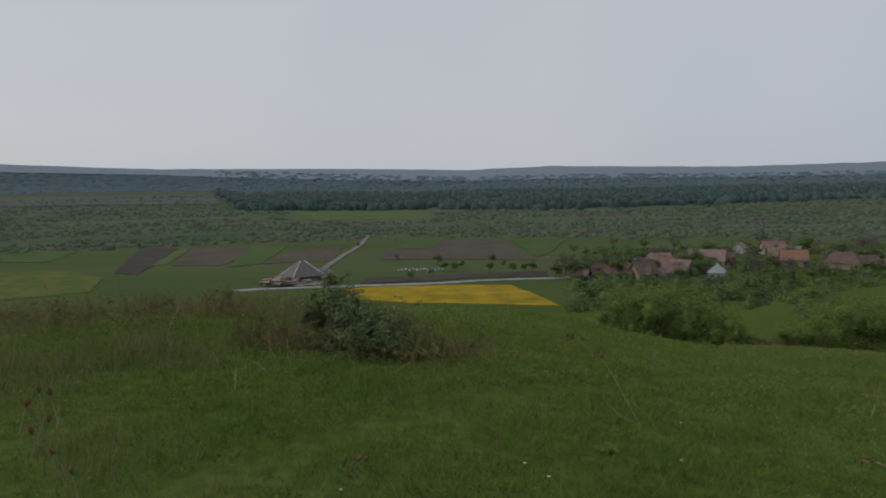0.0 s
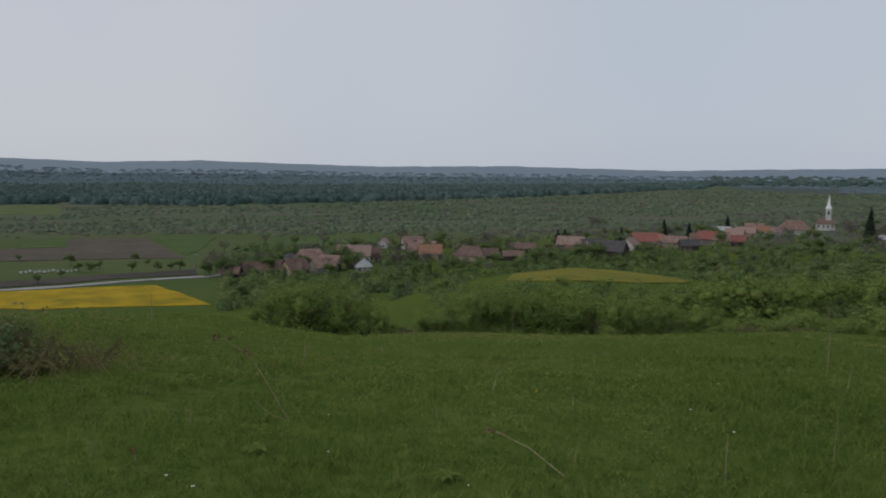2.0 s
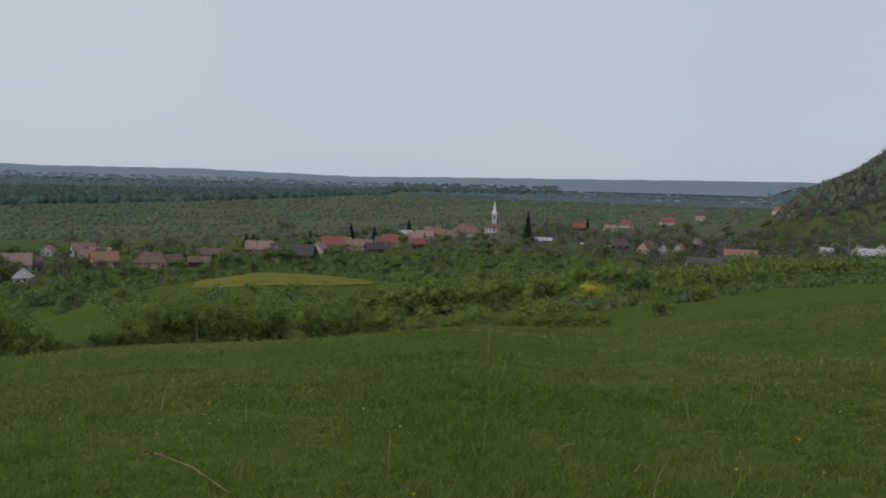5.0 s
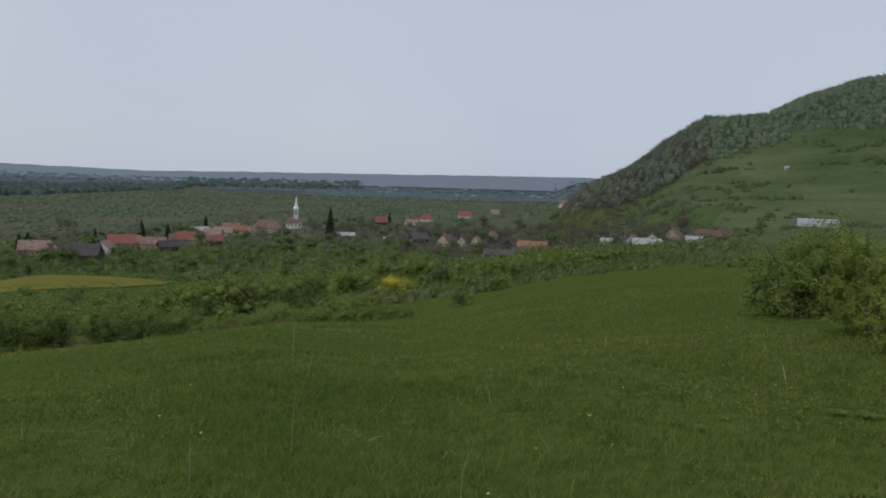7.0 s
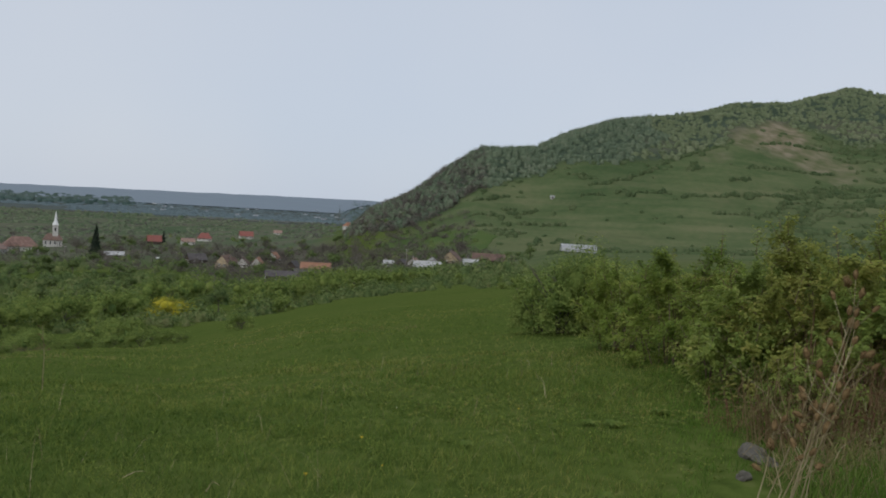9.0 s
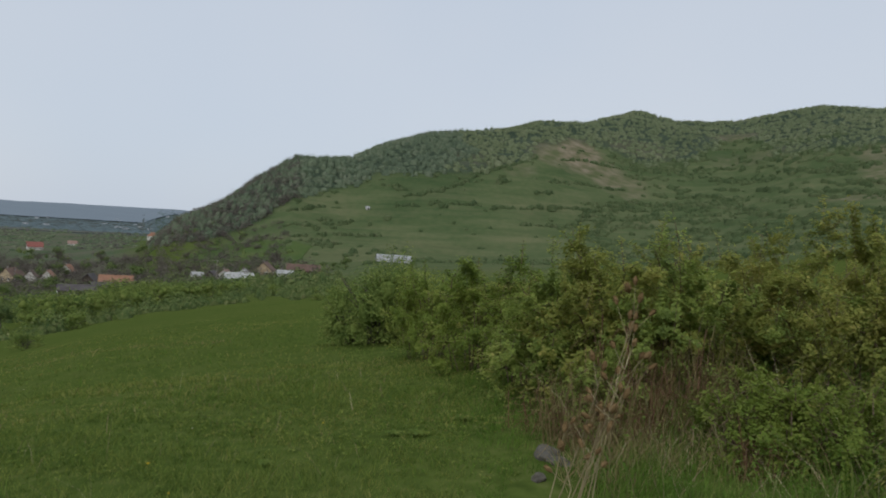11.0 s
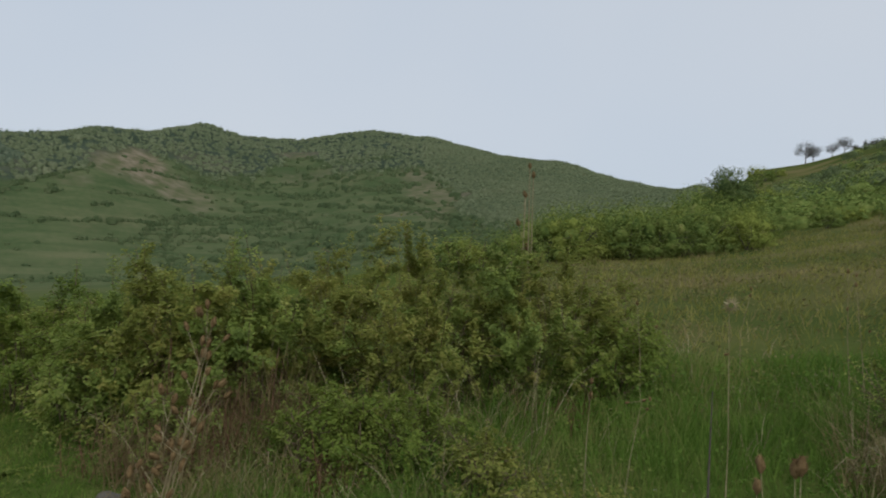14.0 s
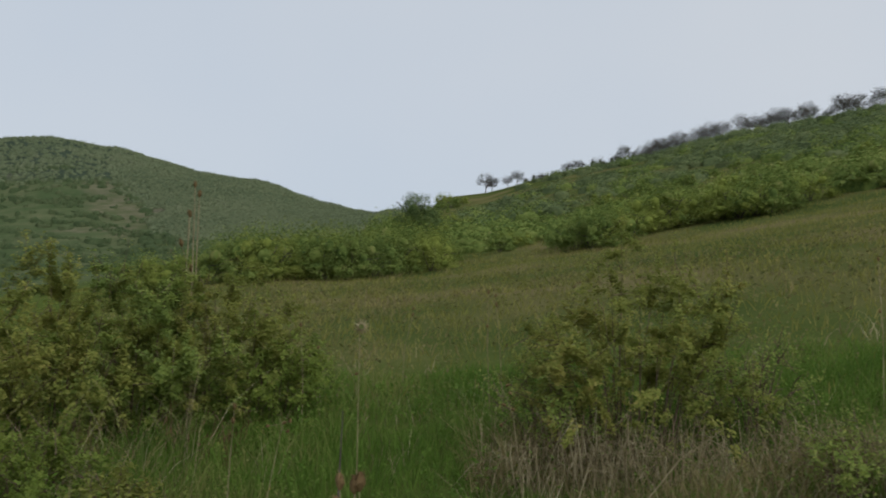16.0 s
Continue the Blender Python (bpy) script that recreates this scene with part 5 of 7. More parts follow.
def spruce(bearing, distance, tall, wide, seed):
    rg = np.random.default_rng(seed)
    ob = empty("spruce", Matrix.Translation(spot(bearing, distance)))
    v, f = tubes([[(Vector((0, 0, -.3)), .22), (Vector((0, 0, tall)), .02)]], 6)
    part("trunk", mesh_np("trunk", v, f, M_BARK), M_BARK, ob)
    cs, ns = [], []
    for k in range(2600):
        t = rg.uniform(0, 1) ** .7
        z = tall * (.06 + .93 * (1 - t))
        tier = .75 + .35 * ((z * 1.1) % 1.0 < .5)
        rad = wide / 2 * t * tier * math.sqrt(rg.uniform(.15, 1)) + .05
        a = rg.uniform(0, 6.28)
        cs.append((math.cos(a) * rad, math.sin(a) * rad, z - rad * .25))
        ns.append((math.cos(a) * .4, math.sin(a) * .4, 1))
    v, f = leaves_at(rg, np.array(cs), np.array(ns), 1.1, .5)
    part("needles", mesh_np("needles", v, f, M_SPRUCE), M_SPRUCE, ob)
    return tagged(ob, "dark pointed spruce tree in the village", "tree", group="spruces")


for k, (b, d, h, w) in enumerate([(53.75, 545, 21, 9), (34.0, 430, 9, 4), (41.0, 480, 10, 4), (42.6, 500, 10, 5), (45.1, 560, 12, 5), (33.5, 436, 8, 4), (38.0, 475, 8, 3.5), (40.9, 545, 9, 4), (58.0, 720, 11, 4)]):
    spruce(b, d, h, w, 70 + k)

# shrub belt on the slope below the meadow
belt_kinds = [shrub(100 + k, 3.0, 4.2, M_SHRUB, 1800, .20, "rounded green shrub on the slope below the meadow", inner=.22, stems=4) for k in range(4)]
belt_dark = [shrub(110 + k, 3.0, 4.2, M_SHRUB, 1800, .20, "dark green shrub in the thicket below the meadow", stems=4) for k in range(2)]
belt = []
for _ in range(900):
    b = seeded.uniform(23, 84)
    d = 58 * (300 / 58) ** seeded.uniform(0, 1)
    in_knoll = 28.5 < b < 48 and 138 < d < 196
    before_knoll = 31 < b < 49 and 112 < d <= 138
    gap = 19 < b < 26 and d < 120
    clearing = 55 < b < 64 and (d < 62 or 110 < d < 160)
    hump = b > 62 and d < np.interp(b, [62, 68, 76, 84], [85, 118, 140, 150])
    if in_knoll or before_knoll or gap or clearing or hump or len(belt) > 92:
        continue
    big = np.interp(d, [58, 100, 300], [.62, .85, 1.5])
    if before_knoll:
        big *= .8
    if b > 70:
        big *= .75
    belt.append((b, d, big * seeded.uniform(.75, 1.25), seeded.uniform(.75, 1.0)))
for b, d, h in [(44.1, 90, 4.1), (46.1, 95, 4.1), (47.3, 92, 4.6), (48.5, 95, 4.5), (50.1, 100, 4.5), (51.8, 105, 4.7), (53.8, 110, 5.2), (55.2, 115, 5.3), (57.9, 165, 6.2), (59.6, 180, 7.2), (60.8, 190, 7.0), (64.1, 150, 4.5), (65.2, 155, 5.2), (66.8, 160, 4.9), (68.2, 175, 5.8), (69.8, 160, 3.9), (70.5, 190, 5.2), (71.7, 180, 4.0), (73.3, 185, 3.1), (74.8, 190, 3.2), (76.3, 200, 3.0)]:
    grown = 1.3 if b > 63 else 1.0
    belt.append((b, d, grown * h / 2.9, .95))
    belt.append((b + .7, d * 1.06, grown * h / 3.4, .95))
for k in range(26):
    belt.append((29.5 + .66 * k, 92 + 9 * (k * 5 % 4), .72 + .1 * (k % 3), .85))
plant_kinds(belt_kinds + belt_dark, belt, seeded, "shrubs below the meadow")

# large bushes at the meadow's brow
brow_kinds = [shrub(130 + k, 3.0, 4.6, (M_SHRUB, M_SHRUB)[k], 9600, .105, "large fresh green bush at the edge of the meadow", inner=.2, stems=12, low=.27) for k in range(2)]
brow_kinds.append(shrub(133, 3.0, 4.6, M_SHRUB, 9600, .105, "large dark green bush at the edge of the meadow", stems=12, low=.27))
brow = [(13.2, 47, .85, .9), (15.4, 46, 1.05, .95), (17.4, 47, 1.0, .9), (19.3, 45.5, .75, .85), (16.3, 50, 1.1, 1.0), (20.7, 45, .5, .8),
        (24.4, 50, .55, .9), (26.2, 52, .85, .95), (28.6, 54, 1.05, 1.0), (31, 53, .95, 1.0), (33.5, 54, 1.0, .95), (36, 54, .95, .9), (38.5, 55, .9, .95), (41, 56, .95, .85), (43.4, 57, .8, .8),
        (45.4, 54, .5, .7), (47.2, 57, .6, .7), (49, 56, .55, .7), (50.8, 60, .7, .75), (53.2, 59, .5, .7), (55.0, 58, .5, .7), (57.0, 60, .55, .7), (59, 62, .5, .7), (63.5, 74, .6, .8), (48.5, 50, .4, .7), (52, 51, .35, .7)]
brow = [(b, d, s * (1.22 if 24 < b < 44 else 1.1), flat) for b, d, s, flat in brow]
plant_kinds(brow_kinds, brow, seeded, "bushes at the meadow edge")
twiggy = shrub(139, .9, 2.6, M_KNOLL_WEED, 1500, .10, "low brownish twiggy shrub at the brow of the meadow", stems=14, name="shrub", inner=.5, core=.2)
plant_kinds([twiggy], [(46.6, 53, 1.0, .9), (47.6, 51, 1.1, .8), (48.8, 52, 1.2, .8), (50.0, 54, 1.0, .9), (51.6, 55, .8, .8), (44.9, 56, .9, .8), (22.6, 46, .8, .9)], seeded, "twiggy shrubs at the brow")
shrub(140, 3.1, 8.0, M_BLOSSOM, 7000, .2, "broad shrub covered in yellow flowers", Matrix.Translation(spot(58.5, 127)), name="flowering_shrub", core=.6)
broadleaf(151, 4.6, 4.0, M_TREE, 2600, .2, label="small round dark green tree below the meadow", at_spot=Matrix.Translation(spot(61.9, 131)))
for k, (b, d, h, w, n) in enumerate([(84.9, 19.8, 1.6, 1.6, 5200), (88.5, 19.4, 1.9, 1.9, 6000), (90.4, 19.0, 1.75, 1.9, 6000)]):
    shrub(143 + k, h, w, (M_SHRUB, M_SHRUB, M_SHRUB_YELLOW)[k], n, .062, "dark green bush beside the larger bush on the meadow", Matrix.Translation(spot(b, d)), stems=14, name="bush", inner=.4, core=.3)
shrub(141, 2.3, 2.6, M_SHRUB, 12000, .062, "dense dark green bush alone on the meadow", Matrix.Translation(spot(86.7, 19.5)), stems=18, name="bush", inner=.4, low=.25, core=.3)
broadleaf(150, 6.8, 5.8, M_TREE, 16000, .16, label="young leafy green tree on the saddle", at_spot=Matrix.Translation(spot(141.0, 75)))

# bushes on the rising slope to the south-east
slope_kinds = [shrub(160 + k, 2.6, 4.0, (M_SHRUB, M_SHRUB_YELLOW, M_SHRUB)[k], 3900, .13, "yellow-green bush on the rising grassy slope", inner=.42, stems=6, low=.3, core=.36) for k in range(3)]
slope = [(126.5, 47, .8, .9), (128.6, 49, .9, .9), (130.6, 50, .95, .95), (132.6, 51, .9, .9), (134.6, 50, .95, .95), (136.4, 51, .85, .9), (138.2, 52, .8, .9), (139.6, 55, .9, 1.0), (141.0, 57, .95, 1.0), (142.4, 56, .8, .95), (129.7, 55, 1.0, 1.0), (133.5, 57, 1.0, 1.0), (124, 48, .8, .8), (121.5, 50, .8, .8),
         (151.5, 62, .75, .8), (153.5, 64, .8, .8), (155.5, 68, .8, .8), (157.8, 72, .8, .8), (160, 74, .85, .8), (163.5, 80, 1.2, .9), (165.5, 82, 1.2, .9), (167.5, 84, 1.0, .9), (171, 86, .9, .9), (173, 78, .9, .9), (143.5, 80, .6, .8), (145.5, 84, .7, .8)]
slope = [(b, d, s * (1.4 if b < 143 else 1.0), flat) for b, d, s, flat in slope]
slope += [(b, d, s, 1.1) for b, d, s in ((134.5, 56, 1.3), (136.6, 60, 1.35), (138.0, 62, 1.5), (139.3, 63, 1.6), (140.6, 63, 1.5), (141.7, 64, 1.25), (142.6, 66, 1.0), (132.4, 54, 1.2), (130.0, 52, 1.15), (138.8, 70, 1.7), (140.0, 72, 1.6))]
slope += [(b, d, s * .95, .9) for b, d, s in ((152.5, 57, 1.2), (153.6, 56, 1.3), (154.8, 58, 1.3), (156.5, 64, 1.3), (158, 66, 1.5), (159.4, 67, 1.6), (160.6, 68, 1.4), (162.5, 66, 1.2), (163.6, 65, 1.5), (164.6, 65, 1.6), (165.6, 66, 1.4), (168, 70, 1.2), (171, 72, 1.3), (174, 72, 1.3))]
for _ in range(58):
    b = seeded.uniform(143, 176)
    d = np.interp(b, [143, 152, 165, 176], [66, 68, 80, 84]) * seeded.uniform(.96, 1.5)
    slope.append((b, d, seeded.uniform(.5, 1.15) * np.interp(b, [143, 160, 176], [.6, .8, 1.1]), seeded.uniform(.65, .95)))
slope += [(141.8, 84, .9, .9), (142.8, 92, .9, 1.0), (143.6, 100, .95, .9), (144.3, 112, .9, .9), (143.2, 118, 1.0, .9), (145.0, 104, .7, .9), (142.3, 68, .8, .9), (143.4, 72, .7, .9), (140.3, 66, .9, 1.0), (142.9, 150, 1.0, .9), (143.6, 165, 1.1, .9), (143.1, 180, 1.2, .9), (144.4, 175, .9, .8)]
plant_kinds(slope_kinds, slope, seeded, "bushes on the rising slope")
ridge_kinds = [broadleaf(180 + k, 6.4, 6.2, M_RIDGE, (1700, 2600)[k % 2], .22, True, "ridge_tree", "gnarled half-bare tree on the ridge line") for k in range(4)]
ridge_kinds += [shrub(186 + k, 3.2, 5.0, M_RIDGE, 1200, .24, "low grey-green bush on the ridge line") for k in range(2)]
ridge = [(146.1, 248, .95, 1.1), (146.6, 250, .75, 1.0), (147.7, 247, .65, 1.0), (148.4, 247, .75, 1.0), (149.1, 245, .6, 1.0), (149.8, 245, .7, 1.0), (150.4, 244, .6, 1.0), (151.9, 242, .55, .9), (152.4, 241, .65, .9), (152.9, 241, .6, .9), (154.1, 239, .95, 1.05), (154.7, 239, .7, 1.0), (155.5, 238, 1.0, 1.1), (156.0, 238, .85, 1.05), (157.9, 238, .85, 1.1), (158.6, 238, .8, 1.1), (159.2, 238, .85, 1.0), (160.3, 239, .7, 1.0), (161.1, 240, .85, 1.1)]
ridge += [(156.8 + .42 * k, 239 + .13 * k + 3 * (k % 2), .55 + .12 * (k * 7 % 5), 1.0) for k in range(42)]
ridge = [(b, d, s * 1.08, flat) for b, d, s, flat in ridge]
plant_kinds(ridge_kinds, ridge, seeded, "trees along the ridge")
# ---- woods and scrub that nobody could count ----
def tufts(name, x, y, tall, wide, mat, per, rg, label, category, leaf_part=.34, dome=True, rings=4, sides=7, rough=.16, core=1.0):
    """Many small tree crowns in one mesh, each an uneven dome with leafy facets around it."""
    n = len(x)
    base = np.stack([x, y, height(x, y)], 1)
    # domes
    u = np.linspace(.0, 1, rings)
    g = np.linspace(0, 2 * np.pi, sides + 1)[:-1]
    bump = rg.uniform(.98 - rough, .98 + rough, (n, rings, sides))
    cr = np.cos(u * np.pi / 2 * .96)[None, :, None] * bump * (wide * .42 * core)[:, None, None]
    turn = rg.uniform(0, 6, n)[:, None, None] + g[None, None, :] + u[None, :, None] * .4
    px = base[:, 0, None, None] + cr * np.cos(turn)
    py = base[:, 1, None, None] + cr * np.sin(turn)
    pz = base[:, 2, None, None] + core * tall[:, None, None] * (np.sin(u * np.pi / 2)[None, :, None] * rg.uniform(.72, .92, (n, rings, sides)) - .12)
    pz[:, 0] -= .2 * wide[:, None]  # the foot of each crown reaches into the slope
    dv = np.stack([px, py, pz], -1).reshape(-1, 3)
    k = np.arange(n)[:, None, None] * rings * sides
    i, j = np.meshgrid(np.arange(rings - 1), np.arange(sides), indexing="ij")
    q = [k + i * sides + j, k + i * sides + (j + 1) % sides, k + (i + 1) * sides + (j + 1) % sides, k + (i + 1) * sides + j]
    df = np.stack(q, -1).reshape(-1, 4)
    # facets
    d = rg.normal(0, 1, (n * per, 3))
    d /= np.linalg.norm(d, axis=1)[:, None]
    d[:, 2] = np.abs(d[:, 2]) * (1 if dome else .9) + (0 if dome else .1)
    t, w = np.repeat(tall, per), np.repeat(wide, per)
    c = np.repeat(base, per, 0) + d * np.stack([w * .44, w * .44, t * .84], 1) * (rg.uniform(.94 - (1 - core), 1.08 + .3 * (1 - core), n * per) if dome else rg.uniform(.3, 1.05, n * per))[:, None]
    size = w * leaf_part * (.5 if dome else 1)
    v, f = leaves_at(rg, c, d * 1.6 + np.array([0, 0, .5]) if dome else d * .6 + np.array([0, 0, .8]), 1.0, .8)
    v = (v.reshape(-1, 4, 3) - c[:, None]) * size[:, None, None] + c[:, None]
    v = v.reshape(-1, 3)
    if dome:
        v, f = cat((dv, df), (v, f))
    ob = new(name, mesh_np(name, v, f, mat, True))
    return tagged(ob, label, category, kind="stuff")


def scatter(rg, n, b0, b1, d0, d1):
    b = np.radians(rg.uniform(b0, b1, n))
    d = d0 * (d1 / d0) ** rg.uniform(0, 1, n)
    return d * np.sin(b), d * np.cos(b), np.degrees(b), d


wild = np.random.default_rng(21)
# valley woods
x, y, b, d = scatter(wild, 13000, -16, 71, 860, 3400)
edge = wood_edge(b)
ok = (d > edge + wild.normal(0, 12, len(d))) & ((b < 56) | (d < 2200))
x, y, d, edge = x[ok], y[ok], d[ok], edge[ok]
grow = np.interp(d, [860, 3400], [1.0, 1.9])
# three wood colours by depth, each step paler and bluer for haze
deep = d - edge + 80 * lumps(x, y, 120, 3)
for pick, name, mat, label in ((deep < 220, "valley_woods", M_WOOD_FAR, "dark broadleaved woods across the valley floor"), ((deep >= 220) & (deep < 800), "middle_woods", M_WOOD_MID, "woods behind the edge of the valley woods, greyed for haze"),
                               (deep >= 800, "hazy_woods", M_WOOD_HAZE, "woods stretching away across the valley, coloured for haze")):
    n = int(pick.sum())
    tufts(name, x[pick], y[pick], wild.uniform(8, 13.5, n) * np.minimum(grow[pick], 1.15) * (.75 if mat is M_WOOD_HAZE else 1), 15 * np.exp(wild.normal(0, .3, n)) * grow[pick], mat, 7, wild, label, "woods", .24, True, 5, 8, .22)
# wooded hills beyond on the west
x, y, b, d = scatter(wild, 4200, -34, -6, 2450, 3500)
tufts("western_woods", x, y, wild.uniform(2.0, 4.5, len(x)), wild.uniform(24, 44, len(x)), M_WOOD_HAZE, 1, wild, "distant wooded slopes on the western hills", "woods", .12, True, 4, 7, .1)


# scrub of the flood plain
def plain_ok(b, d):
    fields = ((b > -11) & (b < -.5) & (d > 700) & (d < 970)) | ((b < 10) & (d < 495)) | ((b > 9) & (b < 21) & (d < 480))
    return (d < wood_edge(b) - 5) & ~fields


x, y, b, d = scatter(wild, 22000, -34, 71, 380, 1900)
patch = lumps(x * .35, y * 1.2, 60, 7) + .6 * lumps(x * .5, y * 1.6, 40, 9)
ok = plain_ok(b, d) & (d > np.interp(b, [-34, 20, 30, 40, 50, 60, 71], [495, 470, 480, 560, 680, 820, 900])) & (patch > -.15 - .35 * wild.uniform(0, 1, len(x)))
x, y, d = x[ok], y[ok], d[ok]
half = wild.uniform(0, 1, len(x)) < .66 + .5 * lumps(x * .3, y, 60, 12)
grow = np.interp(d, [380, 1900], [.8, 1.7])
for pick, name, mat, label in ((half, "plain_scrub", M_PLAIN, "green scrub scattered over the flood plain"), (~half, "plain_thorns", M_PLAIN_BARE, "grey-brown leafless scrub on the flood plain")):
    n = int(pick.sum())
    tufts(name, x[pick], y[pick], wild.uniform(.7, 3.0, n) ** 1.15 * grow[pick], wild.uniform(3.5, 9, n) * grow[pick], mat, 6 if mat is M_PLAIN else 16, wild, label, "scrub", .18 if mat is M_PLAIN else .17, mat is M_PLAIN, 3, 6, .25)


x, y, b, d = scatter(wild, 34000, 70.5, 141, 470, 1290)
z = height(x, y)
rise = np.degrees(np.arctan2(z, d))
ok = (rise > treeline(b) + .4 * lumps(x, y, 30, 4) + .35 * lumps(x, y, 85, 6)) & (d > 430) & ((b < 139) | (d > 600))
x, y, b, d = x[ok], y[ok], b[ok], d[ok]
keep = wild.uniform(0, 1, len(x)) < np.clip(15000 / len(x), 0, 1) * np.interp(b, [75, 78, 80], [.5, .7, 1])
x, y, b, d = x[keep], y[keep], b[keep], d[keep]
x2, y2, b2, d2 = scatter(wild, 9000, 120, 140, 560, 1160)
ok = np.degrees(np.arctan2(height(x2, y2), d2)) > treeline(b2) + .4 * lumps(x2, y2, 30, 4) - .3
x, y, b = np.concatenate([x, x2[ok]]), np.concatenate([y, y2[ok]]), np.concatenate([b, b2[ok]])
ok = bare_earth(x, y) < .45
x, y, b = x[ok], y[ok], b[ok]
# old picks the nearer woods; the farther ones get a paler, hazed colour
old = b < 92 + 3 * lumps(x, y, 60, 2)
for pick, name, mat, label in ((old, "old_hill_woods", M_WOOD_NOSE, "dark woods on the nose of the hill, coloured with less haze"), (~old, "hill_woods", M_WOOD_HILL, "green woods covering the upper hill, colour lifted for haze")):
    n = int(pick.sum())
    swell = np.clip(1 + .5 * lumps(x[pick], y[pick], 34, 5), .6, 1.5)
    tufts(name, x[pick], y[pick], wild.uniform(2.4, 5.2, n) * swell * (1.3 if mat is M_WOOD_NOSE else 1), 6.0 * np.exp(wild.normal(0, .34, n)), mat, 44, wild, label, "woods", .2, True, 4, 7, .3, .84)
x, y, b, d = scatter(wild, 1500, 70.5, 80.5, 480, 780)
ok = np.degrees(np.arctan2(height(x, y), d)) > treeline(b)
tufts("hill_thorns", x[ok], y[ok], wild.uniform(4, 8, ok.sum()), wild.uniform(6, 10, ok.sum()), M_BARE, 46, wild, "grey leafless trees on the hill's steep nose", "woods", .12, False)

# hedges, terraces and single bushes on the open hillside: bearing, distance from and to
TERRACE_HEDGES = [
    (87.5, 596, 90, 596), (90.1, 596, 93.9, 606), (94, 596, 98.1, 618), (98.3, 620, 101.6, 646), (87.8, 615, 90.3, 624), (90.3, 624, 92.9, 680), (92.9, 680, 96.5, 725),
    (97.4, 651, 98.7, 660), (79.6, 574, 82, 593), (81.7, 566, 84, 566), (79.3, 549, 83.1, 547), (80.3, 523, 84.2, 528), (84.6, 526, 86.5, 532), (96.3, 565, 99.2, 583),
    (86.1, 637, 88.2, 629), (79.7, 511, 83.2, 504), (94.5, 667, 95.5, 669),
]
GULLY_HEDGES = [
    (100.7, 547, 103.5, 685), (100, 589, 102.5, 672), (102.9, 665, 109.9, 713), (103.8, 637, 110, 644), (98.2, 685, 103.7, 732), (106.4, 596, 110, 596), (99.2, 763, 103.9, 800),
    (103.9, 810, 108.7, 832), (104, 699, 112.2, 709), (108.7, 814, 114, 765), (107.7, 679, 112.2, 659), (112.4, 900, 117.5, 863), (119.3, 665, 124.2, 562), (115.2, 760, 118.4, 765),
]
hx, hy = [], []
for b0, d0, b1, d1 in TERRACE_HEDGES + GULLY_HEDGES:
    p, q = spot(b0, d0), spot(b1, d1)
    n = int((q - p).length / 1.15) + 2
    t = np.sort(wild.uniform(0, 1, n))
    gaps = np.sin(t * 23 + b0) > -.93
    wig = wild.normal(0, 1.3 if b0 < 100 else 5.0, n) + 2.0 * np.sin(t * 9 + b0)
    hx.append((p.x + (q.x - p.x) * t + wig)[gaps])
    hy.append((p.y + (q.y - p.y) * t - wig)[gaps])
hx, hy = np.concatenate(hx), np.concatenate(hy)
tufts("hillside_hedges", hx, hy, wild.uniform(1.3, 4.0, len(hx)), wild.uniform(2.8, 5.8, len(hx)), M_HEDGE, 12, wild, "hedgerows along the terraces of the hillside", "hedges", .3)
x, y, b, d = scatter(wild, 13000, 79, 139, 400, 1000)
rise = np.degrees(np.arctan2(height(x, y), d))
east = np.clip((b - 101) / 3, 0, 1)
band = np.sin(rise * 9 + 2.5 * lumps(x, y, 90, 17)) + .9 * lumps(x, y, 38, 15)
thick = .025 + .62 * east * (band > .35) + .3 * east * (rise > treeline(b) - 1.6) * (band > -.5) + .5 * (np.abs(b - 102.6 + rise * .35) < .9) * (rise < 3) + .22 * (rise > treeline(b) - .45) + .3 * (rise < -1.0) * (lumps(x, y, 25, 3) > .1) + .35 * np.clip((b - 123) / 3, 0, 1)
ok = (rise < treeline(b) + .2) & (wild.uniform(0, 1, len(x)) < thick) & (rise > -2.4)
ok &= (bare_earth(x, y) < .5) | (wild.uniform(0, 1, len(x)) < .25)
x, y = x[ok], y[ok]
east = np.clip((b[ok] - 101) / 3, 0, 1)
tufts("hillside_scrub", x, y, wild.uniform(.9, 3.4, len(x)) * (1 + .6 * east), 4.6 * np.exp(wild.normal(0, .4, len(x))) * (1 + .6 * east), M_HEDGE, 18, wild, "scattered bushes over the open hillside", "scrub", .18, True, 4, 8, .26)

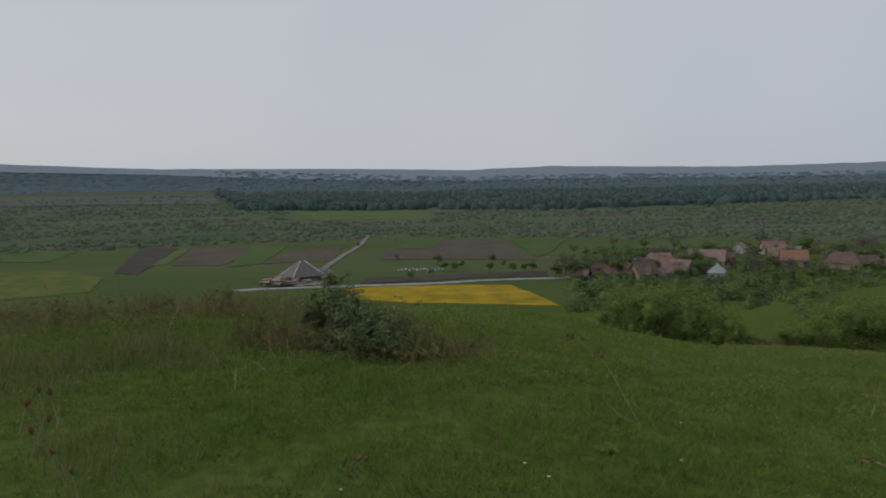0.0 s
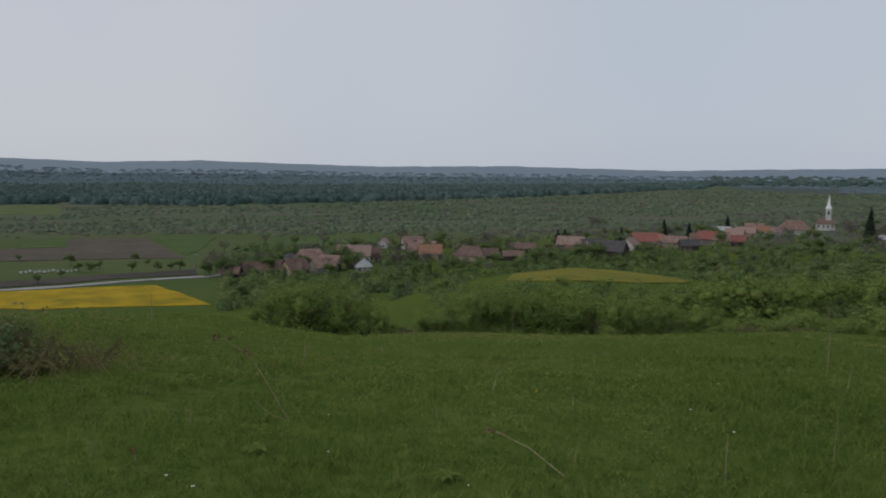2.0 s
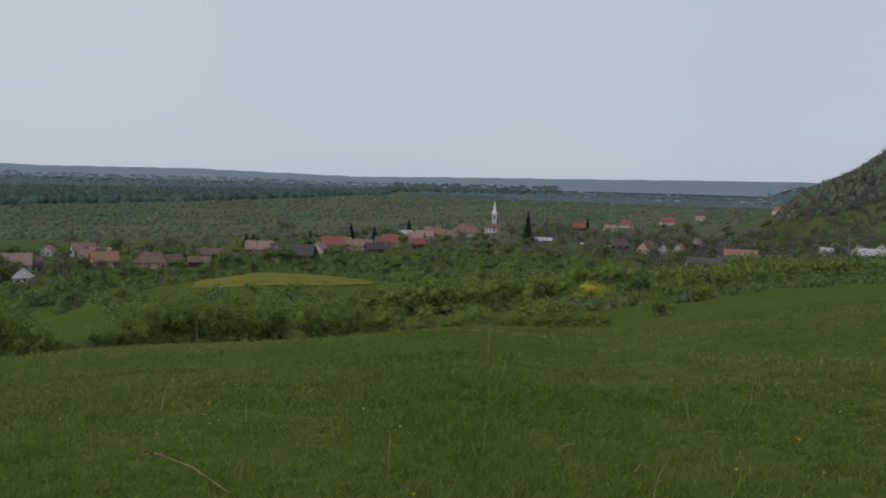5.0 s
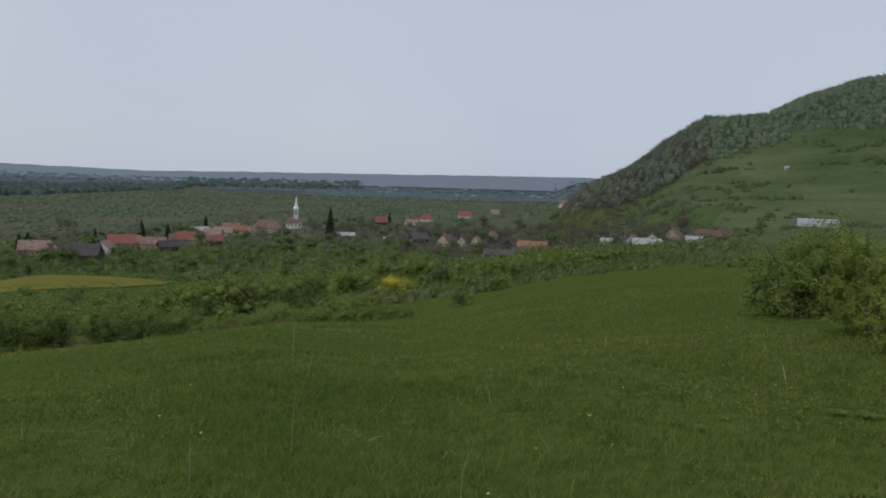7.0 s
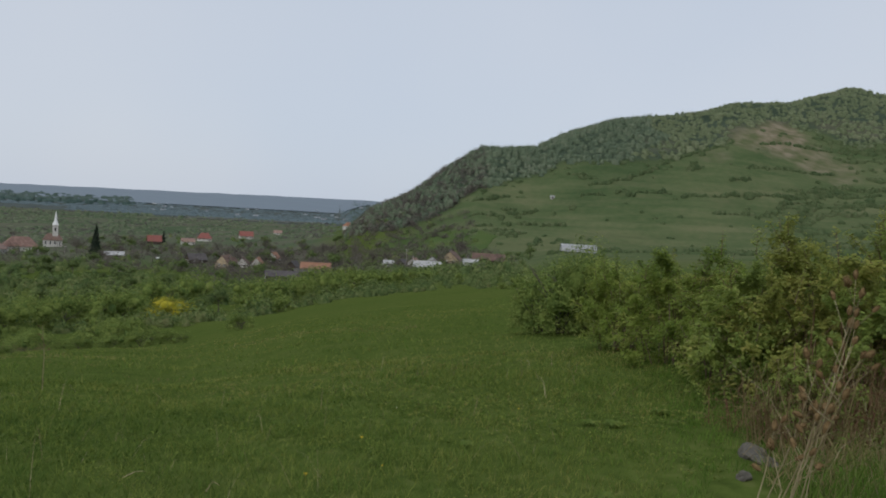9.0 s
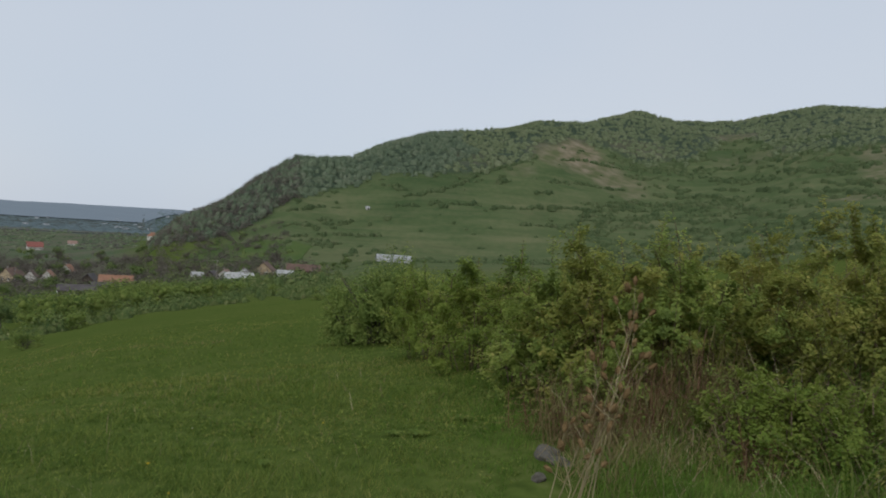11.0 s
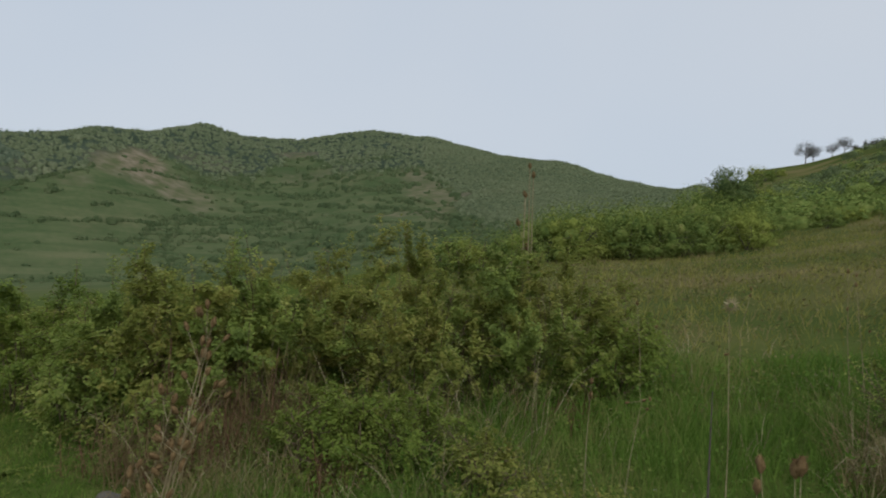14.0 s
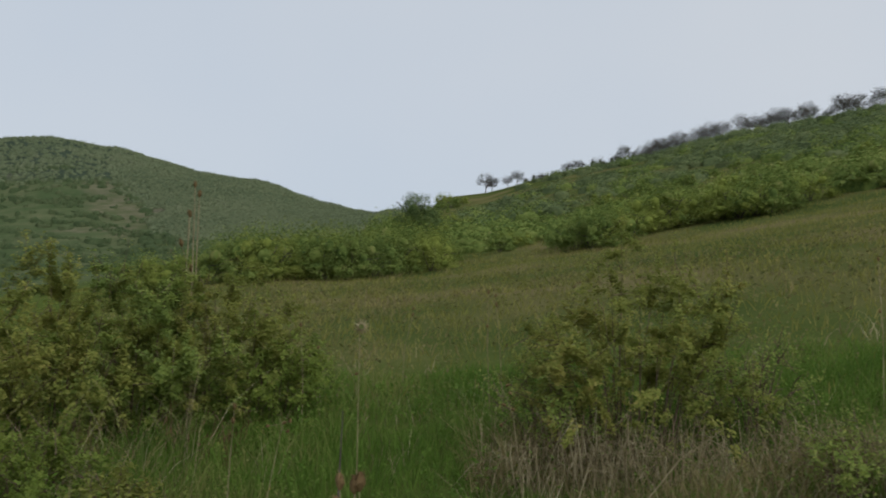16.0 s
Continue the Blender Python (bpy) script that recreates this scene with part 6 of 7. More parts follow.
# rim of hills along the horizon, its haze put into a faint blue glow
def far_hills():
    m = bpy.data.materials.new("far_hills_haze_glow")
    m.use_nodes = True
    p = m.node_tree.nodes["Principled BSDF"]
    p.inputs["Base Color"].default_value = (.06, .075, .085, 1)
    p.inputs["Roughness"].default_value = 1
    # blue emission in place of air haze
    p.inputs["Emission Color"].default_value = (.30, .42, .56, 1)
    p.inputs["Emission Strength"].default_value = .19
    az = np.arange(-62, 74, .5)
    rr = np.linspace(3080, 4890, 26)
    a, r = np.meshgrid(np.radians(az), rr, indexing="ij")
    x, y = r * np.sin(a), r * np.cos(a)
    z = height(x, y) + 3 + 3 * lumps(x, y, 90, 3) * np.clip((r - 3300) / 300, 0, 1)
    n, k = a.shape
    i, j = np.meshgrid(np.arange(n - 1), np.arange(k - 1), indexing="ij")
    f = np.stack([i * k + j, (i + 1) * k + j, (i + 1) * k + j + 1, i * k + j + 1], -1).reshape(-1, 4)
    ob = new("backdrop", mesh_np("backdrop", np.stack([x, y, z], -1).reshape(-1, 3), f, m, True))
    return tagged(ob, "rim of low hills on the horizon, haze put in as blue-grey glow", "hills", kind="structure")


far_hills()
town = np.random.default_rng(31)
bm = bmesh.new()
for _ in range(26):
    b, d = town.uniform(57, 74), town.uniform(2400, 3200)
    w = town.uniform(5, 13)
    bmesh.ops.create_cube(bm, size=1, matrix=Matrix.Translation(spot(b, d, 2)) @ Matrix.Rotation(town.uniform(0, 3), 4, "Z") @ Matrix.Diagonal((w, town.uniform(8, 14), town.uniform(3, 6), 1)))
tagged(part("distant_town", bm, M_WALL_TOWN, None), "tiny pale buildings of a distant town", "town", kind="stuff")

# greenery between the village gardens
x, y, b, d = scatter(wild, 3000, 9.5, 83, 225, 900)
front = np.interp(b, [9, 20, 30, 40, 50, 60, 70, 83], [300, 306, 335, 372, 420, 420, 340, 270])
back = np.interp(b, [9, 20, 30, 40, 50, 60, 70, 83], [330, 430, 470, 560, 720, 900, 760, 400])
ok = (d > front * .74) & (d < back) & ~((b > 28) & (b < 48) & (d < 210))
x, y, b, d = x[ok], y[ok], b[ok], d[ok]
leafy = wild.uniform(0, 1, len(x)) < np.interp(d / np.interp(b, [9, 20, 30, 40, 50, 60, 70, 83], [300, 306, 335, 372, 420, 420, 340, 270]), [.74, 1.0, 1.1], [.92, .8, .42])
for pick, name, mat, label in ((leafy, "garden_greenery", M_TREE, "garden trees and hedges between the village houses"), (~leafy, "garden_thorns", M_BARE, "leafless grey-brown fruit trees between the houses")):
    n = int(pick.sum())
    tufts(name, x[pick], y[pick], wild.uniform(2.2, 6.5, n), wild.uniform(4, 8.5, n), mat, 50 if mat is M_TREE else 60, wild, label, "greenery", .26 if mat is M_TREE else .1, mat is M_TREE, 4, 7, .34, .74)

# bushes over the upper part of the rising slope, and the far side of the shrub belt
x, y, b, d = scatter(wild, 1900, 142.5, 177, 72, 240)
ok = (lumps(x, y, 22, 5) + .6 * lumps(x, y, 8, 9) > -.15) & (d < np.interp(b, [143, 146, 150, 160, 177], [110, 150, 200, 225, 238]))
x, y, d = x[ok], y[ok], d[ok]
fresh = wild.uniform(0, 1, len(x)) < np.interp(d, [95, 100, 130, 200], [1, .45, .25, .06])
for pick, name, mat, label in ((fresh, "slope_bushes", M_SHRUB, "low yellow-green bushes over the rising slope"), (~fresh, "slope_scrub", M_SLOPE, "low dark bushes scattered over the upper slope")):
    n = int(pick.sum())
    tufts(name, x[pick], y[pick], wild.uniform(.8, 2.4, n), wild.uniform(2.4, 6.5, n), mat, 110, wild, label, "scrub", .15, True, 5, 9, .3, .8)
x, y, b, d = scatter(wild, 2300, 11, 84, 80, 420)
ok = ~((b > 27) & (b < 46) & (d > 118) & (d < 200)) & ~((b < 24) & (d < 262)) & ~((b > 55) & (b < 64) & (d > 108) & (d < 162)) & (d > np.interp(b, [22, 62, 68, 76, 84], [95, 95, 122, 146, 156]))
x, y, d = x[ok], y[ok], d[ok]
grow = np.interp(d, [80, 420], [.7, 1.3])
tufts("belt_scrub", x, y, wild.uniform(1.3, 4.0, len(x)) * grow, wild.uniform(2.6, 5.5, len(x)) * grow, M_TREE, 110, wild, "thick green scrub on the slope below the meadow", "scrub", .21, True, 4, 7, .34, .6)
# leafless trees round the foot of the hill
x, y, b, d = scatter(wild, 900, 60, 80, 340, 640)
ok = np.degrees(np.arctan2(height(x, y), d)) < treeline(b) + .3
x, y = x[ok], y[ok]
tufts("foot_thorns", x, y, wild.uniform(3, 7.5, len(x)), wild.uniform(5, 9, len(x)), M_BARE, 56, wild, "grey-brown leafless trees at the foot of the hill", "woods", .11, False)
# leafless trees all through the village, and the woods behind the hill's nose
x, y, b, d = scatter(wild, 1900, 10, 72, 300, 860)
near = np.interp(b, [10, 20, 30, 40, 50, 60, 70], [310, 335, 365, 420, 480, 430, 390])
ok = (d > near) & (d < near * np.interp(b, [10, 30, 50, 70], [1.25, 1.35, 1.5, 1.6])) & (wild.uniform(0, 1, len(b)) < np.interp(b, [10, 48, 54, 72], [.45, .5, 1, 1]))
x, y = x[ok], y[ok]
tufts("village_thorns", x, y, wild.uniform(5, 10.5, len(x)), wild.uniform(5, 9.5, len(x)), M_BARE, 62, wild, "grey-brown leafless trees among the village houses", "trees", .1, False)
x, y, b, d = scatter(wild, 800, 70.9, 77, 1250, 4200)
tufts("nose_woods", x, y, wild.uniform(3, 5, len(x)), wild.uniform(18, 34, len(x)), M_WOOD_MID, 12, wild, "woods behind the nose of the hill, coloured for haze", "woods", .18, True, 3, 6, .25)
x, y, b, d = scatter(wild, 620, 46, 71, 2350, 3250)
ok = (lumps(x * .4, y, 260, 5) > -.3) & (b < 60)
x, y = x[ok], y[ok]
tufts("far_plain_woods", x, y, wild.uniform(2.5, 4.5, len(x)), wild.uniform(18, 44, len(x)), M_WOOD_HAZE, 4, wild, "belts of trees far across the plain, coloured for haze", "woods", .18, True, 3, 6, .25)
# low pale-blue tufts, added only to give the far plain its haze
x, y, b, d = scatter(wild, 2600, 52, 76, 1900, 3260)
tufts("plain_haze_scrub", x, y, wild.uniform(1.0, 2.6, len(x)), wild.uniform(16, 40, len(x)), M_WOOD_HAZE, 2, wild, "low pale-blue tufts added to tint the far plain with haze", "scrub", .16, True, 3, 6, .2)
# ---- the stand and its surroundings: grass, weeds, thicket ----
def blades(rg, b, d, tall, wide, lean):
    """Grass blades as bent slivers: two faces each."""
    x, y = d * np.sin(np.radians(b)), d * np.cos(np.radians(b))
    n = len(x)
    p = np.stack([x, y, height(x, y) - .01], 1)
    a = rg.uniform(0, 2 * np.pi, n)
    side = np.stack([np.cos(a), np.sin(a), np.zeros(n)], 1) * (wide / 2)[:, None]
    a2 = rg.uniform(0, 2 * np.pi, n)
    out = np.stack([np.cos(a2), np.sin(a2), np.zeros(n)], 1) * (tall * lean * rg.uniform(.2, 1.2, n))[:, None]
    up = np.zeros((n, 3))
    up[:, 2] = tall
    mid = p + up * .6 + out * .4
    tip = p + up * rg.uniform(.85, 1.05, n)[:, None] + out
    v = np.stack([p - side, p + side, mid + side * .7, mid - side * .7, tip], 1).reshape(-1, 3)
    k = np.arange(n)[:, None] * 5
    f = np.concatenate([k + np.array([[0, 1, 2]]), k + np.array([[0, 2, 3]]), k + np.array([[3, 2, 4]])])
    return v, f


def area_scatter(rg, n, b0, b1, d0, d1, power=.5):
    """Even over the ground with power .5; thicker near the stand with a larger power."""
    u = rg.uniform(0, 1, n)
    k = 1 / power
    d = (d0 ** k + (d1 ** k - d0 ** k) * u) ** (1 / k)
    return rg.uniform(b0, b1, n), d


sward = np.random.default_rng(77)


def lay_grass(name, mat, n, b0, b1, d0, d1, tall, wide, lean, label, power=.9, keep=None):
    b, d = area_scatter(sward, n, b0, b1, d0, d1, power)
    x, y = d * np.sin(np.radians(b)), d * np.cos(np.radians(b))
    if keep is not None:
        ok = keep(b, d, x, y)
        b, d, x, y = b[ok], d[ok], x[ok], y[ok]
    patchy = np.clip(1 + .6 * lumps(x, y, .5, 3) + .55 * lumps(x, y, 2.0, 8) + .35 * lumps(x, y, 5.5, 19), .25, 2.6)
    far = np.clip(d / 7, .8, 4)
    ramp = np.clip((b - 90) / 18, .18, 1) if name == "lush_grass" else 1
    h = tall * patchy * ramp * sward.uniform(.5, 1.25, len(b))
    v, f = blades(sward, b, d, h, wide * far * sward.uniform(.7, 1.3, len(b)), lean)
    ob = new(name, mesh_np(name, v, f, mat))
    return tagged(ob, label, "grass", kind="stuff")


lay_grass("meadow_grass", M_GRASS, 140000, -36, 94, 2.6, 15, .075, .0072, 1.2, "short green meadow grass around the stand", 1.0)
lay_grass("meadow_grass_slope", M_GRASS, 80000, -36, 96, 9, 60, .085, .0060, 1.2, "short green meadow grass down the slope", .8, lambda b, d, x, y: sward.uniform(0, 1, len(b)) < np.clip((d - 8) / 8, 0, 1) * np.clip((66 - d) / 30, 0, 1))
lay_grass("meadow_tussocks", M_TALL, 26000, -36, 98, 3.0, 26, .13, .0066, .9, "taller grass tussocks scattered through the meadow", .8, lambda b, d, x, y: lumps(x, y, .42, 31) + .5 * lumps(x, y, 1.7, 12) > .62)
lay_grass("brownish_stems", M_DRYWEED, 15000, -20, 92, 7, 34, .12, .0042, 1.0, "thin brownish stems tinging the meadow", .7, lambda b, d, x, y: lumps(x, y, 6.5, 14) + .4 * lumps(x, y, 1.6, 2) > .42)
lay_grass("lush_grass", M_TALL, 52000, 86, 178, 2.0, 13, .30, .009, .7, "tall lush grass beside the thicket", .75, lambda b, d, x, y: ~((b > 97) & (b < 101.8) & (d > 3.5) & (d < 6.4)) & (sward.uniform(0, 1, len(b)) < np.clip((b - 84) / 10, .2, 1)))
lay_grass("rough_grass", M_ROUGH, 60000, 118, 178, 10, 120, .22, .010, 1.0, "rough olive grass on the rising slope", .75, lambda b, d, x, y: sward.uniform(0, 1, len(b)) < np.clip((125 - d) / 60, 0, 1))
lay_grass("weedy_grass", M_KNOLL_WEED, 26000, -38, 9, 3.4, 22, .28, .008, .6, "rough weedy grass along the knoll", .55, lambda b, d, x, y: lumps(x, y, 2.2, 5) > .1 + np.clip((b + 8) / 10, 0, 1.6))
lay_grass("dry_grass", M_STRAW, 3800, 103, 178, 4.2, 14, .42, .006, .9, "dry straw-coloured grass stems among the green", .6, lambda b, d, x, y: lumps(x, y, 1.4, 6) > .25)
lay_grass("dry_grass_slope", M_DRYWEED, 13000, 126, 178, 13, 60, .30, .007, .9, "brownish dry weeds across the slope", .55, lambda b, d, x, y: lumps(x, y, 4, 6) + .5 * lumps(x, y, 1.1, 3) > .28 + .5 * np.clip((b - 150) / 15, 0, 1))
lay_grass("pale_stems", M_STRAW, 450, -36, 88, 3.2, 14, .20, .004, 1.2, "scattered pale dry stems in the meadow", .7)
lay_grass("dry_tufts", M_DRYWEED, 4600, 144.5, 170, 6.3, 8.3, .5, .007, 1.2, "tufts of pale dry grass below the sparse bush", .5, lambda b, d, x, y: lumps(x, y, .8, 2) > -.05 + .3 * np.clip((b - 160) / 8, 0, 1))
lay_grass("pale_bush_straw", M_STRAW, 800, 145, 169, 6.4, 8.2, .62, .006, 1.3, "pale bent straws below the sparse bush", .5, lambda b, d, x, y: lumps(x, y, .6, 8) > .0)
lay_grass("dry_thicket_grass", M_DRYWEED, 1500, 102.5, 126, 6.6, 9.2, .45, .006, 1.5, "brown dry grass stems before the thicket", .5, lambda b, d, x, y: lumps(x, y, .8, 9) > .0)

lay_grass("teasel_litter", M_DRYWEED, 420, 100.4, 105.5, 6.0, 8.2, .34, .005, 1.4, "brown broken stems round the dead teasels", .5)
lay_grass("thicket_straw", M_STRAW, 260, 112, 124, 6.0, 7.6, .5, .005, 1.2, "pale broken straw at the foot of the bushes", .5, lambda b, d, x, y: lumps(x, y, .6, 21) > .2)
lay_grass("stand_grass", M_GRASS, 16000, 0, 360, .3, 3.2, .075, .0072, 1.2, "short trodden meadow grass at the stand", .7)
lay_grass("pale_thicket_stems", M_STRAW, 420, 101, 127, 6.2, 8.6, .62, .005, .9, "pale upright dry stems in front of the thicket", .5, lambda b, d, x, y: lumps(x, y, .7, 11) > .1)


def weed_carpet(name, mat, n, b0, b1, d0, d1, tall, leaf, label, power=.8, level=0.0):
    """Small broad leaves in patches close over the ground."""
    b, d = area_scatter(sward, n, b0, b1, d0, d1, power)
    x, y = d * np.sin(np.radians(b)), d * np.cos(np.radians(b))
    ok = lumps(x, y, .55, 4) + .6 * lumps(x, y, 1.9, 13) > level
    b, d, x, y = b[ok], d[ok], x[ok], y[ok]
    c = np.stack([x, y, height(x, y) + tall * sward.uniform(.1, 1, len(x)) ** 1.5], 1)
    v, f = leaves_at(sward, c, np.tile([0, 0, 1.0], (len(c), 1)), leaf, leaf * .5)
    v = (v.reshape(-1, 4, 3) - c[:, None]) * np.clip(d / 7, .8, 3)[:, None, None] + c[:, None]
    return tagged(new(name, mesh_np(name, v.reshape(-1, 3), f, mat)), label, "weeds", kind="stuff")


weed_carpet("meadow_herbs", M_GRASS, 40000, -36, 98, 2.8, 11, .07, .035, "low broad-leaved herbs among the meadow grass", 1.0, .1)
weed_carpet("pale_herbs", M_LEAF, 3000, -36, 96, 2.8, 10, .10, .03, "pale flowering herbs among the meadow grass", 1.0, .45)
weed_carpet("thicket_herbs", M_TALL, 26000, 103, 178, 3.0, 11, .38, .045, "leafy green herbs along the thicket", .7, .1)
weed_carpet("slope_herbs", M_KNOLL_WEED, 20000, 118, 178, 9, 40, .34, .045, "olive herbs over the rising slope", .6, .0)
weed_carpet("knoll_herbs", M_KNOLL_WEED, 9000, -38, 4, 7.5, 20, .35, .045, "brown-green herbs over the knoll", .6, .45)


def thicket_bush(seed, bearing, distance, tall, wide, mat, count, leaf, label, stems=12, inner=.34, low=.3, twigs=22):
    """A dense bush near the stand, with many fine stems, long twigs and small leaves."""
    rg = np.random.default_rng(seed)
    ob = empty("bush", Matrix.Translation(spot(bearing, distance, -.03)))
    n, count = stems * 3, int(count * 1.3)
    # canes that arch from the foot to the skin of an uneven dome
    a, r = rg.uniform(0, 2 * np.pi, n), rg.uniform(0, 1, n) ** .42
    end = np.stack([np.cos(a) * r * wide * .48, np.sin(a) * r * wide * .48, tall * (1 - .66 * r ** 3) * rg.uniform(.56, .93, n)], 1)
    foot = np.stack([np.cos(a) * r * wide * .2, np.sin(a) * r * wide * .2, np.zeros(n)], 1) + rg.normal(0, .03 * wide, (n, 3)) * [1, 1, 0]
    bend = foot * .45 + end * .55 + np.stack([-np.cos(a) * .06 * wide, -np.sin(a) * .06 * wide, .22 * tall + 0 * a], 1)

    def along(k, u):
        u = np.asarray(u)[..., None]
        return foot[k] * (1 - u) ** 2 + 2 * bend[k] * u * (1 - u) + end[k] * u * u

    paths = [[(Vector(along(k, u)), .0065 * (1 - .8 * u)) for u in (0., .35, .7, 1.)] for k in range(n)]
    # side twigs, and long shoots above the dome
    m = n * 9
    k, u = rg.integers(0, n, m), rg.uniform(.25, 1, m) ** .8
    p = along(k, u)
    out = p * [1, 1, 0] / (np.linalg.norm(p[:, :2], axis=1)[:, None] + .05) * .5 + rg.normal(0, .6, (m, 3)) + [0, 0, .25]
    long = rg.uniform(.12, .34, m) * (tall / 1.8) ** .5
    shoot = np.arange(m) < twigs
    out[shoot] = rg.normal(0, .25, (twigs, 3)) + [0, 0, 1]
    p[shoot] = end[rg.integers(0, n, twigs)]
    long[shoot] = tall * rg.uniform(.08, .2, twigs)
    skirt = np.arange(m) >= m - n * 2
    a2, r2 = rg.uniform(0, 2 * np.pi, n * 2), wide * rg.uniform(.2, .5, n * 2)
    p[skirt] = np.stack([np.cos(a2) * r2, np.sin(a2) * r2, tall * rg.uniform(.02, .3, n * 2)], 1)
    q = p + out / np.linalg.norm(out, axis=1)[:, None] * long[:, None]
    q[:, 2] = np.maximum(q[:, 2], .04)
    paths += [[(Vector(p[i]), .0045), (Vector(q[i]), .0016)] for i in range(0, m, 2)] + [[(Vector(p[i]), .005), (Vector(q[i]), .0016)] for i in range(1, twigs, 2)]
    v, f = tubes(paths, 4)
    tagged(part("stem", mesh_np("stem", v, f, M_TWIG), M_TWIG, ob), "fine brown canes and twigs", kind="stuff")
    # leaves sit in sprays along the twigs, some twigs full, some nearly bare
    weight = rg.uniform(.05, 1, m) ** 1.5 * (1 + .6 * (p[:, 2] / tall)) * (p[:, 2] > low * tall * .25) + .01
    weight[shoot] *= .45
    weight[skirt] = rg.uniform(.05, .7, n * 2)
    pick = rg.choice(m, count, p=weight / weight.sum())
    t = rg.uniform(.05, 1.05, count)[:, None]
    c = p[pick] * (1 - t) + q[pick] * t + rg.normal(0, leaf * .55, (count, 3))
    c[:, 2] = np.maximum(c[:, 2], .02)
    nor = c * [1, 1, .6] / (wide * .5) + [0, 0, .8]
    v, f = leaves_at(rg, c, nor, leaf * .92, leaf * .56)
    part("foliage", mesh_np("foliage", v, f, mat), mat, ob)
    return tagged(ob, label, "bush", group="thicket beside the meadow")


THORN, FRESH, OLIVE = "dense thorny bush with small dark leaves", "low fresh green shrub in front of the thicket", "olive-green thorny bush with new leaves"
thicket_bush(301, 91.0, 15.0, 2.05, 1.9, M_LEAF, 12000, .06, "yellow-green bush at the end of the thicket")
thicket_bush(302, 94.6, 12.6, 2.05, 2.0, M_LEAF, 12000, .060, OLIVE)
thicket_bush(340, 97.6, 11.2, 1.86, 1.5, M_LEAF, 7000, .05, "fresh green bush closing the end of the thicket", twigs=8)
thicket_bush(303, 99.6, 9.7, 1.85, 1.5, M_LEAF_DARK, 17000, .050, THORN)
thicket_bush(304, 103.6, 9.4, 2.18, 2.3, M_LEAF_OLIVE, 19000, .050, OLIVE)
thicket_bush(305, 107.5, 9.2, 2.13, 2.4, M_LEAF_DARK, 19000, .050, THORN)
thicket_bush(306, 112.5, 9.6, 2.24, 2.6, M_LEAF_OLIVE, 19000, .050, OLIVE, twigs=16)
thicket_bush(307, 118.0, 9.4, 2.24, 2.5, M_LEAF_OLIVE, 19000, .050, OLIVE, twigs=16)
thicket_bush(308, 123.2, 9.8, 2.18, 2.5, M_LEAF_DARK, 19000, .050, THORN, twigs=14)
thicket_bush(309, 128.0, 10.4, 2.18, 2.3, M_LEAF_OLIVE, 16000, .050, OLIVE, twigs=18)
thicket_bush(310, 131.6, 10.2, 1.35, 1.5, M_LEAF, 6000, .05, "small fresh green bush at the end of the thicket")
thicket_bush(341, 100.8, 12.2, 1.9, 2.4, M_LEAF, 9000, .055, OLIVE)
thicket_bush(342, 96.6, 14.2, 1.9, 2.4, M_LEAF_OLIVE, 9000, .06, OLIVE)
thicket_bush(311, 105.0, 12.5, 2.24, 3.0, M_LEAF_OLIVE, 12000, .060, OLIVE)
thicket_bush(312, 115.0, 12.8, 2.35, 3.2, M_LEAF_OLIVE, 12000, .060, OLIVE)
thicket_bush(313, 112.2, 7.3, .85, 1.15, M_LEAF, 6000, .04, FRESH, low=.35, twigs=4)
thicket_bush(314, 117.6, 7.4, .90, 1.35, M_LEAF, 6500, .04, FRESH, low=.35, twigs=4)
thicket_bush(315, 102.6, 7.9, .8, .9, M_LEAF_DARK, 6000, .04, THORN, twigs=5)
thicket_bush(316, 122.5, 6.6, .55, .9, M_LEAF_OLIVE, 2600, .04, "low leafy weeds in the tall grass", low=.3, twigs=6)
thicket_bush(317, 127.5, 5.6, .55, 1.0, M_LEAF_OLIVE, 2600, .04, "low leafy weeds in the tall grass", low=.3, twigs=6)
thicket_bush(318, 155.2, 8.2, 2.5, 2.3, M_LEAF_OLIVE, 20000, .046, "sparse thorny bush with yellowish new leaves", inner=.42, stems=12, twigs=16)
thicket_bush(319, 150.2, 8.0, 1.44, 1.3, M_LEAF_DARK, 2200, .04, "sparse dark bush with bare twigs", inner=.45, stems=12, twigs=10)
thicket_bush(320, 162.5, 8.8, 1.20, 1.6, M_LEAF_DARK, 2200, .042, "sparse thorny bush with bare arching branches", inner=.45, stems=14, twigs=14)
thicket_bush(321, 168.5, 7.0, .8, 1.4, M_LEAF_DARK, 2400, .042, "low leafy weeds in the tall grass", inner=.4, twigs=8)
thicket_bush(331, -8.0, 10.0, 1.0, .9, M_SLOPE, 4200, .05, "small dense dark bush on the knoll")
thicket_bush(332, -5.0, 9.3, .72, 1.25, M_SLOPE, 3600, .05, "low spreading bramble bush on the knoll")
thicket_bush(333, -2.4, 9.1, .5, 1.2, M_KNOLL_WEED, 800, .036, "low olive bramble on the knoll", inner=.5, stems=6, twigs=8)
thicket_bush(334, -11.2, 9.5, .5, 1.2, M_KNOLL_WEED, 600, .036, "low olive bramble on the knoll", inner=.5, stems=6, twigs=8)
thicket_bush(335, -13.6, 9.9, .5, .8, M_KNOLL_WEED, 450, .036, "thin brown-green weeds on the knoll", inner=.5, stems=6, twigs=8)
thicket_bush(336, .8, 9.4, .42, 1.1, M_KNOLL_WEED, 450, .036, "low olive bramble on the knoll", inner=.5, stems=6, twigs=8)
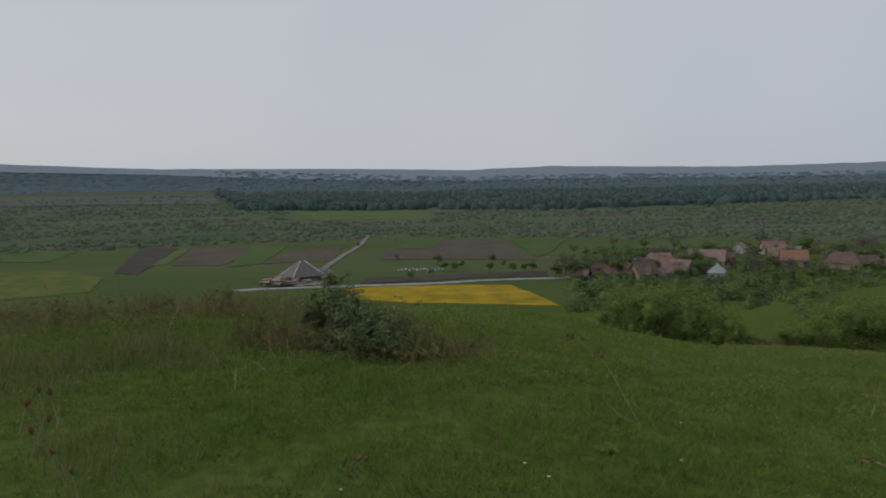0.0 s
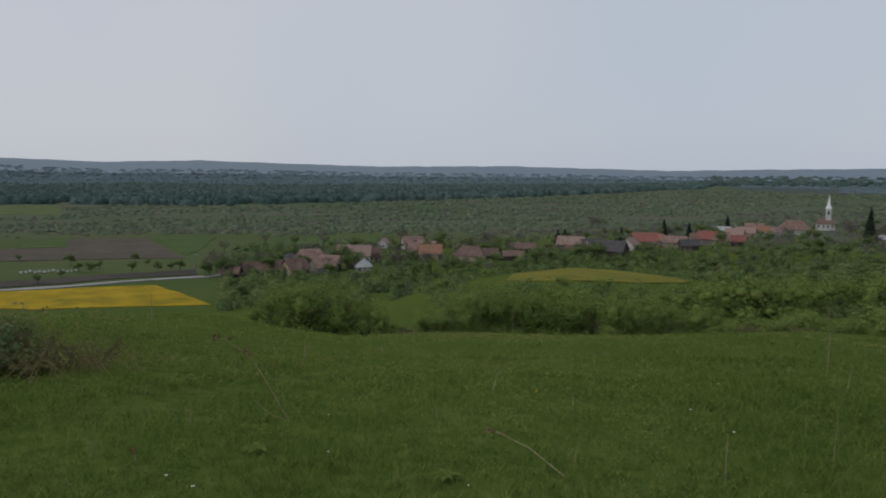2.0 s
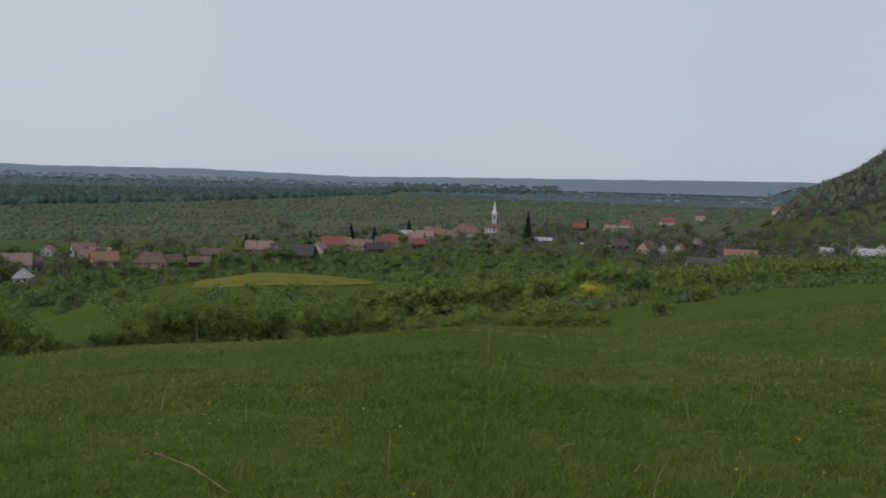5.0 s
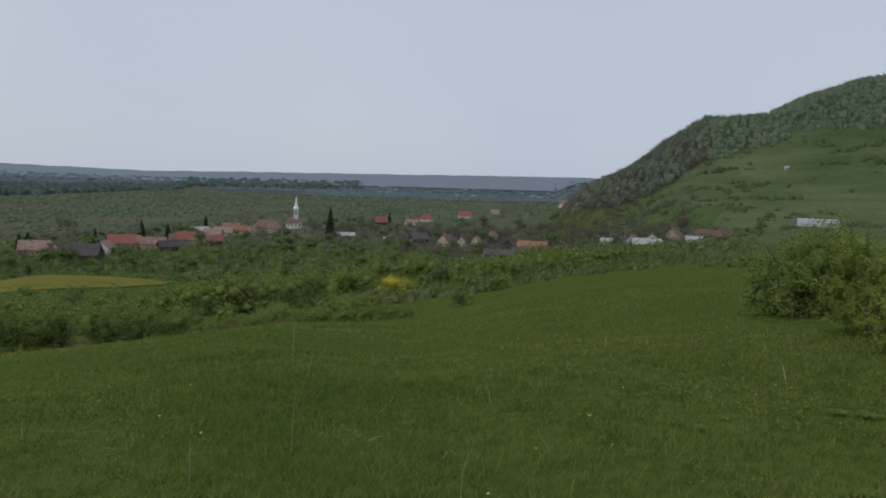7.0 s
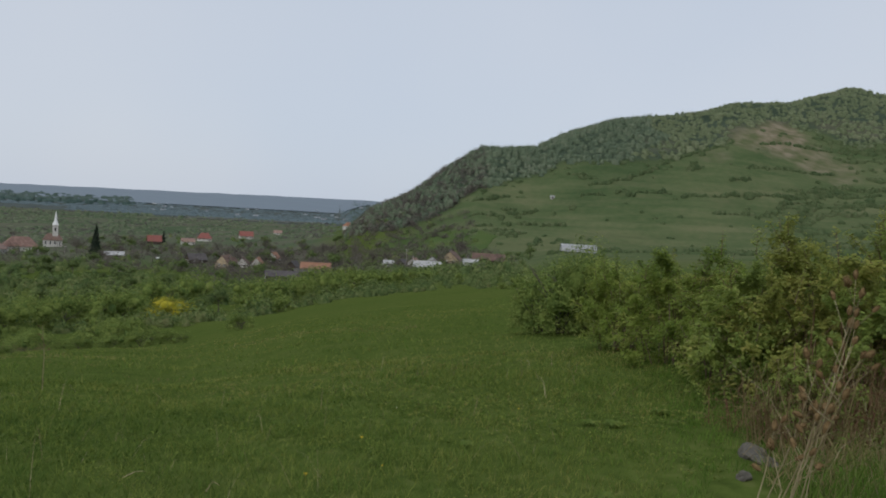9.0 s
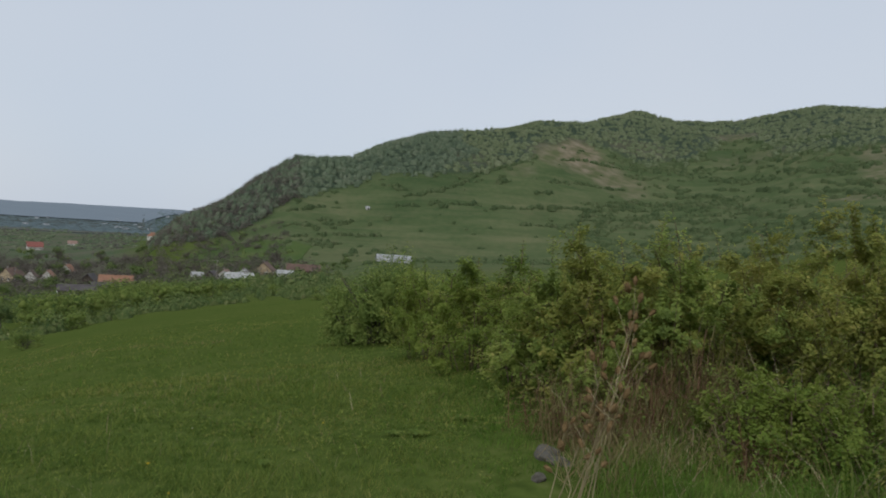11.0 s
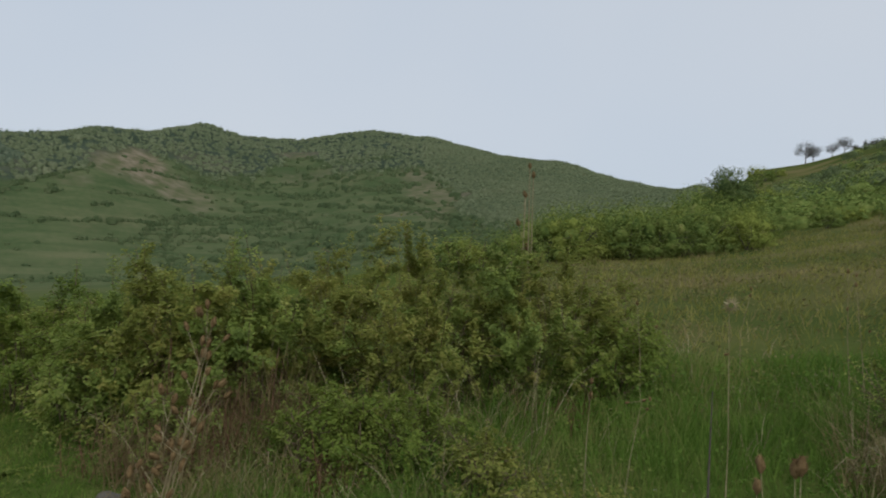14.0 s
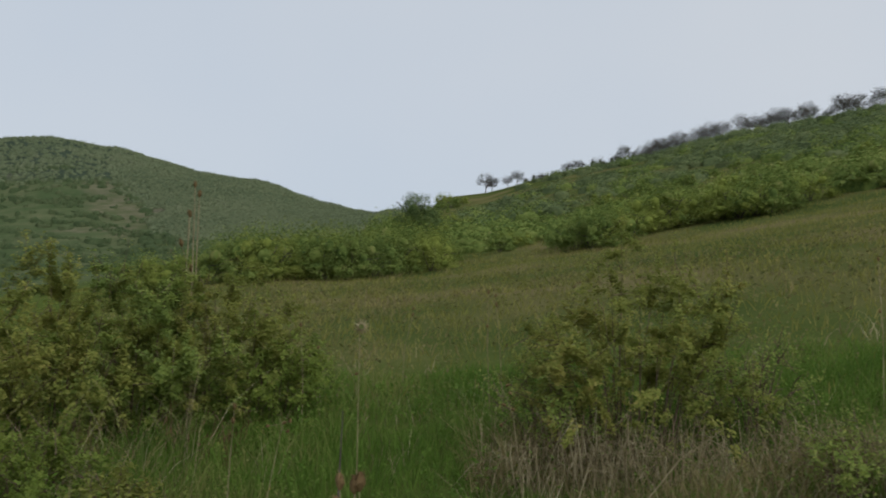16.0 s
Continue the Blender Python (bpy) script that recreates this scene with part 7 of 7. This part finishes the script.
thicket_bush(337, -16.5, 15, .6, 1.6, M_KNOLL_WEED, 600, .06, "thin brown-green weeds on the knoll", inner=.5, stems=6, twigs=8)
thicket_bush(338, -22, 15, .6, 1.8, M_KNOLL_WEED, 600, .06, "thin brown-green weeds on the knoll", inner=.5, stems=6, twigs=8)
thicket_bush(339, -27, 14, .6, 1.8, M_KNOLL_WEED, 600, .06, "thin brown-green weeds on the knoll", inner=.5, stems=6, twigs=8)


def teasel_head(rg, centre, axis, length):
    """A spiny egg-shaped seed head."""
    a = axis.normalized()
    s = a.cross(Vector((.3, .9, .1))).normalized()
    t = a.cross(s)
    verts, faces, rows, sides = [], [], 7, 8
    for i in range(rows):
        u = i / (rows - 1)
        rad = length * .21 * math.sin(math.pi * (.08 + .86 * u)) + .002
        for k in range(sides):
            g = 2 * math.pi * (k + .5 * (i % 2)) / sides
            q = rad * (1.0 + .35 * rg.uniform(-.3, 1))
            verts.append(tuple(centre + a * (u - .5) * length + s * math.cos(g) * q + t * math.sin(g) * q))
    for i in range(rows - 1):
        for k in range(sides):
            p, q = i * sides + k, i * sides + (k + 1) % sides
            faces.append((p, q, q + sides, p + sides))
    for k in range(150):
        u, g = rg.uniform(.03, .97), rg.uniform(0, 2 * math.pi)
        out = s * math.cos(g) + t * math.sin(g)
        p = centre + a * (u - .5) * length + out * length * .19 * math.sin(math.pi * (.08 + .86 * u))
        q = p + (out + a * rg.uniform(.1, .9)).normalized() * length * rg.uniform(.16, .36)
        side = a.cross(out) * length * .022
        b0 = len(verts)
        verts += [tuple(p - side), tuple(p + side), tuple(q + side * .2), tuple(q - side * .2)]
        faces.append((b0, b0 + 1, b0 + 2, b0 + 3))
    return np.array(verts), np.array(faces)


def teasel(seed, bearing, distance, tall, lean, toward, heads, label, thick=.006, head=.065):
    """A dead teasel: one ribbed stem with side stalks, each with a head."""
    rg = np.random.default_rng(seed)
    ob = empty("teasel", Matrix.Translation(spot(bearing, distance, -.03)))
    top = Vector((math.sin(radians(toward)) * lean, math.cos(radians(toward)) * lean, tall))
    mid = top * .5 + Vector((rg.normal(0, .03), rg.normal(0, .03), .05 * tall))
    paths, tips = [[(Vector((0, 0, 0)), thick), (mid, thick * .8), (top, thick * .5)]], [(top, top - mid)]
    for k in range(heads - 1):
        f = rg.uniform(.45, .95)
        p = mid.lerp(top, f * 2 - 1) if f > .5 else mid * (f * 2)
        q = p + Vector((rg.normal(0, .09), rg.normal(0, .09), tall * rg.uniform(.06, .2)))
        paths.append([(p, thick * .5), (p.lerp(q, .5) + Vector((0, 0, -.01)), thick * .4), (q, thick * .35)])
        tips.append((q, q - p))
    v, f = tubes(paths, 5)
    part("stalk", mesh_np("stalk", v, f, M_STRAW), M_STRAW, ob)
    for c, ax in tips:
        hv, hf = teasel_head(rg, c + ax.normalized() * head * .4, ax, head * rg.uniform(.8, 1.15))
        part("seed_head", mesh_np("seed_head", hv, hf, M_TEASEL), M_TEASEL, ob)
    return tagged(ob, label, "teasel", group="dead teasels")


def dead_bramble(seed, bearing, distance, tall, wide, canes, mat, label):
    """A tangle of dry leafless canes, arching over and broken."""
    rg = np.random.default_rng(seed)
    ob = empty("dead_bramble", Matrix.Translation(spot(bearing, distance, -.02)))
    for name, n, thick in (("cane", canes, .0045), ("twig", canes * 4, .0022)):
        paths = []
        for _ in range(n):
            a, r = rg.uniform(0, 6.28), wide * .5 * math.sqrt(rg.uniform(0, 1))
            p = Vector((math.cos(a) * r, math.sin(a) * r, 0 if name == "cane" else tall * rg.uniform(.05, .7)))
            a += rg.normal(0, 1.2)
            reach = wide * rg.uniform(.15, .5) * (1 if name == "cane" else .6)
            top = tall * rg.uniform(.3, 1.0) if name == "cane" else p.z + rg.normal(0, .12) * tall
            mid = p + Vector((math.cos(a) * reach * .4, math.sin(a) * reach * .4, (top - p.z) * rg.uniform(.8, 1.2)))
            end = p + Vector((math.cos(a) * reach, math.sin(a) * reach, max((top - p.z) * rg.uniform(.2, 1.0), .03 - p.z)))
            paths.append([(p, thick), (p.lerp(mid, .6), thick * .9), (mid, thick * .7), (end, thick * .3)])
        v, f = tubes(paths, 4)
        tagged(part(name, mesh_np(name, v, f, mat), mat, ob), "dry leafless " + name + "s", kind="stuff")
    return tagged(ob, label, "bramble", group="dead brambles")


DRY_CANES = "tangle of dead reddish-brown canes before the thicket"
for k, (b, d, t, w, n) in enumerate([(101.6, 7.4, .75, .9, 46), (103.4, 7.6, .6, .9, 40), (105.4, 8.1, .95, 1.0, 50), (108.0, 8.2, .95, 1.0, 50), (110.2, 8.0, .7, .7, 30), (113.2, 6.9, .42, .5, 26), (120.5, 8.2, .6, .7, 30), (98.9, 8.0, .4, .7, 20), (127.2, 8.6, .5, .8, 24)]):
    dead_bramble(600 + k, b, d, t, w, n, M_RUST if k % 3 else M_DRYWEED, DRY_CANES)
for k, (b, d, t, w, n) in enumerate([(147.6, 7.4, .5, .7, 40), (150.8, 7.2, .6, .8, 44), (154.2, 7.3, .65, .8, 44), (157.6, 7.2, .6, .8, 40), (161.8, 7.6, .45, .9, 34), (166.5, 7.9, .5, .9, 30)]):
    dead_bramble(620 + k, b, d, t, w, n, M_STRAW, "tangle of dead pale-brown stems under the sparse bush")
for k, (b, d, t, w, n) in enumerate([(-12.2, 9.2, .5, .9, 12), (-9.8, 9.0, .45, .9, 12), (-3.4, 8.7, .5, 1.0, 14), (-1.0, 8.9, .5, 1.0, 14), (1.4, 9.0, .4, .9, 10), (3.6, 9.4, .3, .9, 8), (-28, 13.5, .7, 1.8, 14), (-23.5, 13, .65, 1.6, 12), (-18.5, 13.5, .7, 1.8, 12)]):
    dead_bramble(640 + k, b, d, t, w, n, M_DRYWEED, "dry brown weed stems over the grassy knoll")
DEAD = "dead brown teasel with spiny seed heads"
for k, (b, d, t, l, w, n) in enumerate([(100.6, 5.2, 1.35, .42, 175, 3), (101.2, 5.1, 1.2, .35, 178, 3), (100.0, 5.3, 1.0, .30, 170, 2), (101.8, 5.0, .9, .25, 185, 3), (100.9, 4.9, .75, .2, 160, 2), (102.4, 5.2, 1.1, .28, 175, 3), (99.4, 5.1, .6, .2, 120, 2), (101.5, 5.4, 1.45, .36, 180, 4), (100.3, 5.0, .5, .18, 90, 1)]):
    teasel(400 + k, b, d + .35, t, l * .9, w + 15, n + 2, DEAD, .005, .068)
for k, (b, d, t) in enumerate([(-29.0, 5.7, .34), (-28.4, 5.8, .40), (-27.8, 5.6, .42), (-28.8, 5.4, .25), (-27.4, 5.5, .28), (-28.0, 5.9, .33), (-26.6, 5.0, .2)]):
    teasel(420 + k, b, d, t, .06, 40 * k, 1, DEAD, .005, .06)
for k, (b, d, t) in enumerate([(-8.0, 4.65, .07), (-7.3, 4.7, .08), (-6.7, 4.7, .10), (-7.0, 4.6, .05), (4.2, 5.2, .1), (-25.9, 4.6, .2)]):
    teasel(440 + k, b, d, t, .05, 60 * k, 1, DEAD, .004, .05)
for k, (b, d, t, l, w, n) in enumerate([(135.9, 3.47, 1.13, .02, 100, 1), (136.4, 3.10, 1.22, .02, 200, 1), (136.8, 3.12, 1.21, .02, 30, 1), (135.8, 3.46, 1.06, .02, 40, 1), (135.7, 3.3, .96, .02, 60, 1)]):
    teasel(450 + k, b, d, t, l, w, n, DEAD, .003, .054)
for k, (b, d, t, n) in enumerate([(146.1, 9.8, 1.5, 3), (147.0, 10.2, 1.3, 2), (133.5, 9.5, 1.2, 2), (170.2, 9.5, 1.6, 3), (140.2, 12, 1.1, 2), (151.8, 14, 1.2, 3), (129.0, 6.6, .9, 2)]):
    teasel(460 + k, b, d, t, .12, 50 * k, n, DEAD, .005, .05)
for k, (b, d, t) in enumerate([(126.0, 10.4, 2.8), (126.3, 10.5, 2.7), (125.5, 10.3, 2.45)]):
    teasel(470 + k, b, d, t, .05, 70 * k, 2, "tall dead weed stalk rising above the bushes", .011, .085)


def dead_stalk(name, points, radius, heads, label, seed, mat=None):
    """A dry arching stalk through the points, with small dark seed heads near its tip."""
    mat = mat or M_STRAW
    rg = np.random.default_rng(seed)
    pts = [Vector(p) for p in points]
    ob = empty(name, Matrix.Translation(pts[0]))
    n = len(pts)
    v, f = tubes([[(p - pts[0], radius * (1 - .7 * i / (n - 1))) for i, p in enumerate(pts)]], 5)
    part("stalk", mesh_np("stalk", v, f, mat), mat, ob)
    for k in range(heads):
        u = rg.uniform(.55, 1.0) * (n - 1)
        i = min(int(u), n - 2)
        p = pts[i].lerp(pts[i + 1], u - i) - pts[0]
        q = p + Vector((rg.normal(0, .05), rg.normal(0, .05), rg.uniform(-.02, .05)))
        tv, tf = tubes([[(p, radius * .4), (q, radius * .3)]], 4)
        twig = part("side_twig", mesh_np("side_twig", tv, tf, M_STRAW), M_STRAW, ob)
        hv, hf = teasel_head(rg, q, Vector((rg.normal(0, 1), rg.normal(0, 1), .5)), .03)
        part("seed_head", mesh_np("seed_head", hv, hf, M_TEASEL), M_TEASEL, twig)
    return tagged(ob, label, "dry stalk")


base = spot(14.3, 6.45, -.03)
dead_stalk("dead_stalk", [base, base + Vector((-.10, .06, .20)), base + Vector((-.20, .12, .40)), base + Vector((-.31, .18, .57)), base + Vector((-.46, .28, .67)), base + Vector((-.56, .34, .69))], .006, 14, "pale dry arching weed stalk in the meadow", 501)
dead_stalk("dead_stalk", [base + Vector((.01, .02, 0)), base + Vector((-.16, .10, .08)), base + Vector((-.26, .16, .18))], .006, 0, "pale dry broken stalk in the meadow", 502)
dead_stalk("dead_stalk", [spot(34.6, 4.6, .02), spot(32, 4.9, .10), spot(29.4, 5.1, .16), spot(28.6, 5.15, .15)], .004, 5, "pale dry stalk fallen in the grass", 503)
dead_stalk("dead_stalk", [spot(-19.8, 11.2, 0), spot(-19.3, 11.3, .25), spot(-18.6, 11.5, .52)], .008, 0, "pale dry leaning stalk on the knoll", 504)
dead_stalk("dead_stalk", [spot(51.7, 12.6, 0), spot(51.75, 12.6, .5), spot(51.6, 12.6, .95)], .008, 5, "thin dead weed standing alone in the meadow", 505)
dead_stalk("dead_stalk", [spot(30.4, 42, 0), spot(30.4, 42, .8), spot(30.45, 42, 1.7)], .02, 3, "slender bare sapling at the meadow edge", 506)
dead_stalk("dead_stalk", [spot(63.0, 5.4, .03), spot(63.4, 5.5, .07), spot(63.9, 5.45, .05)], .006, 0, "short pale stick lying in the grass", 507)
dead_stalk("dead_stalk", [spot(57.6, 5.9, .03), spot(58.4, 5.9, .07), spot(59.0, 5.8, .09)], .004, 0, "short pale stick lying in the grass", 508)
dead_stalk("dead_stalk", [spot(120, 4.6, .06), spot(117, 4.9, .16), spot(114.5, 5.2, .22)], .007, 0, "pale dry stalk fallen in the tall grass", 509)
dead_stalk("dead_stalk", [spot(131.2, 6.2, 0), spot(131.6, 6.2, .4), spot(132.2, 6.2, .8), spot(132.0, 6.2, .84)], .004, 4, "pale dry grass stalk with drooping tip", 510)
dead_stalk("dead_stalk", [spot(148.0, 5.6, 0), spot(147.6, 5.6, .55), spot(146.9, 5.6, 1.02), spot(146.2, 5.65, 1.17)], .004, 5, "pale dry grass stalk with drooping tip", 511)
dead_stalk("dead_stalk", [spot(135.9, 5.58, -.02), spot(135.9, 5.58, .5), spot(135.95, 5.58, 1.04)], .011, 0, "dark upright weed stalk in the lush grass", 514, M_BARK)
dead_stalk("dead_stalk", [spot(155.0, 6.0, .3), spot(157.5, 6.0, .65), spot(160.0, 6.0, .86)], .006, 0, "pale dry stalk leaning through the bush", 512)
for k, (b, d, t) in enumerate([(45.65, 5.0, .30), (7.4, 6.4, .16), (4.7, 21.5, .75), (-4.6, 6.2, .12), (15.2, 13, .3), (25, 6.5, .15), (70, 9, .2)]):
    dead_stalk("dead_stalk", [spot(b, d, -.02), spot(b, d, t * .5), spot(b + .05, d, t)], .006 if d < 10 else .014, 0, "short dark broken weed stub in the meadow", 520 + k)


def daisy(bearing, distance, tall, size, petal, label, seed):
    """A small flower: stalk, ring of petals and centre."""
    rg = np.random.default_rng(seed)
    ob = empty("flower", Matrix.Translation(spot(bearing, distance, -.01)))
    top = Vector((rg.normal(0, .1) * tall, rg.normal(0, .1) * tall, tall))
    v, f = tubes([[(Vector((0, 0, 0)), .003), (top * .5, .003), (top, .002)]], 4)
    part("stalk", mesh_np("stalk", v, f, M_GRASS), M_GRASS, ob)
    cs = np.array([tuple(top + Vector((math.cos(a) * size * .35, math.sin(a) * size * .35, .004))) for a in np.linspace(0, 6.28, 11)[:-1]])
    v, f = leaves_at(rg, cs, np.tile([0, 0, 1.0], (10, 1)), size * .6, size * .4)
    part("petal_ring", mesh_np("petal_ring", v, f, petal), petal, ob)
    hv, hf = teasel_head(rg, top, Vector((0, 0, 1)), size * .5)
    part("flower_centre", mesh_np("flower_centre", hv, hf, M_PETAL_Y), M_PETAL_Y, ob)
    return tagged(ob, label, "flower", group="small meadow flowers")


def dock_plant(seed, bearing, distance, size):
    """A rosette of broad ribbed leaves lying out from a short crown."""
    rg = np.random.default_rng(seed)
    ob = empty("dock_plant", Matrix.Translation(spot(bearing, distance, .01)))
    for k in range(9):
        a, long = 2 * math.pi * k / 9 + rg.uniform(-.25, .25), size * rg.uniform(.7, 1.15)
        bm, rows = bmesh.new(), []
        for i in range(6):
            u = i / 5
            w = long * .2 * math.sin(math.pi * (.12 + .86 * u)) ** .8
            x, z = u * long, long * (.55 * u - .5 * u * u) + .02
            rows.append([bm.verts.new((x, y, z + h)) for y, h in ((-w, .12 * w), (0, -.1 * w), (w, .12 * w))])
        for r1, r2 in zip(rows, rows[1:]):
            for j in (0, 1):
                bm.faces.new((r1[j], r1[j + 1], r2[j + 1], r2[j]))
        bmesh.ops.rotate(bm, verts=bm.verts[:], cent=(0, 0, 0), matrix=Matrix.Rotation(a, 3, "Z"))
        part("leaf", bm, M_GRASS, ob)
    return tagged(ob, "low broad-leaved dock plant in the meadow grass", "weed", group="dock plants in the meadow")


for k, (b, d, w) in enumerate([(90.2, 5.5, .11), (90.5, 7.8, .12), (93.6, 8.6, .13), (88.9, 7.8, .1), (80.5, 6.8, .09), (12.0, 5.3, .1), (25.8, 4.5, .09)]):
    dock_plant(700 + k, b, d, w)

bloom = np.random.default_rng(91)
white_one = daisy(43.2, 7.5, .07, .020, M_PETAL, "small white flower in the meadow", 1)
yellow_one = daisy(69.5, 5.6, .06, .024, M_PETAL_Y, "small yellow dandelion in the meadow", 2)
for k in range(70):
    b, d = bloom.uniform(-30, 96), 4 + 22 * bloom.uniform(0, 1) ** 1.3
    if k > 55:
        b, d = bloom.uniform(126, 172), 5 + 14 * bloom.uniform(0, 1)
    copy_thing(white_one if bloom.uniform() < .6 else yellow_one, Matrix.Translation(spot(b, d, .02)) @ Matrix.Rotation(bloom.uniform(0, 6), 4, "Z") @ Matrix.Scale(float(bloom.uniform(.6, 1.1)), 4))

# the tall open seed head in the lush grass
seed_top = dead_stalk("dead_stalk", [spot(136.9, 5.62, 0), spot(137.0, 5.62, .7), spot(136.8, 5.62, 1.52)], .005, 1, "tall dry stalk with an open pale seed head", 530)
ring = bmesh.new()
for k in range(14):
    a = 2 * math.pi * k / 14
    bmesh.ops.create_cone(ring, cap_ends=True, segments=5, radius1=.007, radius2=.002, depth=.035, matrix=Matrix.Translation((math.cos(a) * .034, 0, 1.56 + math.sin(a) * .034)) @ Matrix.Rotation(-a, 4, "Y") @ Matrix.Rotation(math.pi / 2, 4, "Y"))
pale_ring = part("pale_bract_ring", ring, M_STRAW, seed_top, "pale open ring of dry bracts")
pale_ring.rotation_euler.z = radians(-137)

def field_stone(bearing, distance, size, seed, label):
    rg = np.random.default_rng(seed)
    bm = bmesh.new()
    bmesh.ops.create_icosphere(bm, subdivisions=3, radius=1)
    for v in bm.verts:
        n = noise.noise(v.co * 1.3 + Vector((seed, 0, 0))) * .35 + noise.noise(v.co * 4) * .08
        v.co = Vector((v.co.x * size[0], v.co.y * size[1], v.co.z * size[2])) * (1 + n)
    ob = part("stone", bm, M_STONE, None)
    ob.matrix_world = Matrix.Translation(spot(bearing, distance, size[2] * .12)) @ Matrix.Rotation(rg.uniform(0, 3), 4, "Z")
    return tagged(ob, label, "stone")


field_stone(99.5, 6.95, (.15, .10, .09), 3, "grey weathered stone slab among dry stems")
field_stone(100.3, 6.75, (.11, .07, .05), 8, "grey stone fragment among dry stems")
field_stone(99.05, 6.3, (.06, .055, .05), 5, "small round pale stone in the grass")
